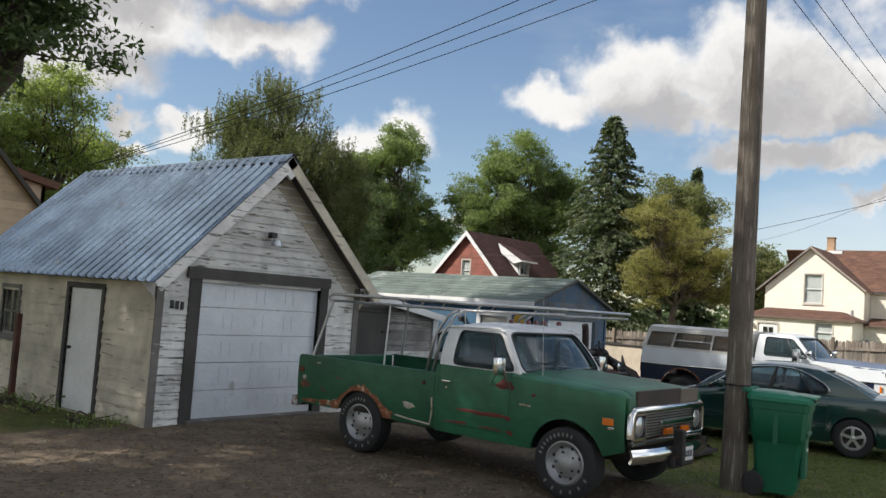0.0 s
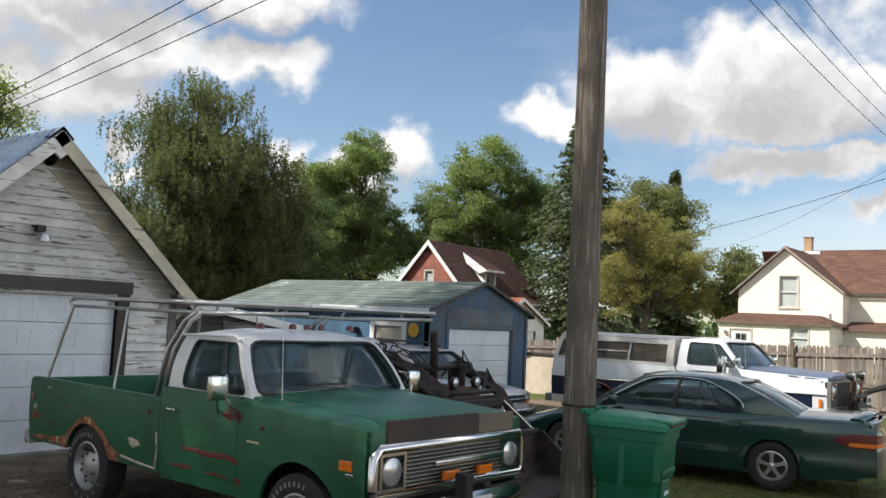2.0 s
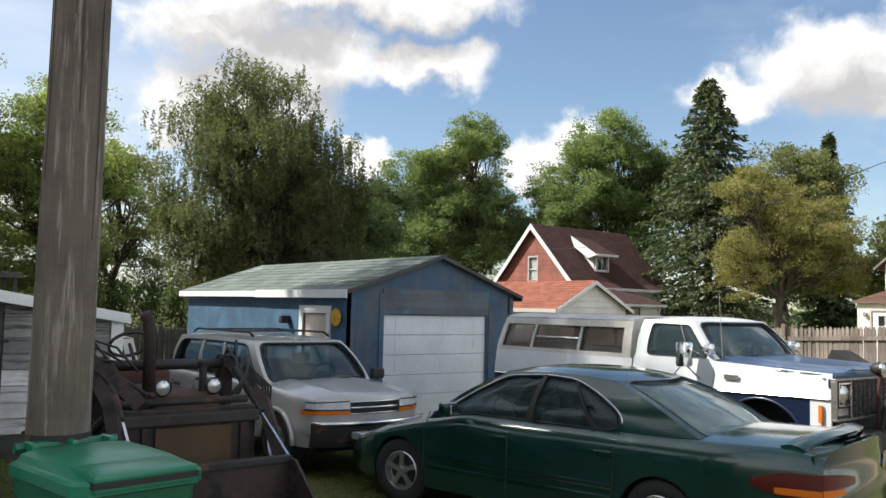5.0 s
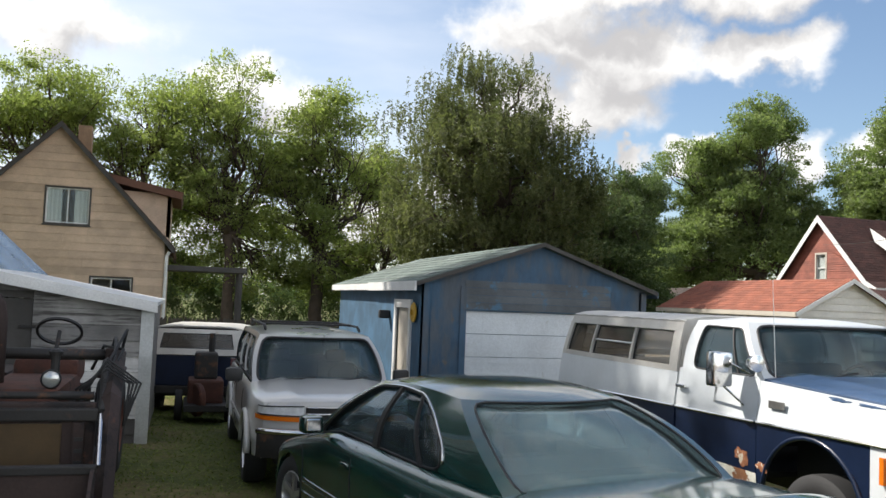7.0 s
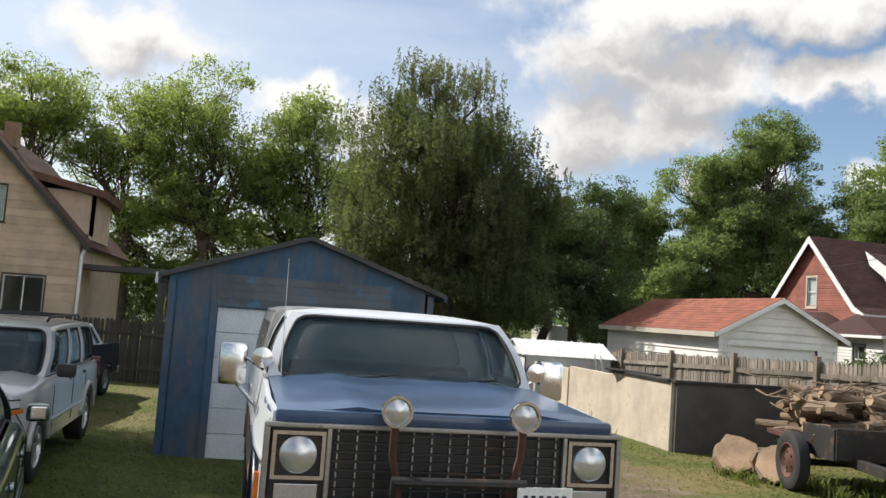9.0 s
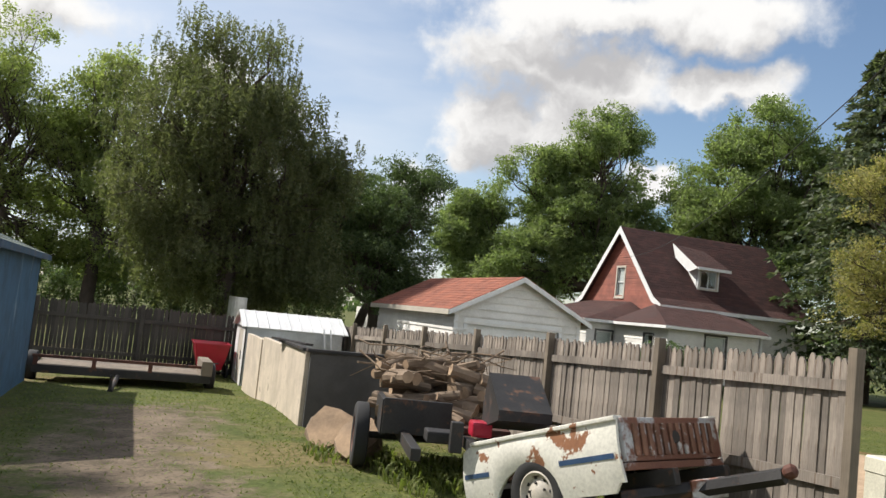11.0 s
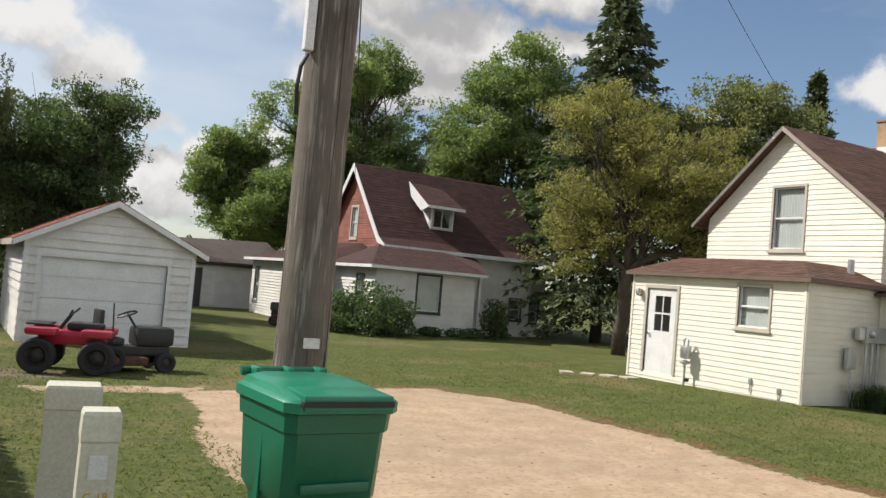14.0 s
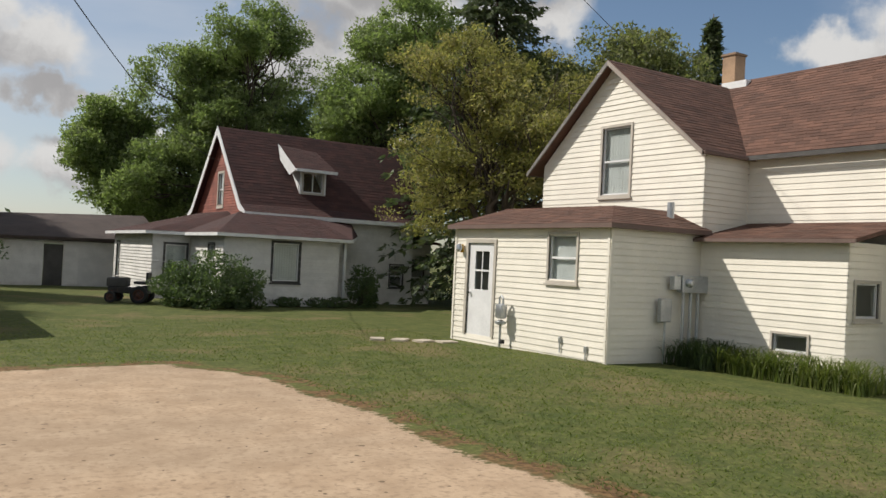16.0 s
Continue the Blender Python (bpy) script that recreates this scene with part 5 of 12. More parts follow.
    for key, cs in faces.items():
        sl = slab(h, "wing_roof", cs, 0.06, M_SHINGLE_DARK, "dark red shingle wing roof")
        CARVED.append((shingles, (sl, cs, M_SHINGLE_DARK, 0.17, 0.36, ord(key))))
        a, b = Vector(cs[0]), Vector(cs[1])
        bm = bm_new()
        dz = Vector((0, 0, 0.11))
        out = (b - a).cross(Vector((0, 0, 1))).normalized() * 0.025
        vs = [bm.verts.new(p) for p in (a - dz, b - dz, b, a, a - dz + out, b - dz + out, b + out, a + out)]
        for f in ((3, 2, 1, 0), (4, 5, 6, 7), (0, 1, 5, 4), (1, 2, 6, 5), (2, 3, 7, 6), (3, 0, 4, 7)):
            bm.faces.new([vs[i] for i in f])
        bmesh.ops.recalc_face_normals(bm, faces=bm.faces)
        part("gutter", bm, M_WHITE, h, world=True)
    # recessed side entrance and the small bay behind
    # dark board colour carries the shade of the recess
    part("entry_door", boxed(46.2, 47.0, 29.93, 29.97, -0.1, 1.9), M_BARE_DARK, h, "dark shaded entrance door", world=True)
    part("porch_post", boxed(46.0, 46.1, 26.4, 26.5, -0.1, 2.3), M_WHITE, h, world=True)
    bay = Plane(xb, 30.6, 1, 0)
    wall(h, "bay_wall", bay, [(0.02, -0.4), (1.3, -0.4), (1.3, 2.5), (0.02, 2.5)], [(0.35, 0.95, 0.5, 1.5)], M_SIDING_W, board=(0.12, M_SIDING_W, "clapboard"))
    window(h, bay, 0.35, 0.95, 0.5, 1.5, M_BARE_DARK, trim=0.06)
    wall(h, "bay_wall", Plane(xb + 1.3, 30.6, 0, 1), [(0, -0.4), (3.0, -0.4), (3.0, 2.5), (0, 2.5)], [], M_SIDING_W)
    slab(h, "bay_roof", [(xb - 0.1, 30.3, 2.55), (xb + 1.6, 30.3, 2.55), (xb + 1.6, 33.6, 3.0), (xb - 0.1, 33.6, 3.0)], 0.08, M_SHINGLE_DARK)


red_house()


def cream_house():
    h = thing("cream_house", 47.0, 11.5, 0.05, label="cream clapboard house with brown shingle roofs", category="house")
    # two-storey gable block facing west
    gx, ya, yb, ym, ez, pz = 45.42, 9.92, 14.72, 12.47, 4.15, 6.20
    west = Plane(gx, yb, 0, -1)
    W = yb - ya
    wall(h, "gable_wall", west, [(0, -0.2), (W, -0.2), (W, ez), (yb - ym, pz), (0, ez)], [(1.98, 2.82, 3.38, 4.85)], M_SIDING, board=(0.118, M_SIDING, "clapboard"), label="cream clapboard gable wall")
    window(h, west, 1.98, 2.82, 3.38, 4.85, M_TRIM, rails=1, curtain=0.95, trim=0.06, label="sash window with pale curtains")
    south = Plane(gx, ya, 1, 0)
    wall(h, "south_wall", south, [(0, -0.2), (1.30, -0.2), (1.30, ez), (0, ez)], [], M_SIDING, board=(0.118, M_SIDING, "clapboard"))
    wall(h, "north_wall", Plane(51.0, yb, -1, 0), [(0, -0.2), (51 - gx, -0.2), (51 - gx, ez), (0, ez)], [], M_SIDING)
    wall(h, "east_wall", Plane(51.0, 2.0, 0, 1), [(0, -0.2), (yb - 2.0, -0.2), (yb - 2.0, ez), (0, ez)], [], M_SIDING)
    # main wing along y with its wall to the west
    wx, wy0, wr, wp = 46.74, 2.0, 49.4, 6.42
    wing = Plane(wx, ya, 0, -1)
    wall(h, "wing_wall", wing, [(0.0, -0.2), (ya - wy0, -0.2), (ya - wy0, 4.22), (0.0, 4.22)], [], M_SIDING, board=(0.118, M_SIDING, "clapboard"), label="cream clapboard wing wall")
    wall(h, "south_wall", Plane(wx, wy0, 1, 0), [(0, -0.2), (51 - wx, -0.2), (51 - wx, 4.2), (wr - wx, wp), (0, 4.2)], [], M_SIDING)
    # roofs
    fx = gx - 0.22
    for sgn, ye, zf in ((-1, ya - 0.12, 4.12), (1, yb + 0.36, 4.0)):
        cs = [(fx, ye, zf), (49.5 if sgn > 0 else 47.2, ye, zf), (49.5, ym, pz + 0.10), (fx, ym, pz + 0.10)]
        sl = slab(h, "gable_roof", cs, 0.08, M_SHINGLE_BROWN, "brown shingle roof")
        CARVED.append((shingles, (sl, cs, M_SHINGLE_BROWN, 0.13, 0.31, 21)))
        part("rake_board", prism(bm_new(), [(ye, zf), (ym, pz + 0.09), (ym, pz - 0.02), (ye, zf - 0.10)], 0.03, lambda u, v, w: Vector((fx - 0.034 + w, u, v))), M_RAKE if sgn < 0 else M_BARE, h, world=True)
        part("gutter", boxed(fx, 46.9 if sgn < 0 else 49.5, min(ye, ye + sgn * 0.05), max(ye, ye + sgn * 0.05), zf - 0.07, zf - 0.005, 0.01), M_BROWNTRIM if sgn < 0 else M_BARE, h, world=True)
    cs = [(wx - 0.2, ya + 1.4, 4.15), (wx - 0.2, wy0 - 0.2, 4.15), (wr, wy0 - 0.2, wp + 0.05), (wr, ya + 3.0, wp + 0.05)]
    sl = slab(h, "wing_roof", cs, 0.08, M_SHINGLE_BROWN, "brown shingle roof")
    CARVED.append((shingles, (sl, cs, M_SHINGLE_BROWN, 0.13, 0.31, 22)))
    cs2 = [(51.3, wy0 - 0.2, 4.15), (51.3, yb + 0.2, 4.15), (wr, yb + 0.2, wp + 0.05), (wr, wy0 - 0.2, wp + 0.05)]
    slab(h, "wing_roof", cs2, 0.08, M_SHINGLE_BROWN)
    part("gutter", boxed(wx - 0.25, wx - 0.2, wy0 - 0.2, ya - 0.12, 4.05, 4.14), M_BARE_DARK, h, world=True)
    ch = part("chimney", boxed(49.28, 49.66, 12.38, 12.76, 6.0, 7.12, 0.01), M_CHIMNEY, h, "tan brick chimney", world=True)
    part("chimney_cap", boxed(49.25, 49.69, 12.35, 12.79, 7.12, 7.18, 0.01), M_CHIMNEY, ch, world=True)
    part("flashing", boxed(49.12, 49.83, 11.92, 12.63, 6.2, 6.42), M_WHITE, ch, world=True)
    # one-storey addition, flat hip roof
    ax, ay0, ay1, az = 42.98, 9.86, 14.72, 2.52
    aw = Plane(ax, ay1, 0, -1)
    AW = ay1 - ay0
    door, win = (0.52, 1.46, 0.22, 2.20), (3.22, 4.00, 1.50, 2.38)
    wall(h, "addition_wall", aw, [(0, 0.0), (AW, 0.02), (AW, az), (0, az)], [door, win], M_SIDING, board=(0.118, M_SIDING, "clapboard"), label="cream clapboard addition wall")
    asouth = Plane(ax, ay0, 1, 0)
    wall(h, "addition_wall", asouth, [(0, -0.05), (gx - ax, -0.1), (gx - ax, az), (0, az)], [], M_SIDING, board=(0.118, M_SIDING, "clapboard"))
    wall(h, "addition_wall", Plane(gx, ay1, -1, 0), [(0, -0.1), (gx - ax, -0.1), (gx - ax, az), (0, az)], [], M_SIDING)
    window(h, aw, *win, M_TRIM, rails=1, curtain=0.95, trim=0.05, label="sash window with a lace curtain")
    for pl_, u in ((aw, -0.02), (aw, AW - 0.06), (asouth, -0.02)):
        part("corner_board", box_on(bm_new(), pl_, u, u + 0.06, 0.0, az, 0.018, 0.028), M_SIDING, h, world=True)
    a, b, c, d = door
    fr = bm_new()
    for u0, u1, z0, z1 in ((a - 0.08, a, c, d + 0.08), (b, b + 0.08, c, d + 0.08), (a, b, d, d + 0.08)):
        box_on(fr, aw, u0, u1, z0, z1, -0.05, 0.035)
    part("door_frame", fr, M_TRIM, h, world=True)
    leaf_bm = bm_new()
    g0, g1, h0, h1 = a + 0.24, b - 0.2, c + 0.98, d - 0.18
    for u0, u1, z0, z1 in ((a + 0.01, g0, c, d - 0.01), (g1, b - 0.01, c, d - 0.01), (g0, g1, c, h0), (g0, g1, h1, d - 0.01)):
        box_on(leaf_bm, aw, u0, u1, z0, z1, -0.05, -0.01)
    dr = part("entry_door", leaf_bm, M_WHITE, h, "white door with a glazed upper half", world=True)
    gl = part("pane", box_on(bm_new(), aw, g0, g1, h0, h1, -0.035, -0.03), M_GLASS, dr, world=True)
    gl.visible_shadow = False
    bars = bm_new()
    box_on(bars, aw, (g0 + g1) / 2 - 0.015, (g0 + g1) / 2 + 0.015, h0, h1, -0.028, -0.012)
    box_on(bars, aw, g0, g1, (h0 + h1) / 2 - 0.02, (h0 + h1) / 2 + 0.02, -0.026, -0.013)
    part("glazing_bar", bars, M_WHITE, dr, world=True)
    part("door_handle", tube(bm_new(), [aw.at(a + 0.1, 1.12, -0.01), aw.at(a + 0.1, 1.12, 0.05)], 0.03), M_CHROME, dr, world=True)
    o = 0.14
    e0, e1, tz = 2.58, 2.60, 2.98
    roofs = [
        [(ax - o, ay1 + o, e0), (ax - o, ay0 - o, e0), (43.9, 10.75, tz), (43.9, 14.2, tz)],
        [(ax - o, ay0 - o, e0), (gx + 0.05, ay0 - o, e0), (gx + 0.05, 10.75, tz), (43.9, 10.75, tz)],
        [(43.9, 10.75, tz), (gx + 0.02, 10.75, tz), (gx + 0.02, 14.2, tz + 0.02), (43.9, 14.2, tz + 0.02)],
        [(gx, ay1 + o, e0), (ax - o, ay1 + o, e0), (43.9, 14.2, tz), (gx, 14.2, tz)],
    ]
    for i, cs in enumerate(roofs):
        sl = slab(h, "addition_roof", cs, 0.05, M_SHINGLE_BROWN, "brown shingle hip roof")
        CARVED.append((shingles, (sl, cs, M_SHINGLE_BROWN, 0.13, 0.31, 30 + i)))
    for x0, x1, y0, y1 in ((ax - o - 0.03, ax - o, ay0 - o - 0.03, ay1 + o), (ax - o, gx, ay0 - o - 0.03, ay0 - o)):
        part("fascia", boxed(x0, x1, y0, y1, e0 - 0.085, e0 + 0.0), M_BROWNTRIM, h, world=True)
        part("soffit", boxed(x0 + 0.03, x1 + 0.1, y0 + 0.03, y1, e0 - 0.08, e0 - 0.06), M_TRIM, h, world=True)
    part("roof_vent", tube(bm_new(), [(45.0, 10.35, 2.75), (45.0, 10.35, 3.12)], 0.07, 12), M_GALV, h, world=True)
    # low bump-out on the wing with its pent roof
    bx, by0 = 45.32, 6.87
    bw = Plane(bx, ay0 - 0.02, 0, -1)
    BW = ay0 - 0.02 - by0
    wall(h, "bumpout_wall", bw, [(0, -0.15), (BW, -0.15), (BW, 2.40), (0, 2.40)], [(1.64, 2.31, 0.50, 0.80)], M_SIDING, board=(0.118, M_SIDING, "clapboard"))
    window(h, bw, 1.64, 2.31, 0.50, 0.80, M_TRIM, rails=0, trim=0.04, name="cellar_window", sill=False)
    bs = Plane(bx, by0, 1, 0)
    wall(h, "bumpout_wall", bs, [(0, -0.15), (wx - bx + 0.6, -0.15), (wx - bx + 0.6, 2.40), (0, 2.40)], [(0.20, 0.88, 1.16, 1.74)], M_SIDING, board=(0.118, M_SIDING, "clapboard"))
    window(h, bs, 0.20, 0.88, 1.16, 1.74, M_TRIM, rails=0, trim=0.05)
    cs = [(bx - 0.2, ay0 - 0.02, 2.44), (bx - 0.2, by0 - 0.25, 2.44), (wx + 0.02, by0 - 0.25, 2.82), (wx + 0.02, ay0 - 0.02, 2.82)]
    sl = slab(h, "pent_roof", cs, 0.06, M_SHINGLE_BROWN, "brown pent roof")
    CARVED.append((shingles, (sl, cs, M_SHINGLE_BROWN, 0.13, 0.31, 41)))
    part("gutter", boxed(bx - 0.25, bx - 0.2, by0 - 0.25, ay0 - 0.02, 2.37, 2.435), M_BROWNTRIM, h, world=True)


cream_house()
# ---- fences ----
FENCE_X0 = 27.86
# back fence colour holds the tree shade over it as well as weathering
M_FENCEBACK = surface("dark_grey_fence_wood", (0.075, 0.066, 0.056), 0.9, var=0.3, fine=12, stretch=(6, 6, 0.35), each=0.3, bump=0.5)


def picket_mesh(h, w=0.088, t=0.018, material=None):
    me = bpy.data.meshes.new("picket")
    o = [(-w / 2, 0), (w / 2, 0), (w / 2, h - 0.06), (w * 0.16, h), (-w * 0.16, h), (-w / 2, h - 0.06)]
    vs = [(u, 0, z) for u, z in o] + [(u, t, z) for u, z in o]
    me.from_pydata(vs, [], [tuple(range(6)), tuple(range(11, 5, -1))] + [(i, i + 6, (i + 1) % 6 + 6, (i + 1) % 6) for i in range(6)])
    me.materials.append(material or M_FENCE)
    return me


def lay_pickets(fence, spots, meshes):
    rnd = random.Random(8)
    for x, y, z, rz in spots:
        ob = new("picket", meshes[rnd.randrange(len(meshes))])
        ob.parent = fence
        ob.matrix_basis = wm(fence).inverted() @ pose(x, y, z + rnd.uniform(-0.025, 0.02), rnd.uniform(-0.4, 0.4), rnd.uniform(-0.6, 0.6), rz + rnd.uniform(-1.5, 1.5))


def side_fence():
    f = thing("picket_fence", 27.8, 12.0, -0.1, label="tall weathered wooden picket fence beside the yard", category="fence")
    n = 8
    ys = [4.30] + [4.45 + 2.44 * k for k in range(1, n)]

    def fx(y):
        return FENCE_X0 - 0.02 * (y - 4.45)

    def top(y):
        return 1.86 - 0.034 * (y - 4.45)

    for k, y in enumerate(ys):
        g = ground_z(fx(y), y)
        part("post", boxed(fx(y) - 0.11, fx(y) - 0.02, y - 0.045, y + 0.045, g - 0.3, top(y) + (0.06 if k else 0.05), 0.006), M_FENCEPOST, f, world=True)
    for a, b in zip(ys, ys[1:]):
        for dz in (-0.30, -1.08, -1.66):
            if dz < -1.5 and a > 8:
                continue
            bm = bm_new()
            za, zb = top(a) + dz, top(b) + dz - 0.02
            vs = [bm.verts.new((fx(y) - 0.062 + w, y, z)) for y, z0 in ((a + 0.06, za), (b - 0.06, zb)) for w, z in ((0, z0), (0.04, z0), (0.04, z0 + 0.09), (0, z0 + 0.09))]
            for q in ((3, 2, 1, 0), (4, 5, 6, 7), (0, 1, 5, 4), (1, 2, 6, 5), (2, 3, 7, 6), (3, 0, 4, 7)):
                bm.faces.new([vs[i] for i in q])
            part("rail", bm, M_FENCE, f, world=True)
    spots, y = [], 4.35
    while y < ys[-1]:
        spots.append((fx(y) - 0.02, y, top(y) - 1.80, -90))
        y += 0.094
    CARVED.append((lay_pickets, (f, spots, [picket_mesh(1.78, w) for w in (0.082, 0.088, 0.092)])))


side_fence()


def back_fence():
    f = thing("picket_fence", 20.5, 21.6, -0.4, label="dark weathered, tree-shaded picket fence across the back of the yard", category="fence")
    y = 21.62
    for k in range(7):
        x = 13.0 + 2.42 * k
        part("post", boxed(x - 0.05, x + 0.05, y - 0.12, y - 0.02, -0.7, 1.30, 0.006), M_FENCEBACK, f, world=True)
        if k < 6:
            for z in (0.0, 0.85):
                part("rail", boxed(x + 0.05, x + 2.37, y - 0.06, y - 0.02, z, z + 0.09), M_FENCEBACK, f, world=True)
    spots, x = [], 12.6
    while x < 27.5:
        spots.append((x, y - 0.02, -0.45, 0))
        x += 0.096
    CARVED.append((lay_pickets, (f, spots, [picket_mesh(1.70, w, material=M_FENCEBACK) for w in (0.084, 0.09)])))


back_fence()


# ---- poles and wires ----
def pole(x, y, r, h, lean, seed, label):
    p = thing("utility_pole", x, y, ground_z(x, y), label=label, category="pole", group="utility poles along the alley")
    bm = bm_new()
    rnd = random.Random(seed)
    rings = []
    zs = [-0.3, 0.15, 0.6, 1.2, 1.9, 2.7, 3.6, 4.6, 5.8, 7.0, h]
    sides = 28
    for z in zs:
        rr = r * (1 - 0.028 * max(z, 0)) * (1.05 if z < 0.3 else 1)
        rings.append([bm.verts.new((lean[0] * z + math.cos(a) * rr * (1 + 0.025 * noise.noise((k * 0.7, z * 0.4, seed))), lean[1] * z + math.sin(a) * rr * (1 + 0.025 * noise.noise((k * 0.7, z * 0.4, seed + 5))), z)) for k, a in ((k, 2 * math.pi * k / sides) for k in range(sides))])
    for a, b in zip(rings, rings[1:]):
        for k in range(sides):
            bm.faces.new((a[k], a[(k + 1) % sides], b[(k + 1) % sides], b[k]))
    bm.faces.new(rings[-1])
    part("shaft", bm, M_POLE, p, smooth="all")
    # weather checks: long thin splits standing proud of the shaft
    for i in range(7):
        a, z0 = rnd.uniform(2.6, 5.8), rnd.uniform(0.2, 4.5)
        ln = rnd.uniform(0.6, 1.6)
        rr = r * (1 - 0.028 * (z0 + ln / 2)) + 0.001
        bm = bm_new()
        tube(bm, [(lean[0] * z + math.cos(a + 0.02 * math.sin(z * 5)) * rr, lean[1] * z + math.sin(a + 0.02 * math.sin(z * 5)) * rr, z) for z in np.linspace(z0, z0 + ln, 7)], 0.004, 5, 0.002)
        part("split", bm, M_BARK, p)
    part("crossarm", boxed(-1.3, 1.3, -0.06, 0.06, h - 0.75, h - 0.63, 0.008), M_POLE, p)
    for dx in (-1.15, -0.6, 0.6, 1.15):
        part("insulator", lathe(bm_new(), [(0.02, 0), (0.045, 0.03), (0.03, 0.06), (0.045, 0.09), (0.015, 0.12)], 10, pose(dx, 0, h - 0.63, 0, -90, 0)), M_DARKMETAL, p)
    return p


P1 = pole(10.66, 3.74, 0.155, 8.2, (0.004, 0.0), 3, "grey weathered utility pole beside the green pickup")
P2 = pole(30.36, 3.97, 0.165, 8.2, (0.004, 0.0), 9, "grey weathered utility pole with a metal conduit")
part("strap", lathe(bm_new(), [(0.158, -0.012), (0.162, -0.012), (0.162, 0.012), (0.158, 0.012)], 24, pose(0, 0, 1.28, 0, 90, 0)), M_DARKMETAL, P1)
part("conduit", boxed(-0.19, -0.13, -0.10, -0.04, 3.1, 7.4, 0.012), M_WHITE, P2, "white conduit strip")
part("ground_wire", tube(bm_new(), [(-0.16, -0.09, 3.08), (-0.20, -0.10, 3.0), (-0.21, -0.09, 2.88), (-0.19, -0.06, 2.72)], 0.012), M_WIRE, P2)
part("number_tag", boxed(-0.05, 0.05, -0.172, -0.165, 1.36, 1.42), M_GALV, P2)


def wire(a, b, sag, r=0.0065, label="thin black overhead cable between poles"):
    w = thing("overhead_wire", *a, label=label, category="wire", group="overhead wires")
    a, b = Vector(a), Vector(b)
    pts = [a.lerp(b, k / 24) - Vector((0, 0, 4 * sag * (k / 24) * (1 - k / 24))) - a for k in range(25)]
    part("cable", tube(bm_new(), pts, r, 6), M_WIRE, w)


for dx, dz in ((-0.0, 0.0), (0.55, 0.1), (1.1, 0.15)):
    wire((10.76 + dx, 3.74, 7.65), (8.55 + dx * 0.4, 16.3, 4.25 + dz), 0.15)
for dy, dz in ((-0.1, 7.65), (0.05, 7.3), (0.1, 6.95)):
    wire((10.66, 3.74 + dy, dz), (30.36, 3.97 + dy, dz - 0.1), 0.25)
wire((30.36, 3.97, 7.6), (62.0, 22.6, 7.9), 0.5)
wire((30.36, 3.97, 7.0), (43.4, 32.9, 5.4), 1.0, 0.010, "sagging black service cable to the red house")


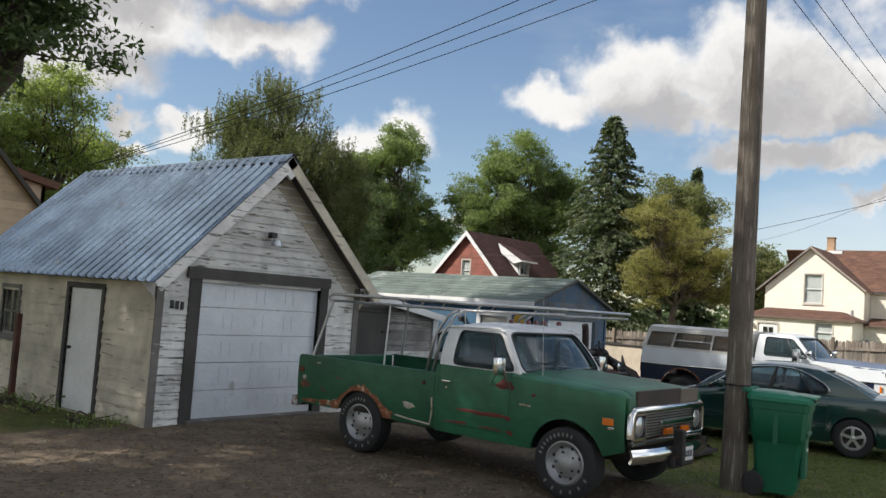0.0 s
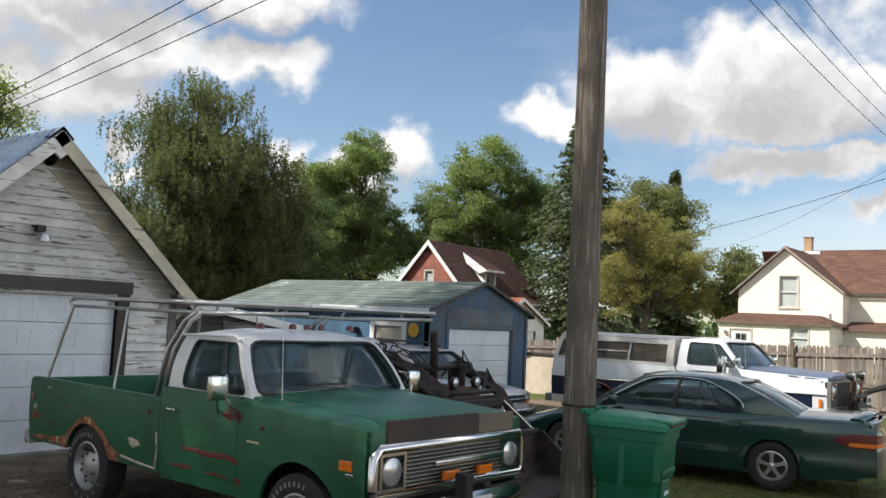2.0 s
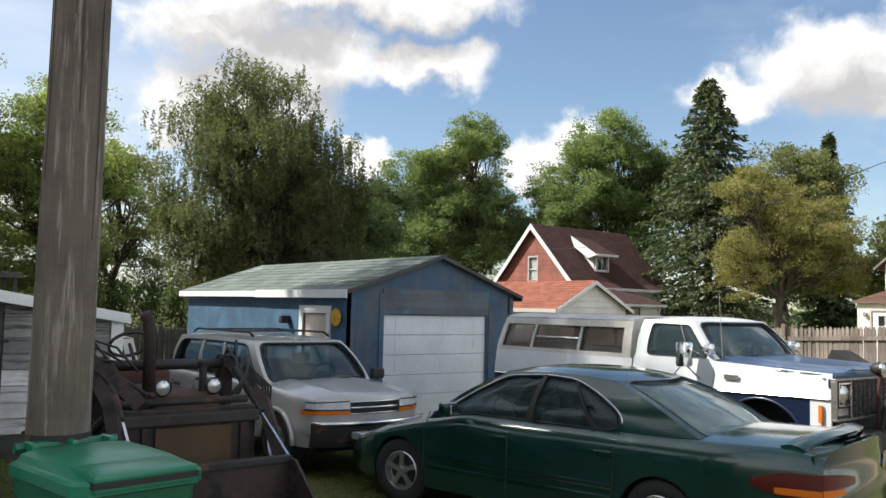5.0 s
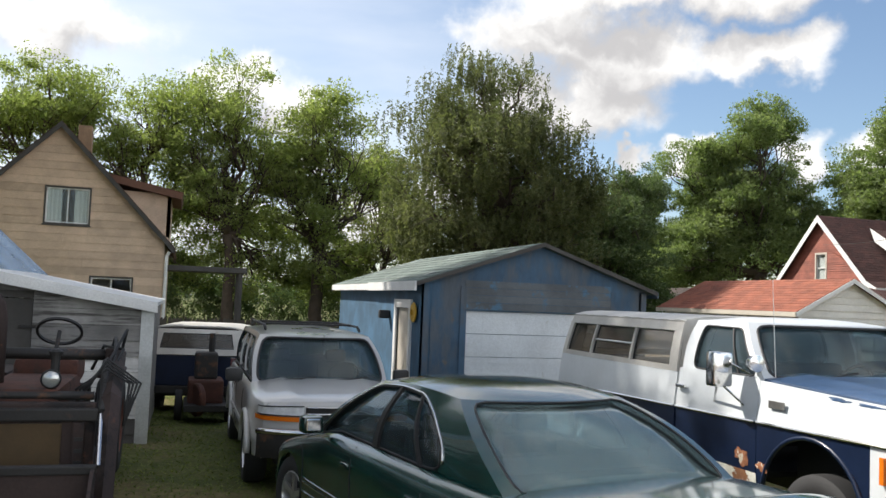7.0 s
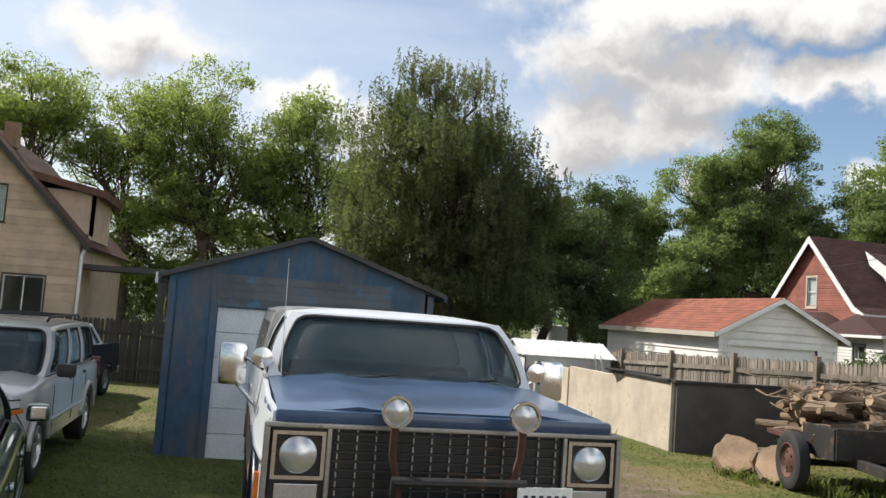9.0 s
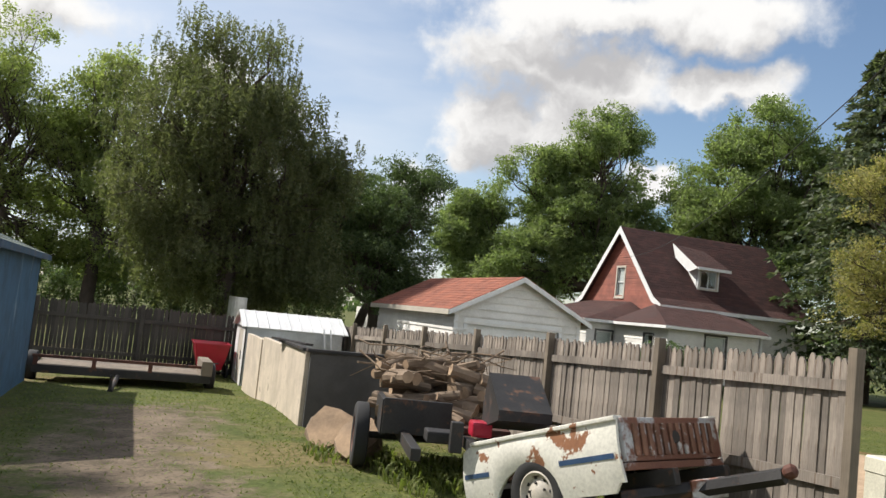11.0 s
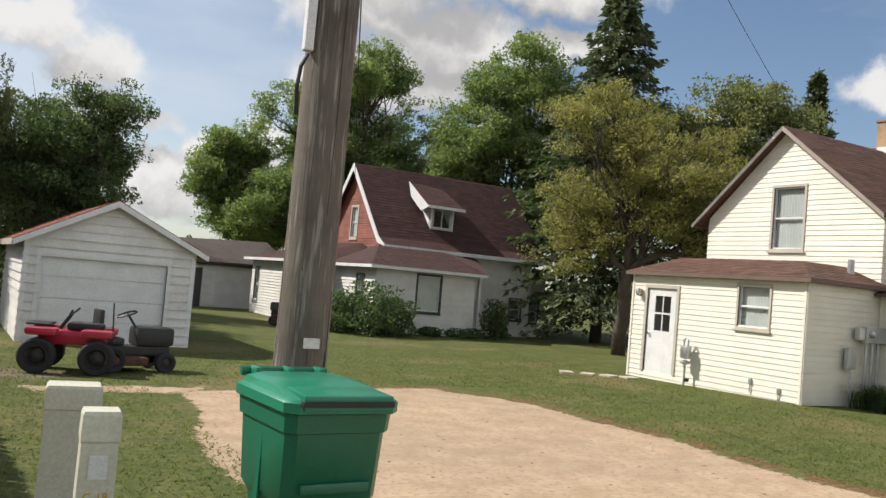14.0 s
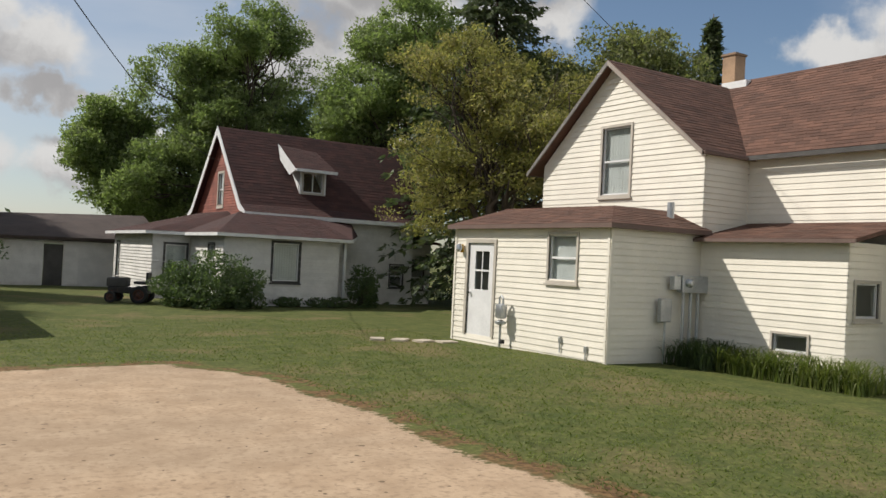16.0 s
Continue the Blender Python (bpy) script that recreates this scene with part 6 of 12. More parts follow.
# ---- bins and cabinets by the alley ----
def wheelie_bin(x, y, rz, label):
    b = thing("wheelie_bin", x, y, ground_z(x, y), rz, label=label, category="bin", group="green bins beside the poles")
    b.scale = (0.92, 0.95, 1.16)
    # body: tapered, front towards local -y
    bm = bm_new()
    ring = []
    for z, hw, y0, y1 in ((0.05, 0.195, -0.22, 0.20), (0.12, 0.205, -0.25, 0.24), (0.56, 0.232, -0.305, 0.275), (0.575, 0.238, -0.31, 0.28), (0.62, 0.272, -0.345, 0.295), (0.90, 0.286, -0.368, 0.32), (0.905, 0.300, -0.385, 0.335), (1.0, 0.308, -0.395, 0.345), (1.0, 0.27, -0.36, 0.31)):
        c = 0.05
        pts = [(-hw + c, y0), (hw - c, y0), (hw, y0 + c), (hw, y1 - c), (hw - c, y1), (-hw + c, y1), (-hw, y1 - c), (-hw, y0 + c)]
        ring.append([bm.verts.new((px, py, z)) for px, py in pts])
    for a, c in zip(ring, ring[1:]):
        for k in range(8):
            bm.faces.new((a[k], a[(k + 1) % 8], c[(k + 1) % 8], c[k]))
    bm.faces.new(ring[0][::-1])
    bm.faces.new(ring[-1])
    body = part("body", bm, M_BIN, b, smooth=True)
    part("lift_pocket", boxed(-0.12, 0.12, -0.345, -0.28, 0.22, 0.62, 0.02), M_BIN, body)
    part("front_shoulder", boxed(-0.20, 0.20, -0.372, -0.34, 0.655, 0.70, 0.014), M_BIN, body, smooth=True)
    for i in range(6):
        part("number_bar", boxed(-0.065 + i * 0.022, -0.049 + i * 0.022, -0.349, -0.344, 0.50, 0.53), M_WHITE, body)
    for sx in (-1, 1):
        part("rib", boxed(sx * 0.272 - 0.012, sx * 0.272 + 0.012, -0.03, 0.03, 0.55, 0.90, 0.006), M_BIN, body)
    # lid: domed with a stepped rim
    bm = bm_new()
    ring = []
    for z, hw, y0, y1 in ((0.985, 0.322, -0.42, 0.355), (0.99, 0.328, -0.43, 0.36), (1.03, 0.328, -0.43, 0.36), (1.04, 0.318, -0.42, 0.35), (1.046, 0.300, -0.40, 0.34), (1.070, 0.285, -0.20, 0.33), (1.085, 0.24, -0.12, 0.29)):
        c = 0.06
        pts = [(-hw + c, y0), (hw - c, y0), (hw, y0 + c), (hw, y1 - c), (hw - c, y1), (-hw + c, y1), (-hw, y1 - c), (-hw, y0 + c)]
        ring.append([bm.verts.new((px, py, z)) for px, py in pts])
    for a, c in zip(ring, ring[1:]):
        for k in range(8):
            bm.faces.new((a[k], a[(k + 1) % 8], c[(k + 1) % 8], c[k]))
    bm.faces.new(ring[-1])
    bm.faces.new(ring[0][::-1])
    lid = part("lid", bm, M_BINLID, b, smooth=True)
    part("lid_grip", boxed(-0.25, 0.25, -0.445, -0.41, 1.0, 1.03, 0.008), M_BINLID, lid)
    part("lid_panel", boxed(-0.255, 0.255, -0.405, -0.16, 1.050, 1.084, 0.012, pose(0, 0, 0, 2.5, 0, 0)), M_BINLID, lid, smooth=True)
    part("lid_slot", boxed(-0.26, 0.26, -0.412, -0.17, 1.038, 1.060, 0.002, pose(0, 0, 0, 2.5, 0, 0)), M_BLACK, lid)
    for sx in (-0.2, 0.0, 0.2):
        part("hinge", boxed(sx - 0.018, sx + 0.018, 0.30, 0.42, 1.05, 1.10, 0.010), M_BINLID, lid)
    part("handle", tube(bm_new(), [(-0.27, 0.40, 1.075), (0.27, 0.40, 1.075)], 0.022), M_BIN, b)
    part("axle", tube(bm_new(), [(-0.27, 0.24, 0.12), (0.27, 0.24, 0.12)], 0.014), M_DARKMETAL, b)
    for sx in (-0.30, 0.255):
        part("wheel", lathe(bm_new(), [(0.05, 0), (0.12, 0.005), (0.13, 0.02), (0.12, 0.04), (0.05, 0.045)], 20, pose(sx, 0.24, 0.13)), M_BLACK, b, smooth=True)
    return b


wheelie_bin(10.73, 3.24, 8, "green plastic wheelie bin standing by a utility pole")
wheelie_bin(30.17, 3.25, 3, "green plastic wheelie bin by the pole with the conduit")


def utility_box(x, y, w, d, h, rz, label, bars):
    u = thing("utility_box", x, y, ground_z(x, y), rz, label=label, category="utility box", group="utility boxes beside the drive")
    bm = bm_new()
    ring = []
    for z, k in ((0.0, 1.04), (h - 0.16, 1.0), (h - 0.15, 1.06), (h - 0.02, 1.04), (h, 0.96)):
        ring.append([bm.verts.new((sx * w / 2 * k, sy * d / 2 * k, z)) for sx, sy in ((-1, -1), (1, -1), (1, 1), (-1, 1))])
    for a, c in zip(ring, ring[1:]):
        for k in range(4):
            bm.faces.new((a[k], a[(k + 1) % 4], c[(k + 1) % 4], c[k]))
    bm.faces.new(ring[-1])
    body = part("cabinet", bm, M_PLATE, u)
    part("seam", boxed(-w / 2 - 0.004, w / 2 + 0.004, -d / 2 - 0.006, -d / 2 - 0.001, h * 0.22, h * 0.23), M_GALV, body)
    if bars:
        part("label_plate", boxed(-0.045, 0.045, -d / 2 - 0.009, -d / 2 - 0.004, h - 0.34, h - 0.22), M_WHITE, body)
        me = bpy.data.curves.new("code_text", "FONT")
        me.body, me.size, me.extrude, me.align_x = "C-18", 0.06, 0.001, "CENTER"
        t = new("code_text", me)
        t.parent = body
        t.matrix_basis = pose(0, -d / 2 - 0.006, h * 0.55, 90, 0, 0)
        me.materials.append(M_YELLOW)
    part("pad", boxed(-w * 0.9, w * 0.9, -d * 0.9, d * 0.9, -0.05, 0.02, 0.01), M_CONCRETE, u)


utility_box(29.30, 5.25, 0.33, 0.26, 0.93, -6, "pale green-white metal utility cabinet in the grass", False)
utility_box(29.26, 3.84, 0.18, 0.17, 1.00, -4, "narrow pale green utility pedestal with a small plate", True)


# ---- back of the yard ----
def metal_shed():
    s = thing("garden_shed", 26.3, 20.1, -0.3, label="pale metal garden shed with a low ribbed roof", category="shed")
    x0, x1, y0, y1, b, e, p = 24.95, 27.3, 19.25, 20.95, -0.35, 1.10, 1.42
    ym = (y0 + y1) / 2
    west = Plane(x0, y1, 0, -1)
    # ends white, long walls grey: sun and shade put into the materials
    wall(s, "end_wall", west, [(0, b), (y1 - y0, b), (y1 - y0, e), ((y1 - y0) / 2, p), (0, e)], [(0.55, 1.35, b + 0.05, 1.0)], M_WHITE, 0.03, label="pale metal end wall, lighter for its sunlit face")
    d = part("sliding_door", box_on(bm_new(), west, 0.52, 1.38, b + 0.05, 1.0, -0.04, -0.012), M_TRIM, s, world=True)
    part("handle", box_on(bm_new(), west, 1.26, 1.29, 0.3, 0.5, -0.012, 0.012), M_DARKMETAL, d, world=True)
    part("gable_trim", box_on(bm_new(), west, 0.02, y1 - y0 - 0.02, 1.03, 1.09, 0.002, 0.014), M_BARE_DARK, s, world=True)
    south = Plane(x0, y0, 1, 0)
    wall(s, "side_wall", south, [(0, b), (x1 - x0, b), (x1 - x0, e), (0, e)], [], M_GALV, 0.03, label="metal side wall, greyed for its shaded face")
    for k in range(9):
        u = 0.14 + k * 0.26
        part("rib", box_on(bm_new(), south, u, u + 0.03, b, e, 0.0, 0.012), M_GALV, s, world=True)
    wall(s, "side_wall", Plane(x1, y1, -1, 0), [(0, b), (x1 - x0, b), (x1 - x0, e), (0, e)], [], M_GALV, 0.03)
    wall(s, "end_wall", Plane(x1, y0, 0, 1), [(0, b), (y1 - y0, b), (y1 - y0, e), ((y1 - y0) / 2, p), (0, e)], [], M_WHITE, 0.03)
    for sy, ye in ((-1, y0 - 0.08), (1, y1 + 0.08)):
        r = slab(s, "roof", [(x0 - 0.1, ye, e + 0.0), (x1 + 0.1, ye, e + 0.0), (x1 + 0.1, ym, p + 0.05), (x0 - 0.1, ym, p + 0.05)], 0.025, M_WHITE, "white metal roof panel")
        for k in range(10):
            x = x0 + k * 0.26
            bm = bm_new()
            tube(bm, [(x, ye, e + 0.01), (x, ym, p + 0.06)], 0.012, 5)
            part("roof_rib", bm, M_WHITE, r, world=True)


metal_shed()


def panel_bunker():
    c = thing("concrete_bunker", 26.2, 15.0, -0.1, label="open storage bay walled with stained concrete panels", category="storage bay")
    rnd = random.Random(4)
    x = 24.95
    for k, (y0, y1) in enumerate(((11.75, 13.95), (13.98, 16.2), (16.23, 18.4))):
        g = ground_z(x, (y0 + y1) / 2)
        part("panel", boxed(x - 0.05 + 0.02 * (k % 2), x + 0.05 + 0.02 * (k % 2), y0, y1, g - 0.1, 1.08 - 0.05 * k, 0.01), M_CONCRETE, c, "pale stained concrete panel", world=True)
    part("front_panel", boxed(24.96, 27.4, 11.66, 11.74, -0.1, 1.08, 0.01), M_BARE_DARK, c, "dark board front panel", world=True)
    part("top_rail", boxed(24.9, 27.42, 11.62, 11.78, 1.08, 1.13, 0.008), M_DARKMETAL, c, world=True)
    part("top_rail", boxed(24.86, 25.0, 11.8, 14.1, 1.08, 1.13, 0.008, None), M_DARKMETAL, c, world=True)
    b = thing("loose_board", 24.95, 13.3, 1.12, 14, label="loose dark board lying over the panel edge", category="board")
    part("plank", boxed(-0.07, 0.07, -0.7, 0.7, 0.0, 0.035, 0.004), M_DARKMETAL, b)
    for k in range(2):
        l = thing("pipe", 26.9 + 0.16 * k, 18.9, ground_z(26.9, 18.9), label="thin white pipe leaning on the shed", category="pipe")
        part("tube", tube(bm_new(), [(0, -0.1, 0.0), (-0.12, 0.27, 1.45)], 0.02), M_WHITE, l)


panel_bunker()


def tyre_wheel(name, parent, m, r, w, rim_mat, style="steel", tyre=None, letters=False):
    """A wheel: tyre with tread, rim and hub, its axle along local x, outer face towards -x."""
    wob = part(name, lathe(bm_new(), [(r * 0.60, -w * 0.42), (r * 0.72, -w * 0.50), (r * 0.90, -w * 0.49), (r * 0.985, -w * 0.40), (r, -w * 0.25), (r, w * 0.25), (r * 0.985, w * 0.40), (r * 0.9, w * 0.49), (r * 0.60, w * 0.42)], 40, m), tyre or M_TYRE, parent, smooth=True)
    rr = r * 0.60
    if style == "steel":
        prof = [(rr * 1.03, -w * 0.43), (rr * 0.96, -w * 0.46), (rr * 0.90, -w * 0.36), (rr * 0.72, -w * 0.22), (rr * 0.62, -w * 0.30), (rr * 0.45, -w * 0.33), (rr * 0.34, -w * 0.40), (rr * 0.18, -w * 0.44), (rr * 0.0, -w * 0.44)]
        rim = part("rim", lathe(bm_new(), prof, 32, m), rim_mat, wob, smooth=True)
        for k in range(5):
            a = 2 * math.pi * k / 5
            part("lug_nut", tube(bm_new(), [m @ Vector((-w * 0.33, math.cos(a) * rr * 0.5, math.sin(a) * rr * 0.5)), m @ Vector((-w * 0.40, math.cos(a) * rr * 0.5, math.sin(a) * rr * 0.5))], 0.013, 6), M_DARKMETAL, rim)
        for k in range(8):
            a = 2 * math.pi * (k + 0.5) / 8
            part("slot", tube(bm_new(), [m @ Vector((-w * 0.275, math.cos(a) * rr * 0.75, math.sin(a) * rr * 0.75)), m @ Vector((-w * 0.18, math.cos(a) * rr * 0.77, math.sin(a) * rr * 0.77))], rr * 0.09, 10), M_BLACK, rim)
    else:
        rim = part("rim", lathe(bm_new(), [(rr * 1.03, -w * 0.43), (rr * 0.97, -w * 0.46), (rr * 0.93, -w * 0.38), (rr * 0.90, -w * 0.10), (rr * 0.3, -w * 0.08), (0.0, -w * 0.08)], 32, m), rim_mat, wob, smooth=True)
        part("hub", lathe(bm_new(), [(rr * 0.26, -w * 0.10), (rr * 0.25, -w * 0.38), (rr * 0.16, -w * 0.42), (0.0, -w * 0.42)], 20, m), rim_mat, rim, smooth=True)
        part("brake_disc", lathe(bm_new(), [(0.0, -w * 0.13), (rr * 0.84, -w * 0.13), (rr * 0.84, -w * 0.09)], 28, m), M_DARKMETAL, rim)
        for k in range(5):
            a = 2 * math.pi * k / 5 + 0.3
            bm = bm_new()
            ca, sa = math.cos(a), math.sin(a)
            pts = []
            for rad, half in ((rr * 0.18, rr * 0.13), (rr * 0.6, rr * 0.11), (rr * 0.93, rr * 0.17)):
                for sgn in (-1, 1):
                    for depth in (-w * 0.40, -w * 0.28):
                        pts.append(bm.verts.new(m @ Vector((depth if rad < rr * 0.9 else depth * 0.98, ca * rad - sa * half * sgn, sa * rad + ca * half * sgn))))
            for i in (0, 4):
                a0, a1, a2, a3, b0, b1, b2, b3 = pts[i:i + 8]
                for f in ((a0, a2, b2, b0), (a1, b1, b3, a3), (a0, b0, b1, a1), (a2, a3, b3, b2)):
                    bm.faces.new(f)
            bmesh.ops.recalc_face_normals(bm, faces=bm.faces)
            part("spoke", bm, rim_mat, rim)
    if letters:
        for k in range(16):
            a = math.pi * (0.08 + 0.84 * k / 15) if k < 10 else math.pi * (1.15 + 0.6 * (k - 10) / 5)
            bm = bm_new()
            mm = m @ Matrix.Rotation(a, 4, "X")
            box(bm, -w * 0.513, -w * 0.49, r * 0.74, r * 0.84, -r * 0.028, r * 0.028, 0, mm)
            part("lettering_bar", bm, M_LETTER, wob)
    return wob


def flat_trailer():
    t = thing("flatbed_trailer", 22.4, 18.2, -0.36, label="low steel flatbed trailer with plank deck", category="trailer")
    part("deck", boxed(20.75, 24.05, 17.4, 19.6, 0.0, 0.05, 0.008), M_WOODDECK, t, "grey plank deck", world=True)
    for k in range(9):
        part("plank", boxed(20.78, 24.02, 17.42 + k * 0.24, 17.64 + k * 0.24, 0.05, 0.075), M_WOODDECK, t, world=True)
    part("frame", boxed(20.7, 24.1, 17.36, 17.42, -0.10, 0.06, 0.008), M_DARKMETAL, t, world=True)
    part("top_rail", boxed(20.7, 24.0, 17.34, 17.40, 0.20, 0.26, 0.006), M_RUST, t, world=True)
    for k in range(4):
        part("stake", boxed(20.72 + 1.07 * k, 20.80 + 1.07 * k, 17.35, 17.41, 0.05, 0.22), M_RUST, t, world=True)
    part("headboard", boxed(23.9, 24.12, 17.3, 18.6, 0.06, 0.36, 0.01), M_WOODDECK, t, world=True)
    part("tongue", tube(bm_new(), [(22.3, 17.4, -0.08), (22.2, 15.9, -0.20)], 0.05), M_DARKMETAL, t, world=True)
    part("jack_stand", tube(bm_new(), [(22.2, 15.95, 0.1), (22.2, 15.95, -0.33)], 0.03), M_DARKMETAL, t, world=True)
    for x in (20.62, 24.18):
        tyre_wheel("wheel", t, wm(t).inverted() @ pose(x, 18.4, -0.06, 0, 0, 0 if x < 22 else 180), 0.31, 0.2, M_DARKMETAL)


flat_trailer()


def red_cart():
    c = thing("red_cart", 24.36, 20.9, -0.38, label="red plastic dump cart beside the shed", category="cart")
    bm = bm_new()
    ring = []
    for z, w, d in ((0.30, 0.28, 0.36), (0.62, 0.36, 0.46), (0.94, 0.42, 0.55), (0.95, 0.45, 0.58), (0.92, 0.45, 0.58)):
        ring.append([bm.verts.new((sx * w, sy * d, z)) for sx, sy in ((-1, -1), (1, -1), (1, 1), (-1, 1))])
    for a, b in zip(ring, ring[1:]):
        for k in range(4):
            bm.faces.new((a[k], a[(k + 1) % 4], b[(k + 1) % 4], b[k]))
    bm.faces.new(ring[0][::-1])
    part("tub", bm, M_REDPLASTIC, c)
    part("axle", tube(bm_new(), [(-0.42, 0.1, 0.2), (0.42, 0.1, 0.2)], 0.02), M_DARKMETAL, c)
    for sx in (-0.45, 0.45):
        tyre_wheel("wheel", c, pose(sx, 0.1, 0.2, 0, 0, 0 if sx < 0 else 180), 0.2, 0.09, M_DARKMETAL)
    part("handle", tube(bm_new(), [(0, -0.3, 0.3), (0, -0.9, 0.5), (-0.15, -0.9, 0.5), (0.15, -0.9, 0.5)], 0.018), M_DARKMETAL, c)


red_cart()


# ---- wood wagon with cut logs ----
def log_mesh(r, l, seed):
    rnd = random.Random(seed)
    bm = bm_new()
    rings = []
    for i in range(5):
        z = l * (i / 4 - 0.5)
        rings.append([bm.verts.new((z, math.cos(a) * r * rnd.uniform(0.86, 1.1), math.sin(a) * r * rnd.uniform(0.86, 1.1))) for a in (2 * math.pi * k / 9 for k in range(9))])
    for a, b in zip(rings, rings[1:]):
        for k in range(9):
            bm.faces.new((a[k], b[k], b[(k + 1) % 9], a[(k + 1) % 9]))
    f1, f2 = bm.faces.new(rings[0]), bm.faces.new(rings[-1][::-1])
    f1.material_index = f2.material_index = 1
    me = bpy.data.meshes.new("log")
    bm.normal_update()
    bm.to_mesh(me)
    bm.free()
    me.materials.append(M_LOGBARK)
    me.materials.append(M_LOG)
    return me


def wood_wagon():
    w = thing("farm_wagon", 25.9, 8.3, 0.0, label="rusty two-wheeled farm wagon loaded with firewood", category="wagon")
    rot = pose(25.8, 8.6, 0.0, 0, 0, -12)
    inv = wm(w).inverted() @ rot
    part("bed", boxed(-0.55, 0.85, -0.7, 1.4, 0.55, 0.62, 0.01, inv), M_RUST, w)
    part("side_board", boxed(-0.62, -0.56, -0.75, 0.1, 0.48, 0.86, 0.008, inv), M_DARKMETAL, w)
    part("front_board", boxed(-0.6, 0.15, -0.78, -0.72, 0.50, 0.88, 0.008, inv), M_DARKMETAL, w)
    for sx in (-0.35, 0.35):
        part("frame_beam", boxed(sx - 0.05, sx + 0.05, -1.9, 1.4, 0.42, 0.54, 0.01, inv), M_DARKMETAL, w)
    part("axle", tube(bm_new(), [inv @ Vector((-0.75, 0, 0.36)), inv @ Vector((0.8, 0, 0.36))], 0.04), M_DARKMETAL, w)
    for sx, rz in ((-0.78, 0), (0.85, 180)):
        tyre_wheel("wheel", w, inv @ pose(sx, 0, 0.36, 0, 0, rz), 0.37, 0.17, M_RUST)
    part("engine_block", boxed(0.30, 0.52, -1.25, -1.0, 0.60, 0.76, 0.03, inv), M_REDPLASTIC, w, "small red engine")
    part("battery_box", boxed(-0.2, 0.12, -1.5, -1.2, 0.54, 0.66, 0.02, inv), M_DARKMETAL, w)
    part("upright", boxed(0.0, 0.12, -1.75, -1.63, 0.5, 0.80, 0.01, inv), M_DARKMETAL, w)
    hood = bm_new()
    prism(hood, [(-0.5, 0.0), (0.45, -0.18), (0.5, 0.1), (0.28, 0.42), (-0.5, 0.1)], 0.55, lambda u, v, q: inv @ Vector((0.45 + q, -1.35 + u * 0.8, 0.86 + v)))
    part("spout", hood, M_DARKMETAL, w, "dark folded steel hood")
    rnd = random.Random(12)
    meshes = [log_mesh(rnd.uniform(0.05, 0.1), rnd.uniform(0.4, 0.62), k) for k in range(10)]
    k = 0
    for layer in range(8):
        for i in range(24 - layer * 2):
            ob = new("log", meshes[rnd.randrange(10)])
            x = -0.45 + rnd.uniform(0, 1.25)
            y = -0.45 + layer * 0.08 + rnd.uniform(0, 2.1 - layer * 0.2)
            ob.matrix_basis = rot @ pose(x, y, 0.62 + layer * 0.085 + rnd.uniform(-0.02, 0.03), rnd.uniform(0, 360), rnd.uniform(-18, 18), rnd.uniform(-70, 70))
            tagged(ob, "split firewood log on the wagon", "log", "firewood logs")
            k += 1
    for i in range(34):
        b = thing("dead_branch", 0, 0, 0, label="thin dead branch on the firewood", category="branch", group="dead branches")
        b.matrix_basis = rot @ pose(rnd.uniform(-0.5, 0.8), rnd.uniform(-0.2, 1.5), rnd.uniform(0.98, 1.38), 0, rnd.uniform(-20, 20), rnd.uniform(0, 360))
        ln = rnd.uniform(0.5, 1.3)
        part("stick", tube(bm_new(), [(ln * (q / 5 - 0.5), 0.06 * math.sin(q * 1.7 + i), 0.08 * math.sin(q + i * 2)) for q in range(6)], 0.014, 5, 0.005), M_LOGBARK, b)
    # large cut rounds on the grass
    for x, y, r, l, rx, rz in ((24.95, 9.9, 0.31, 0.16, 25, 60), (25.15, 9.2, 0.30, 0.14, 62, 40), (25.25, 9.75, 0.22, 0.45, 10, 75), (25.4, 10.1, 0.2, 0.4, 20, 110), (25.3, 9.55, 0.18, 0.4, 30, 20)):
        ob = new("cut_round", log_mesh(r, l, int(x * 100)))
        ob.matrix_basis = pose(x, y, ground_z(x, y) + r * 0.8, rx, 40 if l < 0.2 else 5, rz)
        tagged(ob, "large pale sawn log round in the grass", "log", "large cut rounds")


wood_wagon()


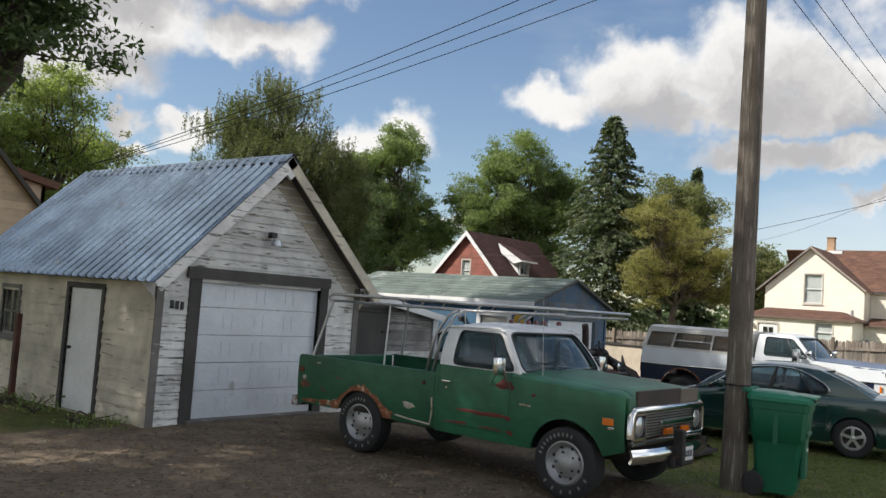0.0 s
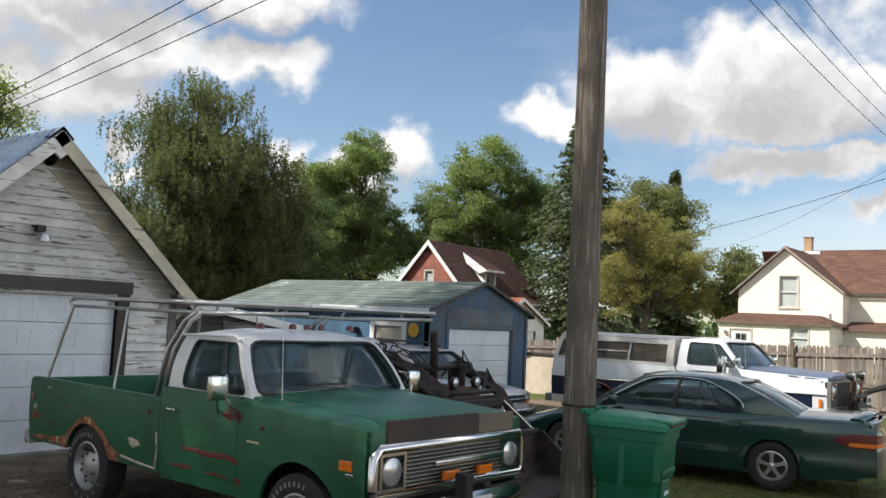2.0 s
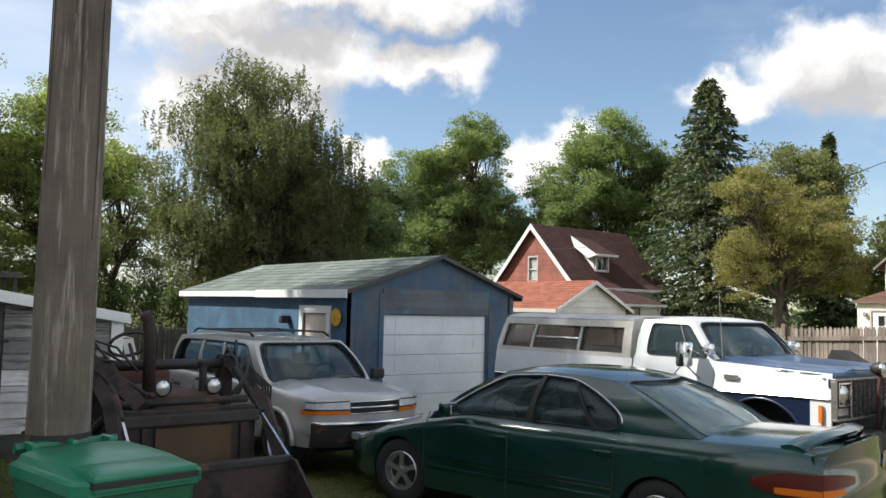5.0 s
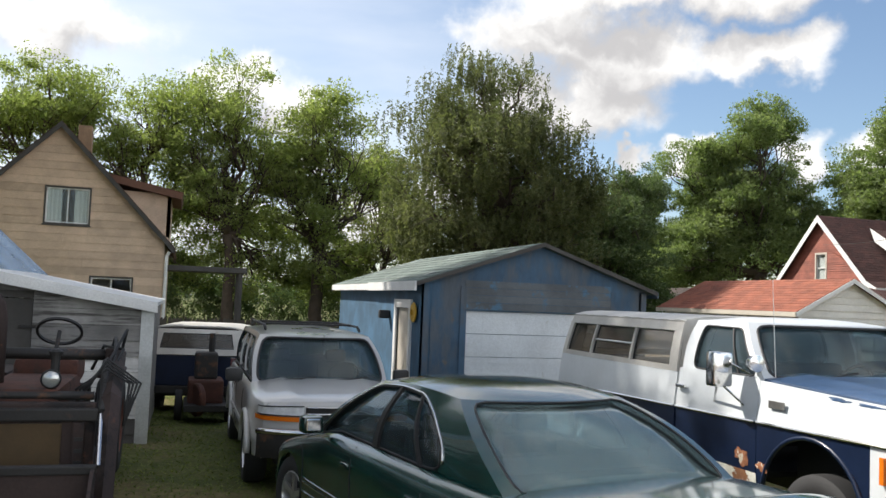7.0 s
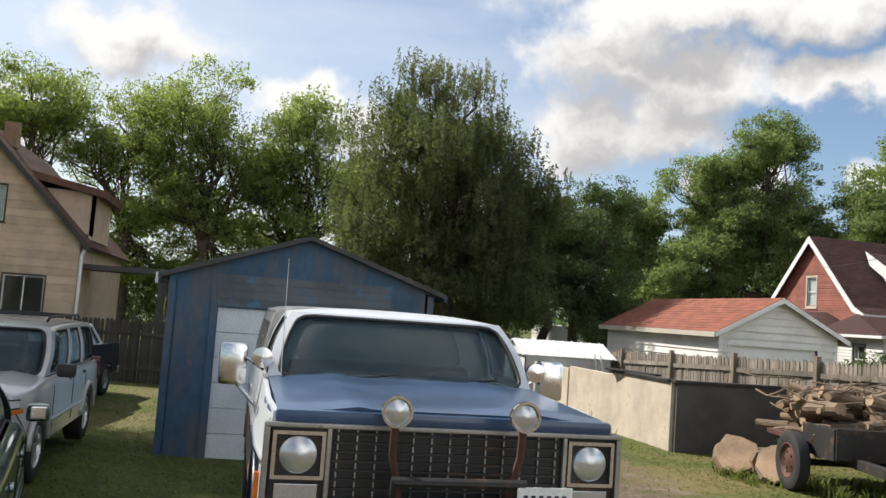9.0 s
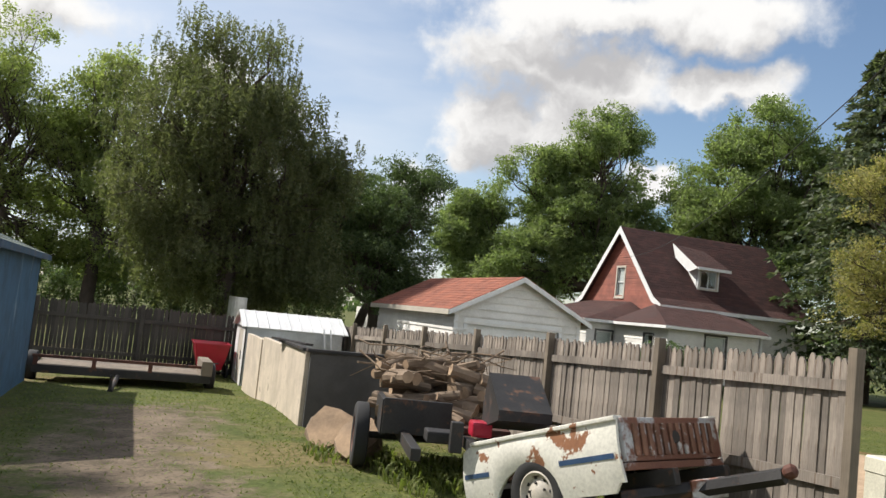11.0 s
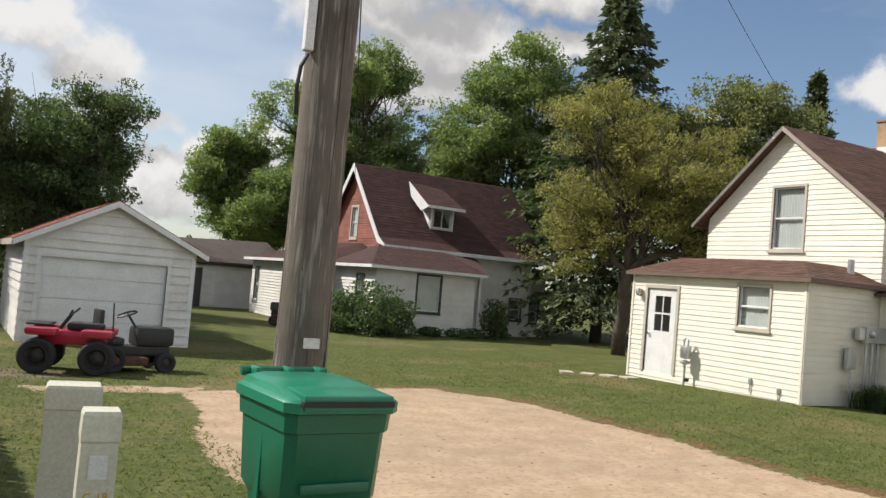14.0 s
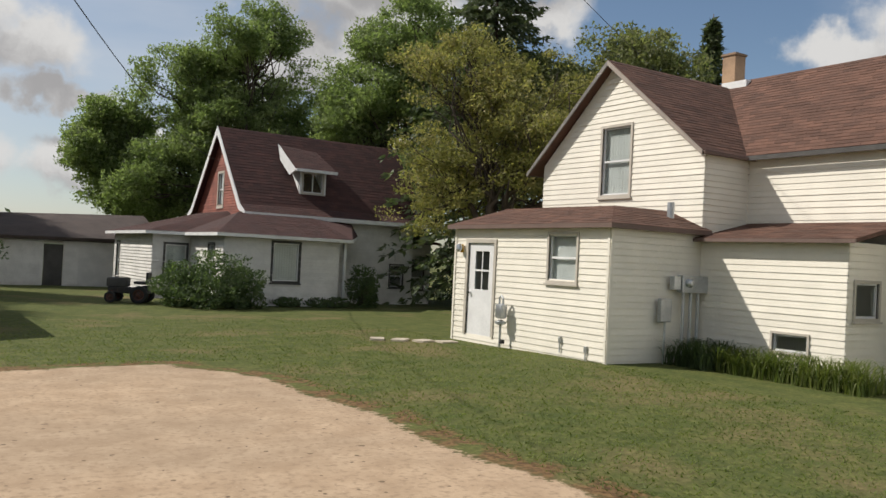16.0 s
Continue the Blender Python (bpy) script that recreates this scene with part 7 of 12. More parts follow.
# ---- trailer made of an old pickup bed ----
M_RUSTRIB = surface("rusted_tailgate_rib", (0.24, 0.12, 0.075), 0.8, 0.1, var=0.35, fine=35, bump=0.3, wear=((0.48, 0.46, 0.43), 0.56, 0.63, 5.0, 0.85))
def bed_trailer():
    t = thing("pickup_bed_trailer", 26.35, 6.1, 0.0, label="rusty white pickup-bed trailer tipped nose down", category="trailer")
    rot = pose(26.23, 5.22, 0.0, 0, 0, 19.5)
    m = wm(t).inverted() @ rot @ pose(0, 0, 1.14, -17.5, 0, 0)
    # side panels: local y forward (down), z down from the rail
    def side(x, out):
        bm = bm_new()
        n = 34
        wy, wr = 1.12, 0.43
        ys = sorted([0.0, 0.03, 1.9, 1.93] + [1.93 * k / n for k in range(1, n)] + [wy + wr * math.cos(a) for a in np.linspace(0.05, math.pi - 0.05, 15)])
        col = []
        for y in ys:
            d = wr * wr - (y - wy) ** 2
            low = -0.60 if y > 0.1 else -0.52
            if d > 0:
                low = max(low, -0.72 + math.sqrt(d))
            top = 0.0 if y < 1.75 else -0.06 * (y - 1.75) / 0.18
            col.append([bm.verts.new(m @ Vector((x + out * (0.035 * math.sin(math.pi * min(1, max(0, (k / 6))))), y, top + (low - top) * k / 6))) for k in range(7)])
        for a, b in zip(col, col[1:]):
            for k in range(6):
                bm.faces.new((a[k], b[k], b[k + 1], a[k + 1]))
        geom = bmesh.ops.extrude_face_region(bm, geom=list(bm.faces))
        vec = (m.to_3x3() @ Vector((-out * 0.03, 0, 0)))
        bmesh.ops.translate(bm, vec=vec, verts=[g for g in geom["geom"] if isinstance(g, bmesh.types.BMVert)])
        bmesh.ops.recalc_face_normals(bm, faces=bm.faces)
        return part("side_panel", bm, M_BED, t, "white side panel with big rust patches", smooth=True)

    sp = side(-0.02, -1)
    side(1.42, 1)
    for y0, y1, z in ((0.05, 0.66, -0.30), (1.56, 1.9, -0.30)):
        part("stripe", boxed(-0.060, -0.0565, y0, y1, z - 0.025, z + 0.02, 0, m), M_T2HOOD, sp, "faded blue stripe")
    part("top_rail", boxed(-0.05, 0.06, 0.0, 1.8, -0.02, 0.02, 0.01, m), M_BED, t)
    part("top_rail", boxed(1.34, 1.46, 0.0, 1.8, -0.02, 0.02, 0.01, m), M_BED, t)
    tg = part("tailgate", boxed(0.0, 1.40, -0.03, 0.02, -0.36, 0.0, 0.012, m), M_TAILGATE, t, "heavily rusted ribbed tailgate")
    for k in range(12):
        x = 0.12 + k * 0.10
        part("rib", boxed(x, x + 0.05, -0.055, -0.03, -0.32, -0.05, 0.010, m), M_RUSTRIB, tg)
    part("latch_plate", tube(bm_new(), [m @ Vector((0.70, -0.03, -0.17)), m @ Vector((0.70, -0.056, -0.17))], 0.055, 12), M_DARKMETAL, tg)
    part("floor", boxed(0.0, 1.4, 0.02, 1.85, -0.38, -0.34, 0.0, m), M_RUST, t)
    part("front_wall", boxed(0.0, 1.4, 1.84, 1.88, -0.55, -0.02, 0.0, m), M_BED, t)
    part("sill", boxed(0.0, 1.40, -0.035, 0.03, -0.43, -0.37, 0.008, m), M_TAILGATE, t)
    for x in (0.3, 1.05):
        part("frame_rail", boxed(x, x + 0.08, -0.25, 2.6, -0.58, -0.44, 0.01, m), M_DARKMETAL, t)
    # hanging bumper beam, twisted out to one side
    bi = wm(t).inverted()
    part("bumper", tube(bm_new(), [bi @ Vector(p) for p in ((26.35, 5.25, 0.48), (26.9, 5.0, 0.62), (27.15, 4.75, 0.74), (27.3, 4.45, 0.86))], 0.07, 6), M_DARKMETAL, t)
    part("bumper_plate", boxed(-0.02, 0.28, -0.02, 0.03, -0.08, 0.08, 0.01, bi @ pose(26.85, 4.96, 0.62, 0, -12, -18)), M_TAILGATE, t)
    part("hitch", lathe(bm_new(), [(0.03, 0), (0.06, 0.03), (0.06, 0.08), (0.03, 0.11)], 10, bi @ pose(27.26, 4.42, 0.88, 0, -30, -50)), M_RUST, t)
    part("axle", tube(bm_new(), [bi @ rot @ Vector((-0.02, 0.85, 0.32)), bi @ rot @ Vector((1.42, 0.85, 0.32))], 0.04), M_DARKMETAL, t)
    for x, rz in ((0.06, 0), (1.36, 180)):
        tyre_wheel("wheel", t, bi @ rot @ pose(x, 0.80, 0.33, 0, 0, rz), 0.33, 0.2, M_TRIM)


bed_trailer()


# ---- lawn machines by the far garage ----
def atv():
    a = thing("quad_bike", 30.25, 13.75, 0.0, 90, label="red four-wheeled quad bike parked on the lawn", category="quad bike")
    a.matrix_basis = pose(30.3, 13.7, ground_z(30.3, 13.7), 0, 0, 75)
    body = bm_new()
    box(body, -0.22, 0.22, -0.5, 0.5, 0.42, 0.66, 0.08)
    part("body", body, M_REDPLASTIC, a, smooth=True)
    for sx in (-1, 1):
        for y0 in (-0.62, 0.18):
            part("fender", boxed(min(sx * 0.18, sx * 0.5), max(sx * 0.18, sx * 0.5), y0, y0 + 0.46, 0.58, 0.70, 0.05), M_REDPLASTIC, a, smooth=True)
    part("seat", boxed(-0.15, 0.15, -0.45, 0.1, 0.66, 0.78, 0.05), M_BLACK, a, smooth=True)
    part("steering_column", tube(bm_new(), [(0, 0.25, 0.6), (0, 0.05, 0.92)], 0.03), M_DARKMETAL, a)
    part("handlebar", tube(bm_new(), [(-0.36, 0.0, 0.98), (-0.2, 0.05, 0.92), (0.2, 0.05, 0.92), (0.36, 0.0, 0.98)], 0.018), M_BLACK, a)
    part("rack", boxed(-0.3, 0.3, 0.32, 0.66, 0.72, 0.75, 0.01), M_DARKMETAL, a)
    for sx, rz in ((-0.42, 0), (0.42, 180)):
        for y in (-0.42, 0.44):
            tyre_wheel("wheel", a, pose(sx, y, 0.27, 0, 0, rz), 0.27, 0.24, M_DARKMETAL)


atv()


def pull_mower():
    g = thing("garden_tractor", 31.15, 14.0, ground_z(31.1, 14.0), -80, label="dark garden tractor with seat and red mower deck", category="garden tractor")
    part("deck", boxed(-0.45, 0.45, -0.5, 0.25, 0.12, 0.26, 0.04), M_RUST, g, smooth=True)
    part("frame", boxed(-0.18, 0.18, -0.6, 0.7, 0.26, 0.42, 0.03), M_DARKMETAL, g)
    part("hood", boxed(-0.22, 0.22, 0.1, 0.75, 0.42, 0.74, 0.07), M_BLACK, g, smooth=True)
    part("seat_base", boxed(-0.2, 0.2, -0.45, -0.08, 0.42, 0.55, 0.05), M_BLACK, g, smooth=True)
    part("seat_back", boxed(-0.19, 0.19, -0.52, -0.44, 0.5, 1.0, 0.04), M_BLACK, g, smooth=True)
    part("lever", tube(bm_new(), [(0.25, -0.3, 0.4), (0.27, -0.35, 1.12)], 0.012), M_DARKMETAL, g)
    part("steering_shaft", tube(bm_new(), [(0, 0.15, 0.7), (0, -0.02, 0.95)], 0.02), M_BLACK, g)
    part("steering_wheel", lathe(bm_new(), [(0.15, 0.0), (0.17, 0.01), (0.17, 0.03), (0.15, 0.03)], 20, pose(0, -0.03, 0.95, 0, 70, 90)), M_BLACK, g)
    for sx, rz in ((-0.38, 0), (0.38, 180)):
        tyre_wheel("wheel", g, pose(sx, -0.35, 0.22, 0, 0, rz), 0.22, 0.18, M_DARKMETAL)
        tyre_wheel("wheel", g, pose(sx, 0.55, 0.17, 0, 0, rz), 0.17, 0.12, M_DARKMETAL)


pull_mower()


def old_lawn_tractor():
    g = thing("lawn_tractor", 38.9, 27.2, ground_z(38.9, 27.2), 60, label="old lawn tractor with yellow wheels by the bush", category="lawn tractor")
    part("chassis", boxed(-0.2, 0.2, -0.6, 0.7, 0.3, 0.5, 0.03), M_DARKMETAL, g)
    part("hood", boxed(-0.22, 0.22, 0.1, 0.75, 0.5, 0.8, 0.06), M_BARE_DARK, g, smooth=True)
    part("seat", boxed(-0.2, 0.2, -0.5, -0.1, 0.6, 0.7, 0.04), M_BLACK, g)
    part("seat_back", boxed(-0.2, 0.2, -0.56, -0.48, 0.66, 1.0, 0.03), M_BLACK, g)
    for sx, rz in ((-0.36, 0), (0.36, 180)):
        tyre_wheel("wheel", g, pose(sx, -0.35, 0.28, 0, 0, rz), 0.28, 0.2, M_RUST)
        tyre_wheel("wheel", g, pose(sx, 0.55, 0.18, 0, 0, rz), 0.18, 0.12, M_RUST)


old_lawn_tractor()


# ---- fittings on the cream house ----
def house_meters():
    m = thing("electric_meter_bank", 44.9, 9.80, 0.0, label="grey electric meter boxes with pipes on the cream wall", category="meter")
    part("meter_box", boxed(-0.28, 0.42, -0.16, -0.02, 1.40, 1.72, 0.015), M_GALV, m)
    part("meter_box", boxed(-0.48, -0.30, -0.14, -0.02, 1.45, 1.70, 0.015), M_GALV, m)
    part("telephone_box", boxed(-0.78, -0.50, -0.12, -0.02, 0.85, 1.28, 0.02), M_GALV, m)
    part("meter_glass", lathe(bm_new(), [(0.085, 0.0), (0.085, 0.06), (0.05, 0.10), (0.0, 0.105)], 18, pose(-0.12, -0.16, 1.58, 0, 0, -90)), M_LENS, m, smooth=True)
    for x in (-0.62, -0.15, 0.05, 0.25):
        part("pipe", tube(bm_new(), [(x, -0.07, 1.4 if x > -0.5 else 0.9), (x, -0.07, 0.0)], 0.03 if x > -0.5 else 0.02), M_GALV, m)
    g = thing("gas_meter", 42.80, 12.72, 0.08, label="grey gas meter on a pipe beside the door", category="meter")
    part("riser", tube(bm_new(), [(0, 0, 0), (0, 0, 0.45)], 0.025), M_GALV, g)
    part("regulator", lathe(bm_new(), [(0.03, -0.06), (0.11, -0.02), (0.11, 0.02), (0.03, 0.06)], 16, pose(0, 0, 0.5, 0, 90, 0)), M_GALV, g, smooth=True)
    part("meter_body", boxed(-0.08, 0.08, -0.11, 0.11, 0.58, 0.88, 0.05), M_GALV, g, smooth=True)
    part("loop_pipe", tube(bm_new(), [(0, -0.06, 0.86), (0, -0.06, 1.0), (0.0, 0.0, 1.05), (0, 0.06, 1.0), (0, 0.06, 0.8)], 0.022), M_GALV, g)
    part("valve", boxed(-0.04, 0.04, -0.12, -0.02, 0.08, 0.16, 0.02), M_DARKMETAL, g)
    l = thing("porch_lamp", 42.94, 14.42, 2.0, label="small brass porch lamp beside the white door", category="lamp")
    part("backplate", boxed(-0.03, 0.0, -0.05, 0.05, -0.02, 0.16, 0.01), M_YELLOW, l)
    part("globe", lathe(bm_new(), [(0.03, 0), (0.07, 0.04), (0.07, 0.12), (0.04, 0.17)], 14, pose(-0.08, 0, 0.0, 0, -90, 0)), M_LENS, l, smooth=True)
    for y, z in ((11.05, 0.35), (10.35, 0.25)):
        o = thing("wall_outlet", 42.97, y, z, label="small grey pipe outlet low on the cream wall", category="outlet")
        part("box", boxed(-0.05, 0.0, -0.03, 0.03, 0, 0.11, 0.01), M_GALV, o)
        part("stub", tube(bm_new(), [(-0.03, 0, 0.0), (-0.03, 0, -0.18)], 0.014), M_GALV, o)
    for k in range(4):
        s = thing("stepping_stone", 42.3 - 0.42 * k, 13.9 + 0.25 * k, ground_z(42.3, 13.9) + 0.01, 20 * k, label="flat pale stepping stone in the lawn", category="stone", group="stepping stones")
        part("slab", boxed(-0.2, 0.2, -0.15, 0.15, -0.03, 0.03, 0.015), M_CONCRETE, s)


house_meters()


def carport():
    c = thing("carport_garage", 39.0, 41.0, -0.2, label="low white garage with a dark shed-roofed carport", category="garage")
    x0, x1, y0, y1 = 34.2, 42.5, 38.6, 45.0
    s = Plane(x0, y0, 1, 0)
    wall(c, "front_wall", s, [(0, -0.4), (5.0, -0.4), (5.0, 1.85), (0, 1.85)], [(3.6, 4.4, -0.35, 1.7)], M_SIDING_W, board=(0.2, M_SIDING_W, "clapboard"))
    # dark panel stands in for the shaded open doorway
    part("side_door", box_on(bm_new(), s, 3.62, 4.38, -0.35, 1.68, -0.06, -0.02), M_BARE_DARK, c, world=True)
    wall(c, "end_wall", Plane(x0, y1, 0, -1), [(0, -0.4), (y1 - y0, -0.4), (y1 - y0, 1.85), (0, 1.85)], [], M_SIDING_W, board=(0.2, M_SIDING_W, "clapboard"))
    wall(c, "front_wall", Plane(x0 + 5.0, y0, 1, 0), [(0, -0.4), (3.3, -0.4), (3.3, 1.9), (0, 1.9)], [], M_SIDING_W)
    cs = [(x0 - 0.3, y0 - 0.4, 1.95), (x1 + 0.3, y0 - 0.4, 2.05), (x1 + 0.3, 42.5, 3.3), (x0 + 1.5, 42.5, 3.0)]
    sl = slab(c, "roof", cs, 0.12, M_SHINGLE_OLD, "old dark grey-brown shingle roof")
    CARVED.append((shingles, (sl, cs, M_SHINGLE_OLD, 0.2, 0.4, 55)))
    # dark strip stands in for the shade under the roof edge
    part("gable_shadow_board", boxed(x0 + 0.5, x1, y0 - 0.05, y0 - 0.02, 1.85, 2.05), M_BARE_DARK, c, world=True)


carport()
# ---- trees and plants ----
def quads_mesh(name, q, material):
    """A mesh of loose quads or triangles from an array (n, corners, 3)."""
    n, k = len(q), q.shape[1]
    me = bpy.data.meshes.new(name)
    me.vertices.add(n * k)
    me.vertices.foreach_set("co", np.ascontiguousarray(q, np.float32).ravel())
    me.loops.add(n * k)
    me.loops.foreach_set("vertex_index", np.arange(n * k, dtype=np.int32))
    me.polygons.add(n)
    me.polygons.foreach_set("loop_start", np.arange(0, n * k, k, dtype=np.int32))
    me.update(calc_edges=True)
    me.materials.append(material)
    return me


def leaves_at(points, rng, size, aspect=0.6, droop=0.0, corners=4):
    """Pointed leaves at points, turned at random; droop hangs them."""
    n = len(points)
    a = rng.normal(size=(n, 3))
    a[:, 2] = a[:, 2] * (1 - droop) - droop * 1.6
    a /= np.linalg.norm(a, axis=1)[:, None]
    b = np.cross(a, rng.normal(size=(n, 3)))
    b /= np.linalg.norm(b, axis=1)[:, None]
    s = size * rng.uniform(0.6, 1.35, (n, 1))
    a, b = a * s, b * s * aspect
    if corners == 3:
        return np.stack([points + b - a * 0.7, points + a * 1.3, points - b - a * 0.7], 1)
    return np.stack([points - a, points + b * 0.9 - a * 0.1, points + a, points - b * 0.9 - a * 0.1], 1)


def bend(p, q, rng, k=5, amount=0.08):
    p, q = np.array(p, float), np.array(q, float)
    ln = np.linalg.norm(q - p)
    pts = [p + (q - p) * i / k + (rng.normal(size=3) * amount * ln * 0.5 if 0 < i < k else 0) for i in range(k + 1)]
    return [tuple(v) for v in pts]


def tree(name, x, y, lobes, trunk_r, material, clumps, per, size, seed, label, droop=0.0, aspect=0.6, fork=0.35, hollow=0.3, clump_r=0.5, fill=5.4):
    """lobes: centre dx, dy, z and radii rx, ry, rz of each mass of foliage."""
    rng = np.random.default_rng(seed)
    z0 = ground_z(x, y) - 0.05
    t = thing(name, x, y, z0, label=label, category="tree")
    bm = bm_new()
    top = max(l[2] + l[5] * 0.3 for l in lobes)
    fz = top * fork
    spine = bend((0, 0, -0.1), (rng.normal() * 0.3, rng.normal() * 0.3, fz), rng, 4, 0.05)
    tube(bm, spine, trunk_r, 10, trunk_r * 0.72)
    ends, puffs = [], []
    for lx, ly, lz, rx, ry, rz in lobes:
        rx, ry, rz = rx * 1.06, ry * 1.06, rz * 1.10
        limb = bend(spine[-1], (lx, ly, lz + rz * 0.1), rng, 6, 0.10)
        tube(bm, limb, trunk_r * 0.5, 8, trunk_r * 0.12)
        for i in range(24):
            d = rng.normal(size=3)
            d /= np.linalg.norm(d)
            d[2] = d[2] * 0.9 + 0.12
            k = rng.uniform(0.25, 0.93) ** 0.75
            e = np.array([lx + d[0] * rx * k, ly + d[1] * ry * k, max(lz + d[2] * rz * k, 0.8)])
            puffs.append([*e, rx * rng.uniform(0.20, 0.46), ry * rng.uniform(0.20, 0.46), rz * rng.uniform(0.13, 0.32)])
            br = bend(limb[rng.integers(1, 6)], e, rng, 5, 0.12)
            tube(bm, br, trunk_r * 0.17, 6, trunk_r * 0.035)
            ends += br[2:]
            for j in range(2):
                e2 = e + np.clip(rng.normal(size=3), -1, 1) * np.array(puffs[-1][3:]) * 0.7
                tw = bend(br[rng.integers(2, 5)], e2, rng, 3, 0.12)
                tube(bm, tw, trunk_r * 0.06, 5, trunk_r * 0.02)
                ends.append(tw[-1])
    part("trunk", bm, M_BARK, t, smooth="all")
    puffs = np.array(puffs)
    vol = (puffs[:, 3] * puffs[:, 4] * puffs[:, 5]) ** 0.55 * rng.uniform(0.4, 1.4, len(puffs))
    pick = rng.choice(len(puffs), clumps, p=vol / vol.sum())
    L = puffs[pick]
    d = rng.normal(size=(clumps, 3))
    d /= np.linalg.norm(d, axis=1)[:, None]
    rad = rng.uniform(hollow ** 3, 1.0, (clumps, 1)) ** (1 / 3)
    c = L[:, :3] + d * rad * (1 + np.clip(rng.normal(size=(clumps, 1)), -1.5, 1.5) * 0.10) * L[:, 3:] * 1.05
    c += rng.normal(size=c.shape) * 0.16 * clump_r
    c[:, 2] = np.maximum(c[:, 2], 0.35)
    extra = np.array(ends)
    c = np.concatenate([c, extra[rng.integers(0, len(extra), clumps // 7)]])
    per = int(per * fill)
    size *= 0.37
    cr = clump_r * 0.78
    pts = np.repeat(c, per, 0) + np.clip(rng.normal(size=(len(c) * per, 3)), -1.25, 1.25) * np.array([cr, cr, cr * (0.6 + droop)]) * np.repeat(rng.uniform(0.35, 0.95, (len(c), 1)), per, 0)
    if droop:
        # leaves hang along thin strands
        pts = np.repeat(c, per, 0) + np.repeat(rng.normal(size=(len(c) * 6, 3)) * [0.22, 0.22, 0.1], per // 6 + 1, 0)[: len(c) * per] + rng.normal(size=(len(c) * per, 3)) * 0.035
        pts[:, 2] -= rng.uniform(-0.2, 1.0, len(pts)) * droop * 1.15
    pts[:, 2] = np.maximum(pts[:, 2], 0.15)
    ob = new("crown", quads_mesh("crown", leaves_at(pts, rng, size, aspect, droop, 3), material))
    ob.parent = t
    return t


# backdrop row and yard trees
M_LEAF_ELM = leaf_mat("sunlit_elm_leaves", (0.18, 0.215, 0.085), (0.34, 0.37, 0.15), 0.60)
tree("willow_tree", 25.4, 30.6, [(0, 0, 6.5, 3.8, 3.8, 4.2), (-0.3, 0, 9.8, 2.4, 2.4, 2.1), (1.8, -0.4, 5.3, 2.6, 2.6, 3.1), (-2.0, 0, 5.1, 2.4, 2.4, 3.3), (0.6, 0.4, 3.0, 3.4, 3.0, 2.0)], 0.42, M_LEAF_WILLOW, 1650, 16, 0.19, 1, "large olive-green willow with drooping foliage", droop=0.55, aspect=0.34, fill=7.2)
tree("dark_tree", 31.8, 33.4, [(0, 0, 4.8, 2.9, 2.9, 3.3), (0.8, 0, 6.9, 1.9, 1.9, 1.7), (-2.3, 0.5, 4.6, 2.5, 2.4, 3.2), (1.4, 0, 2.4, 2.2, 2.2, 1.8)], 0.25, M_LEAF_DARK, 1050, 16, 0.15, 2, "dark green broad-leaved tree behind the fence")
tree("cottonwood_tree", 48.7, 45.8, [(0.6, -0.4, 12.2, 3.0, 3.0, 4.2), (-2.8, 1.6, 10.6, 2.4, 2.4, 3.6), (1.2, -0.6, 6.5, 3.4, 3.4, 3.5), (-3.6, 1.8, 5.6, 3.0, 3.0, 3.5), (3.4, -2.0, 7.0, 2.2, 2.2, 3.0), (-1.4, 0.6, 8.6, 2.6, 2.6, 3.0), (-4.8, 2.6, 3.6, 2.4, 2.4, 2.4)], 0.5, M_LEAF, 1950, 15, 0.22, 3, "tall green cottonwood with a twin crown", clump_r=0.7)
tree("cottonwood_tree", 43.2, 50.5, [(0, 0, 6.0, 2.6, 2.6, 3.6), (0, 0, 9.0, 1.7, 1.7, 2.2)], 0.35, M_LEAF, 700, 15, 0.22, 14, "light green cottonwood beside a taller one", clump_r=0.7)
tree("cottonwood_tree", 55.6, 37.0, [(0, 0, 12.0, 3.0, 3.0, 3.8), (-3.0, 1.6, 10.4, 2.6, 2.6, 3.2), (2.4, -1.2, 10.6, 2.4, 2.4, 3.0), (-1.0, 0, 6.4, 4.0, 4.0, 3.4)], 0.5, M_LEAF, 1600, 15, 0.22, 4, "tall green cottonwood behind the red house", clump_r=0.7)
tree("maple_tree", 48.7, 21.4, [(0, 0, 5.4, 2.6, 2.6, 2.6), (-1.3, 1.0, 4.4, 1.7, 1.7, 2.2), (1.5, -1.4, 6.0, 2.1, 2.1, 2.2), (-0.8, 0.6, 8.0, 1.9, 1.9, 1.9), (2.3, -1.9, 4.2, 1.7, 1.7, 2.0)], 0.26, M_LEAF_YELLOW, 760, 15, 0.14, 5, "maple turning yellow behind the houses", hollow=0.3)
tree("ash_tree", 59.5, 26.8, [(0, 0, 9.8, 3.6, 3.6, 3.6), (-3.0, 2.0, 8.4, 2.8, 2.8, 3.0), (0, 0, 5.6, 3.4, 3.4, 2.8)], 0.4, M_LEAF_OLIVE, 1000, 14, 0.24, 6, "tall olive-green ash behind the maple", clump_r=0.75)
tree("ash_tree", 54.2, 18.2, [(0, 0, 4.6, 2.0, 2.0, 2.2), (1.2, -0.8, 3.6, 1.6, 1.6, 1.8)], 0.22, M_LEAF_OLIVE, 420, 14, 0.24, 7, "olive-green ash behind the cream house", clump_r=0.75)
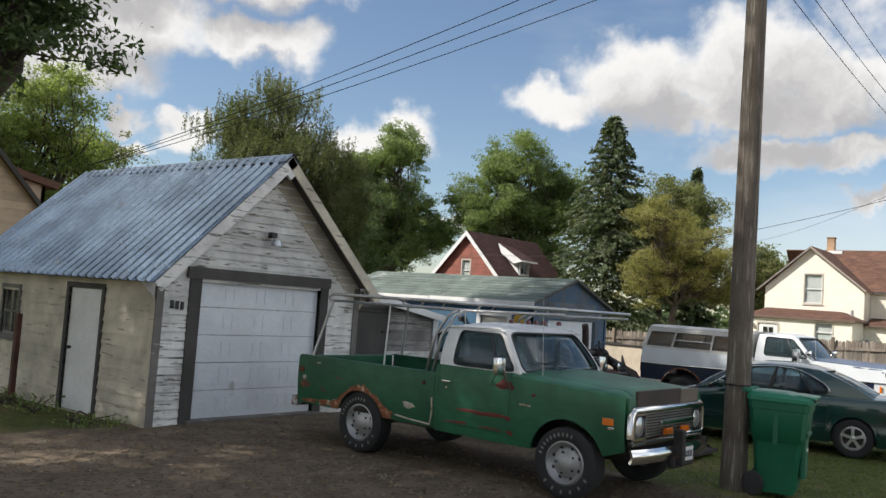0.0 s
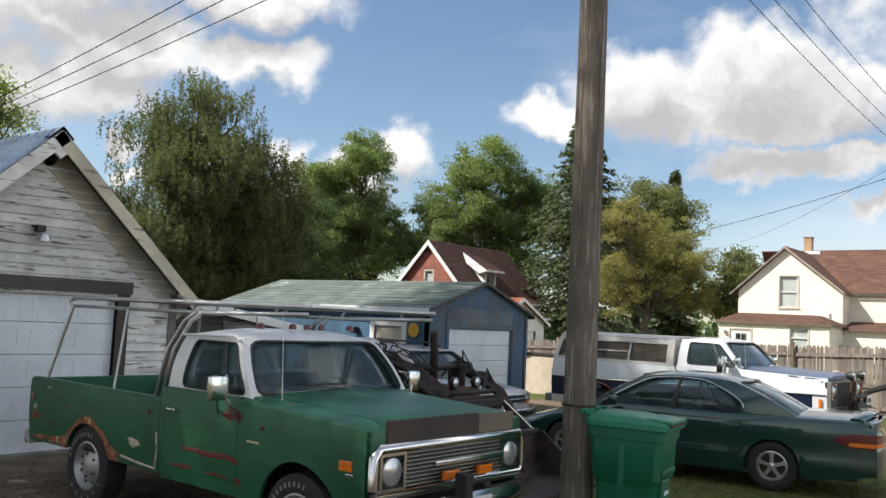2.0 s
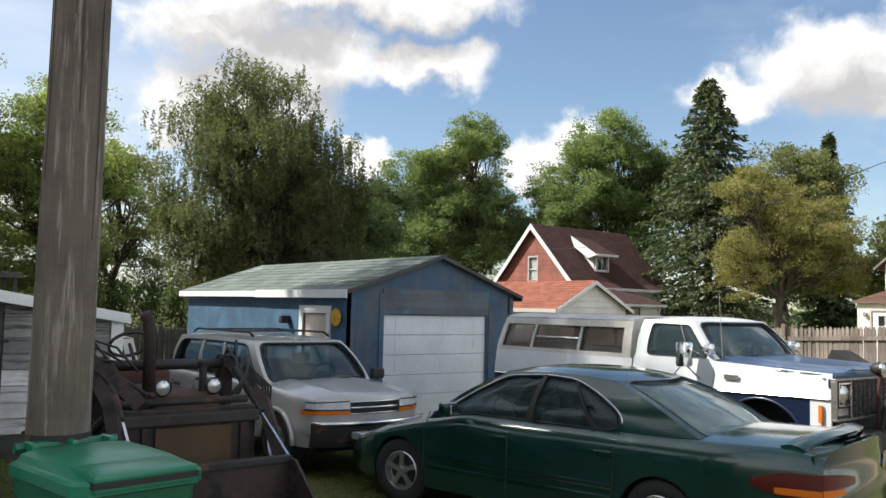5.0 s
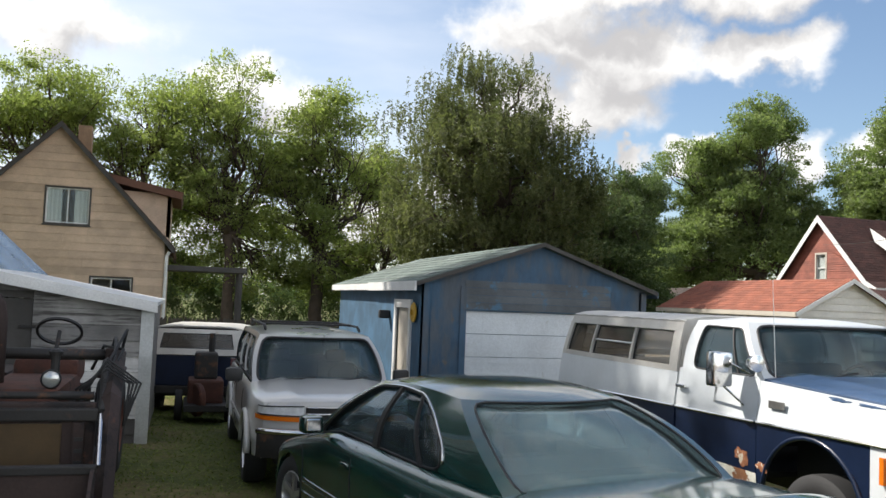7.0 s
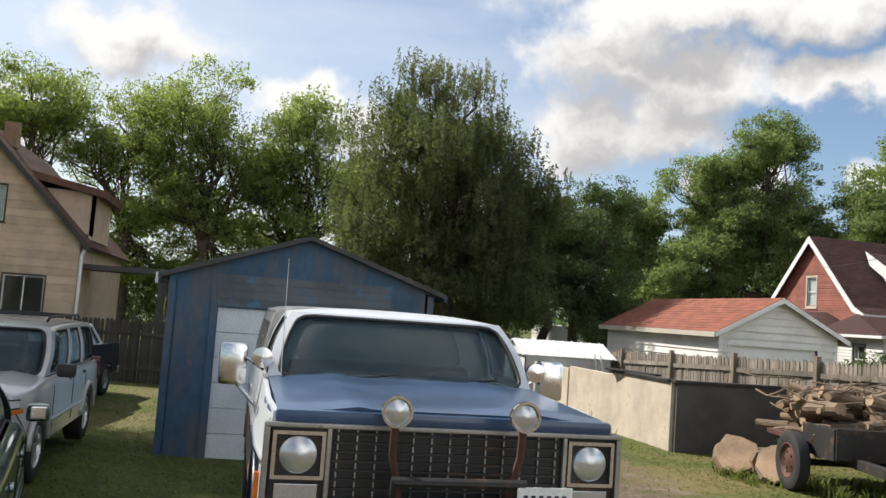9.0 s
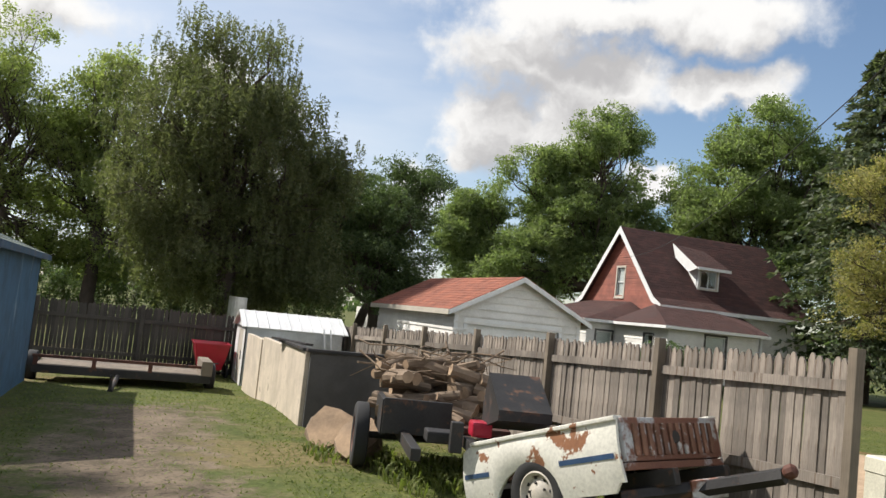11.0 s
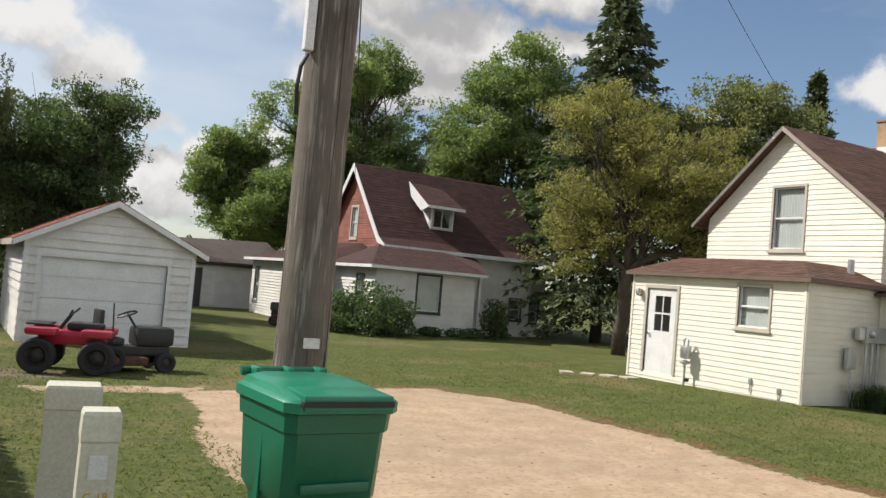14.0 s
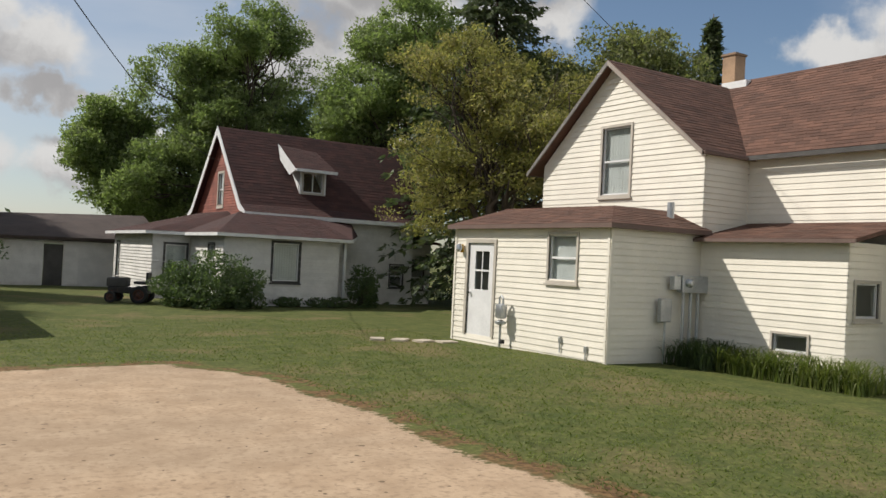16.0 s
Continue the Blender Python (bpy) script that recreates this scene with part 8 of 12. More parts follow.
tree("elm_tree", 16.2, 44.0, [(-0.4, 0, 11.4, 3.0, 3.0, 2.8), (2.0, 0, 9.4, 2.4, 2.4, 2.4), (-2.4, 0, 9.0, 2.2, 2.2, 2.2), (0.6, 0.8, 5.6, 2.8, 2.6, 2.2), (-1.8, 0, 6.6, 2.4, 2.4, 2.0), (1.4, 0.4, 3.2, 2.4, 2.2, 1.6)], 0.36, M_LEAF_ELM, 1050, 14, 0.2, 8, "tall green elm with an open crown", fork=0.42, clump_r=0.65, fill=3.3)
tree("elm_tree", 20.6, 43.5, [(0, 0, 10.4, 2.8, 2.8, 2.6), (2.6, 0.8, 8.6, 2.2, 2.2, 1.8), (-0.6, 0, 6.2, 3.0, 2.8, 2.6), (1.0, 0.6, 3.4, 2.8, 2.4, 2.0), (-2.2, 0.2, 8.4, 2.0, 2.0, 1.8)], 0.38, M_LEAF_ELM, 960, 14, 0.2, 9, "dark green elm with a long side limb", fork=0.4, clump_r=0.65, fill=3.3)
tree("elm_tree", 12.0, 45.5, [(0, 0, 11.0, 2.6, 2.6, 2.6), (-2.4, 0, 9.6, 2.2, 2.2, 2.2), (1.6, 0, 7.4, 1.8, 1.8, 1.8), (-0.8, 0.8, 5.4, 2.6, 2.4, 2.2), (1.2, 0.5, 3.4, 2.2, 2.2, 1.8)], 0.34, M_LEAF_ELM, 900, 14, 0.2, 10, "tall green elm behind the tan house", fork=0.45, clump_r=0.65, fill=3.3)
tree("elm_tree", 7.2, 45.0, [(0, 0, 11.2, 3.0, 3.0, 2.6), (-3.2, 0, 10.4, 2.6, 2.6, 2.6)], 0.36, M_LEAF_ELM, 560, 14, 0.2, 11, "tall green elm at the end of the row", fork=0.45, clump_r=0.65, fill=3.3)
tree("elm_tree", 1.5, 46.0, [(0, 0, 10.8, 3.0, 3.0, 3.0), (-3.2, 0, 9.4, 2.6, 2.6, 2.6)], 0.36, M_LEAF_DARK, 700, 14, 0.2, 16, "green elm far along the row", fork=0.45, clump_r=0.65, fill=3.3)
tree("ash_tree", 24.6, 46.6, [(0, 0, 8.6, 2.6, 2.6, 2.4), (1.4, 0.8, 5.6, 2.4, 2.4, 2.4), (-1.6, 0, 4.8, 2.2, 2.2, 2.2)], 0.3, M_LEAF_OLIVE, 420, 13, 0.18, 12, "thin olive-brown ash with sparse leaves", clump_r=0.6)
tree("ash_tree", 33.2, 42.0, [(0, 0, 5.4, 2.4, 2.4, 3.0), (-2.4, 0, 4.6, 2.2, 2.2, 2.6)], 0.3, M_LEAF_DARK, 800, 14, 0.2, 13, "dark green ash thicket behind the garage", clump_r=0.6)
# these two are added out of view only to shade sedan and garage
tree("shade_tree", 0.2, 16.4, [(0, 0, 17.0, 4.4, 4.4, 3.4), (2.4, -1.6, 14.6, 3.2, 3.2, 2.6), (-1.5, 2.0, 14.2, 3.2, 3.2, 2.6)], 0.5, M_LEAF_DARK, 900, 9, 0.24, 24, "tall unseen tree added to shade the sedan", clump_r=0.7)
tree("shade_tree", -1.2, 20.2, [(0, 0, 9.6, 3.6, 3.6, 3.2), (-2.0, 1.6, 12.4, 3.0, 3.0, 2.8)], 0.4, M_LEAF_DARK, 520, 10, 0.22, 25, "leafy unseen tree added to shade the garage wall", clump_r=0.7)
# tall trees beside the alley whose shade falls over the parked cars; the last two stand out of view
tree("shade_tree", 7.0, 18.0, [(0.3, 0, 14.6, 2.9, 3.4, 3.2), (0.2, -1.0, 10.4, 2.6, 3.0, 2.4), (-2.6, 1.0, 12.4, 3.2, 3.4, 3.0), (-0.6, -0.2, 7.2, 2.2, 2.4, 2.2)], 0.5, M_LEAF_DARK, 800, 12, 0.2, 21, "tall dense shade tree beyond the old garage", clump_r=0.7)
tree("shade_tree", -2.2, 12.8, [(0, 0, 12.0, 4.2, 4.2, 4.0), (1.2, -1.0, 8.6, 3.4, 3.4, 2.8)], 0.45, M_LEAF_DARK, 700, 12, 0.2, 22, "dense shade tree beside the alley", clump_r=0.7)
tree("shade_tree", -5.6, 8.2, [(0, 0, 10.0, 4.0, 4.0, 3.6), (1.6, -1.0, 7.6, 3.0, 3.0, 2.4)], 0.42, M_LEAF, 500, 12, 0.2, 23, "leafy shade tree near the alley's start", clump_r=0.7)


def spruce(x, y, h, r, seed):
    rng = np.random.default_rng(seed)
    z0 = ground_z(x, y)
    t = thing("spruce_tree", x, y, z0, label="tall dark blue-green spruce", category="tree")
    part("trunk", tube(bm_new(), [(0, 0, -0.1), (0, 0, h * 0.5), (0.05, 0, h)], 0.28, 10, 0.02), M_BARK, t, smooth="all")
    br, pts, dirs = bm_new(), [], []
    z = 1.4
    while z < h - 0.2:
        k = 1 - z / h
        ln = r * (k ** 0.82) * rng.uniform(0.85, 1.12) + 0.15
        for i in range(13):
            a = rng.uniform(0, 2 * math.pi)
            l = ln * rng.uniform(0.72, 1.15)
            droop = 0.30 * l * (0.4 + k)
            d = np.array([math.cos(a), math.sin(a), 0])
            ends = [(0, 0, z), tuple(d * l * 0.5 + [0, 0, z - droop * 0.35]), tuple(d * l + [0, 0, z - droop * 0.8])]
            if i < 5:
                tube(br, ends, 0.03 * k + 0.012, 4, 0.006)
            n = int(16 + 62 * k)
            s = rng.uniform(0.12, 1.0, n)
            p = d * l * s[:, None] + np.stack([0 * s, 0 * s, z - droop * s ** 1.3 * 0.8], -1)
            side = np.array([-d[1], d[0], 0])
            p = p + side * (rng.normal(size=n) * (0.26 * (1.15 - s)) * l * 0.45)[:, None]
            p[:, 2] += rng.normal(size=n) * 0.07
            pts.append(p)
            dd = d[None, :] + rng.normal(size=(n, 3)) * 0.5
            dd[:, 2] -= 0.45
            dirs.append(dd / np.linalg.norm(dd, axis=1)[:, None])
        z += 0.30 + 0.12 * k
    part("bough", br, M_BARK, t)
    p, d = np.concatenate(pts), np.concatenate(dirs)
    n = len(p)
    b = np.cross(d, rng.normal(size=(n, 3)))
    b /= np.linalg.norm(b, axis=1)[:, None]
    s = rng.uniform(0.15, 0.32, (n, 1))
    q = np.stack([p - d * s * 0.4, p + b * s * 0.30, p + d * s, p - b * s * 0.30], 1)
    ob = new("crown", quads_mesh("crown", q, M_NEEDLE))
    ob.parent = t


spruce(53.9, 28.7, 16.6, 6.4, 31)
spruce(66.5, 27.5, 15.0, 2.6, 32)


def bush(name, x, y, spec, material, n, size, seed, label, kind=""):
    rng = np.random.default_rng(seed)
    b = thing(name, x, y, ground_z(x, y), label=label, category="bush")
    st, pts = bm_new(), []
    for dx, dy, z, r, h in spec:
        for i in range(7):
            a = rng.uniform(0, 6.28)
            tube(st, bend((dx * 0.6, dy * 0.6, 0), (dx + math.cos(a) * r * 0.7, dy + math.sin(a) * r * 0.7, z + h * rng.uniform(0.3, 0.95)), rng, 4, 0.1), 0.018, 5, 0.005)
        d = rng.normal(size=(n, 3))
        d /= np.linalg.norm(d, axis=1)[:, None]
        rad = rng.uniform(0.1, 1, (n, 1)) ** (1 / 3) * (1 + 0.3 * np.sin(d[:, :1] * 6) * np.cos(d[:, 2:] * 5))
        p = d * rad * np.array([r, r, h]) + np.array([dx, dy, z])
        pts.append(p)
    part("stem", st, M_BARK, b)
    p = np.concatenate(pts)
    p[:, 2] = np.maximum(p[:, 2], 0.05)
    ob = new("foliage", quads_mesh("foliage", leaves_at(p, rng, size, 0.5), material))
    ob.parent = b


bush("lilac_bush", 41.0, 25.4, [(0, 0, 0.85, 1.05, 1.0), (-1.0, 0.3, 0.65, 0.85, 0.8), (0.8, -0.3, 0.6, 0.8, 0.75), (-0.3, -0.4, 0.5, 1.2, 0.6)], M_LEAF_DARK, 3000, 0.06, 41, "leafy green bush against the white wing")
bush("vine_bush", 46.6, 26.1, [(0, 0, 0.7, 0.55, 0.9), (0.5, 0.4, 0.5, 0.4, 0.6)], M_LEAF_DARK, 1500, 0.06, 42, "thin dark bush beside the entrance")
bush("wall_shrub", 44.9, 25.9, [(-1.2, 0, 0.15, 0.5, 0.2), (0, 0, 0.15, 0.6, 0.2), (0.7, 0, 0.15, 0.5, 0.22)], M_LEAF_DARK, 700, 0.05, 43, "low plants along the foot of the wall")
bush("weed_clump", 6.3, 12.9, [(0, 0, 0.12, 0.45, 0.18), (0.1, -1.6, 0.08, 0.5, 0.12), (0.1, 1.6, 0.1, 0.4, 0.15)], M_LEAF, 170, 0.035, 44, "weeds along the foot of the garage wall")


for i, (ux, uy, uh) in enumerate(((14.0, 46.5, 4.0), (18.0, 47.5, 3.4), (22.5, 46.0, 4.2), (26.8, 45.0, 4.4), (9.5, 47.0, 3.8), (4.5, 47.5, 4.0), (30.5, 44.0, 4.2))):
    bush("thicket", ux, uy, [(0, 0, uh * 0.5, 1.6, uh * 0.5), (1.7, 0.4, uh * 0.4, 1.3, uh * 0.42), (-1.6, -0.3, uh * 0.45, 1.4, uh * 0.5)], M_LEAF_DARK, 4200, 0.075, 90 + i, "dark leafy undergrowth below the row of trees")


def strap_plants():
    rng = np.random.default_rng(51)
    for name, x, y, wx, wy, n, h, mat_, label in (("iris_bed", 44.85, 7.4, 0.42, 1.35, 1100, 0.72, M_GRASS, "bed of strap-leaved iris below the bay"), ("iris_bed", 44.75, 9.2, 0.5, 0.5, 500, 0.75, M_LEAF_DARK, "dark tall plants below the meters"),
                                                   ("weed_patch", 26.2, 8.0, 1.1, 0.9, 700, 0.28, M_GRASS, "tall weeds under the wagon"), ("weed_patch", 25.2, 9.6, 0.6, 0.7, 300, 0.22, M_GRASS, "weeds round the cut logs")):
        q = []
        for i in range(n):
            px, py = rng.uniform(-wx, wx), rng.uniform(-wy, wy)
            a, l = rng.uniform(0, 6.28), h * rng.uniform(0.6, 1.2)
            d = np.array([math.cos(a), math.sin(a), 0])
            s = np.array([-d[1], d[0], 0]) * rng.uniform(0.008, 0.016)
            prev = np.array([px, py, 0.0])
            for k in range(4):
                f = (k + 1) / 4
                cur = np.array([px, py, 0]) + d * l * 0.62 * f ** 2 + np.array([0, 0, l * (f - 0.42 * f ** 3)])
                w0, w1 = 1 - 0.2 * k / 3, 1 - 0.25 * (k + 1)
                q.append([prev - s * w0, prev + s * w0, cur + s * max(w1, 0.05), cur - s * max(w1, 0.05)])
                prev = cur
        t = thing(name, x, y, ground_z(x, y), label=label, category="plants", kind="stuff")
        ob = new("blades", quads_mesh("blades", np.array(q), mat_))
        ob.parent = t


strap_plants()


def grass_tufts():
    """Short blades over the lawns that the camera passes, as one piece of stuff."""
    rng = np.random.default_rng(61)
    n = 150000
    x = rng.uniform(10.5, 43, n)
    y = 1.4 + (rng.beta(1.0, 1.7, n)) * 20
    keep = np.ones(n, bool)
    drive = (x > 31.1) & (x < 37.2) & (y < 12.2)
    track = (np.abs(x - 22.7) < 1.3) & (y < 13) & (rng.uniform(size=n) < 0.8)
    keep &= ~drive & ~track
    keep &= ~((x > 16.9) & (x < 20.7) & (y > 10.8)) & ~((x < 11.6) & (y > 6.0)) & ~((x > 29.7) & (x < 33.3) & (y > 18.3))
    keep &= ~((x > 42.9) & (y > 9.8))
    x, y = x[keep], y[keep]
    n = len(x)
    lev = np.array(LEVELS)
    w = 1.0 / ((x[:, None] - lev[:, 0]) ** 2 + (y[:, None] - lev[:, 1]) ** 2 + 1.5) ** 1.5
    z = (w * lev[:, 2]).sum(-1) / w.sum(-1)
    p = np.stack([x, y, z], -1)
    a = rng.uniform(0, 6.28, n)
    side = np.stack([np.cos(a), np.sin(a), 0 * a], -1) * rng.uniform(0.006, 0.013, (n, 1))
    tip = p + np.stack([rng.normal(size=n) * 0.03, rng.normal(size=n) * 0.03, rng.uniform(0.010, 0.030, n)], -1)
    q = np.stack([p - side, p + side, tip + side * 0.15, tip - side * 0.15], 1)
    ob = new("lawn_grass", quads_mesh("lawn_grass", q, M_GRASS))
    tagged(ob, "short uneven lawn grass with dry patches", "grass", kind="stuff")


grass_tufts()


def far_woods():
    rng = np.random.default_rng(71)
    pts = []
    for i in range(420):
        az = radians(rng.uniform(-35, 105))
        d = rng.uniform(170, 330)
        if rng.uniform() < 0.35:
            d = rng.uniform(300, 420)
        h = rng.uniform(3, 8) * (1.3 if rng.uniform() < 0.15 else 1)
        c = np.array([math.sin(az) * d + 20, math.cos(az) * d, 0])
        p = rng.normal(size=(45, 3)) * [h * 0.55, h * 0.55, h * 0.28] + c + [0, 0, h * 0.55]
        p[:, 2] = np.abs(p[:, 2])
        pts.append(p)
    p = np.concatenate(pts)
    ob = new("far_woods", quads_mesh("far_woods", leaves_at(p, rng, 0.9, 0.7), M_LEAF_DARK))
    tagged(ob, "distant line of trees beyond the fields", "trees", kind="stuff")


far_woods()


def litter():
    """Fallen leaves and pebbles on the bare ground."""
    rng = np.random.default_rng(81)
    n = 2600
    x, y = rng.uniform(0.5, 11.0, n), rng.uniform(1.5, 10.6, n)
    z = np.array([ground_z(a, b) for a, b in zip(x, y)]) + rng.uniform(0.006, 0.02, n)
    p = np.stack([x, y, z], -1)
    q = leaves_at(p, rng, 0.034, 0.7)
    q[:, :, 2] = (q[:, :, 2] - p[:, None, 2]) * 0.25 + p[:, None, 2]
    ob = new("leaf_litter", quads_mesh("leaf_litter", q, M_LITTER))
    tagged(ob, "dry brown fallen leaves scattered on gravel", "leaves", kind="stuff")
    # loose stones, each a small squat octahedron
    for label, count, xa, xb, ya, yb, big, mat_ in (("grey-brown pebbles scattered on the gravel yard", 5200, 0.0, 11.0, 1.2, 10.4, 0.022, M_PEBBLE),):
        cx, cy = rng.uniform(xa, xb, count), rng.uniform(ya, yb, count)
        cz = np.array([ground_z(a, b) for a, b in zip(cx, cy)])
        r = big * rng.uniform(0.4, 1.3, count) ** 1.5
        tri = []
        for k in range(4):
            a0 = np.pi / 2 * k + rng.uniform(-0.3, 0.3, count)
            a1 = np.pi / 2 * (k + 1)
            tri.append(np.stack([np.stack([cx + r * np.cos(a0), cy + r * np.sin(a0) * 0.8, cz + r * 0.1], -1), np.stack([cx + r * np.cos(a1), cy + r * np.sin(a1) * 0.8, cz + r * 0.1], -1), np.stack([cx + 0.2 * r, cy, cz + r * 0.75], -1)], 1))
        ob = new("pebbles", quads_mesh("pebbles", np.concatenate(tri), mat_))
        tagged(ob, label, "stones", kind="stuff")


M_PEBBLE = surface("grey_brown_stone", (0.20, 0.17, 0.135), 0.85, var=0.3, fine=30, each=0.6, bump=0.2)
M_LITTER = leaf_mat("dry_leaves", (0.10, 0.06, 0.03), (0.30, 0.22, 0.12), 0.2)
litter()
# ---- vehicles ----
def with_windows(parent, name, F, panes, frame_mat, glass, n=3, thick=0.03, label="", pane_name="window_pane"):
    """A framed sheet with windows u0, u1, v0, v1 cut into it and glazed."""
    us = {0.0, 1.0}
    vs = {0.0, 1.0}
    for a, b, c, d in panes:
        us |= set(seq(a, b, n * 2))
        vs |= set(seq(c, d, n * 2))
    us |= {round(k / 12, 4) for k in range(13)}
    fr = skin(parent, name, F, us, vs, frame_mat, thick, lambda u, v: not any(a < u < b and c < v < d for a, b, c, d in panes), label)
    for a, b, c, d in panes:
        e = 0.012

        def G(u, v):
            p = Vector(F(u, v))
            q = Vector(F(min(1, u + 0.01), v)) - Vector(F(max(0, u - 0.01), v))
            r = Vector(F(u, min(1, v + 0.01))) - Vector(F(u, max(0, v - 0.01)))
            return p - q.cross(r).normalized() * e

        g = skin(fr, pane_name, G, seq(a, b, n * 2), seq(c, d, n * 2), glass, 0.005)
        g.visible_shadow = False
        seal = bm_new()
        ring = [G(u, c) for u in seq(a, b, 8)] + [G(b, v) for v in seq(c, d, 6)[1:]] + [G(u, d) for u in seq(b, a, 8)[1:]] + [G(a, v) for v in seq(d, c, 6)[1:]]
        tube(seal, ring, 0.011, 5, cap=False)
        part("seal", seal, M_BLACK, fr, smooth="all")
    return fr


def rounded(poly, ru=0.06, rv=0.14):
    """Rounds the corners of a closed outline by about ru across and rv up."""
    out = []
    for k, (x, y) in enumerate(poly):
        ends = []
        for (a, b) in (poly[k - 1], poly[(k + 1) % len(poly)]):
            dx, dy = a - x, b - y
            f = min(0.45, 1 / math.hypot(dx / ru, dy / rv))
            ends.append((x + dx * f, y + dy * f))
        for s in (0, 0.25, 0.5, 0.75, 1):
            w0, w1, w2 = (1 - s) ** 2, 2 * s * (1 - s), s * s
            out.append((ends[0][0] * w0 + x * w1 + ends[1][0] * w2, ends[0][1] * w0 + y * w1 + ends[1][1] * w2))
    return out


def ray_out(poly, c, ang):
    """Where a ray from c at an angle leaves an outline."""
    dx, dy = math.cos(ang), math.sin(ang)
    best = None
    for (ax, ay), (bx, by) in zip(poly, poly[1:] + poly[:1]):
        ex, ey = bx - ax, by - ay
        det = dx * -ey + ex * dy
        if abs(det) < 1e-12:
            continue
        wx, wy = ax - c[0], ay - c[1]
        s, k = (wx * -ey + ex * wy) / det, (dx * wy - dy * wx) / det
        if s > 0 and -1e-9 <= k <= 1 + 1e-9 and (best is None or s < best):
            best = s
    return (c[0] + dx * best, c[1] + dy * best)


def framed(parent, name, F, dlo, paint, glass, inside, thick=0.03, label="", pane="window_pane", posts=(), trim=None, seal=0.009):
    """A curved panel over the unit square with one glazed opening of any rounded outline."""
    dlo = rounded(list(dlo))
    c = (sum(p[0] for p in dlo) / len(dlo), sum(p[1] for p in dlo) / len(dlo))
    sq = [(0, 0), (1, 0), (1, 1), (0, 1)]
    angs = sorted({round(-math.pi + 2 * math.pi * k / 72, 5) for k in range(72)} | {round(math.atan2(q[1] - c[1], q[0] - c[0]), 5) for q in sq})
    ins, outs = [ray_out(dlo, c, a) for a in angs], [ray_out(sq, c, a) for a in angs]
    h = 0.01

    def normal(u, v):
        p = Vector(F(min(1, u + h), v)) - Vector(F(max(0, u - h), v))
        q = Vector(F(u, min(1, v + h))) - Vector(F(u, max(0, v - h)))
        return p.cross(q).normalized()

    sign = 1 if normal(*c).dot(Vector(inside) - Vector(F(*c))) > 0 else -1

    def at(u, v, deep):
        return Vector(F(u, v)) + normal(u, v) * sign * deep

    n = len(angs)
    bm = bm_new()
    lay = [[[bm.verts.new(at(i[0] + (o[0] - i[0]) * r, i[1] + (o[1] - i[1]) * r, d)) for r in (0, 0.5, 1)] for i, o in zip(ins, outs)] for d in (0, thick)]
    for k in range(n):
        m = (k + 1) % n
        for r in (0, 1):
            bm.faces.new((lay[0][k][r], lay[0][m][r], lay[0][m][r + 1], lay[0][k][r + 1]))
            bm.faces.new((lay[1][k][r + 1], lay[1][m][r + 1], lay[1][m][r], lay[1][k][r]))
        for r in (0, 2):
            bm.faces.new((lay[0][k][r], lay[1][k][r], lay[1][m][r], lay[0][m][r]))
    bmesh.ops.recalc_face_normals(bm, faces=bm.faces)
    fr = part(name, bm, paint, parent, label, smooth=True)
    bm = bm_new()
    for deep in (0.008, 0.012):
        rows = [[bm.verts.new(at(c[0] + (i[0] - c[0]) * r, c[1] + (i[1] - c[1]) * r, deep)) for i in ins] for r in (0.34, 0.67, 1.0)]
        mid = bm.verts.new(at(*c, deep))
        for k in range(n):
            m = (k + 1) % n
            bm.faces.new((mid, rows[0][k], rows[0][m]))
            for a, b in zip(rows, rows[1:]):
                bm.faces.new((a[k], b[k], b[m], a[m]))
        edge = rows[-1] if deep < 0.01 else edge
    for k in range(n):
        bm.faces.new((edge[k], edge[(k + 1) % n], rows[-1][(k + 1) % n], rows[-1][k]))
    bmesh.ops.recalc_face_normals(bm, faces=bm.faces)
    g = part(pane, bm, glass, fr, smooth="all")
    g.visible_shadow = False
    ring = [at(*i, 0.002) for i in ins]
    part("seal", tube(bm_new(), ring + ring[:1], seal, 5, cap=False), M_BLACK, fr, smooth="all")
    for u0, u1, w, mat_ in posts:
        lo = ray_out(dlo, ((u0 + u1) / 2, c[1]), -math.pi / 2)[1]
        hi = ray_out(dlo, ((u0 + u1) / 2, c[1]), math.pi / 2)[1]
        skin(fr, "window_post", lambda u, v: tuple(at(u0 + (u1 - u0) * v + (u - 0.5) * w, lo + (hi - lo) * v, -0.003)), [0, 1], seq(0, 1, 5), mat_, 0.02)
    if trim:
        pts = [at(c[0] + (i[0] - c[0]) * 1.03, c[1] + (i[1] - c[1]) * 1.05, -0.002) for i, a in zip(ins, angs) if i[1] > 0.12]
        cut = max(range(1, len(pts)), key=lambda q: (pts[q] - pts[q - 1]).length)
        pts = pts[cut:] + pts[:cut]
        part("window_chrome", tube(bm_new(), pts, 0.009, 6), trim, fr, smooth="all")
    return fr


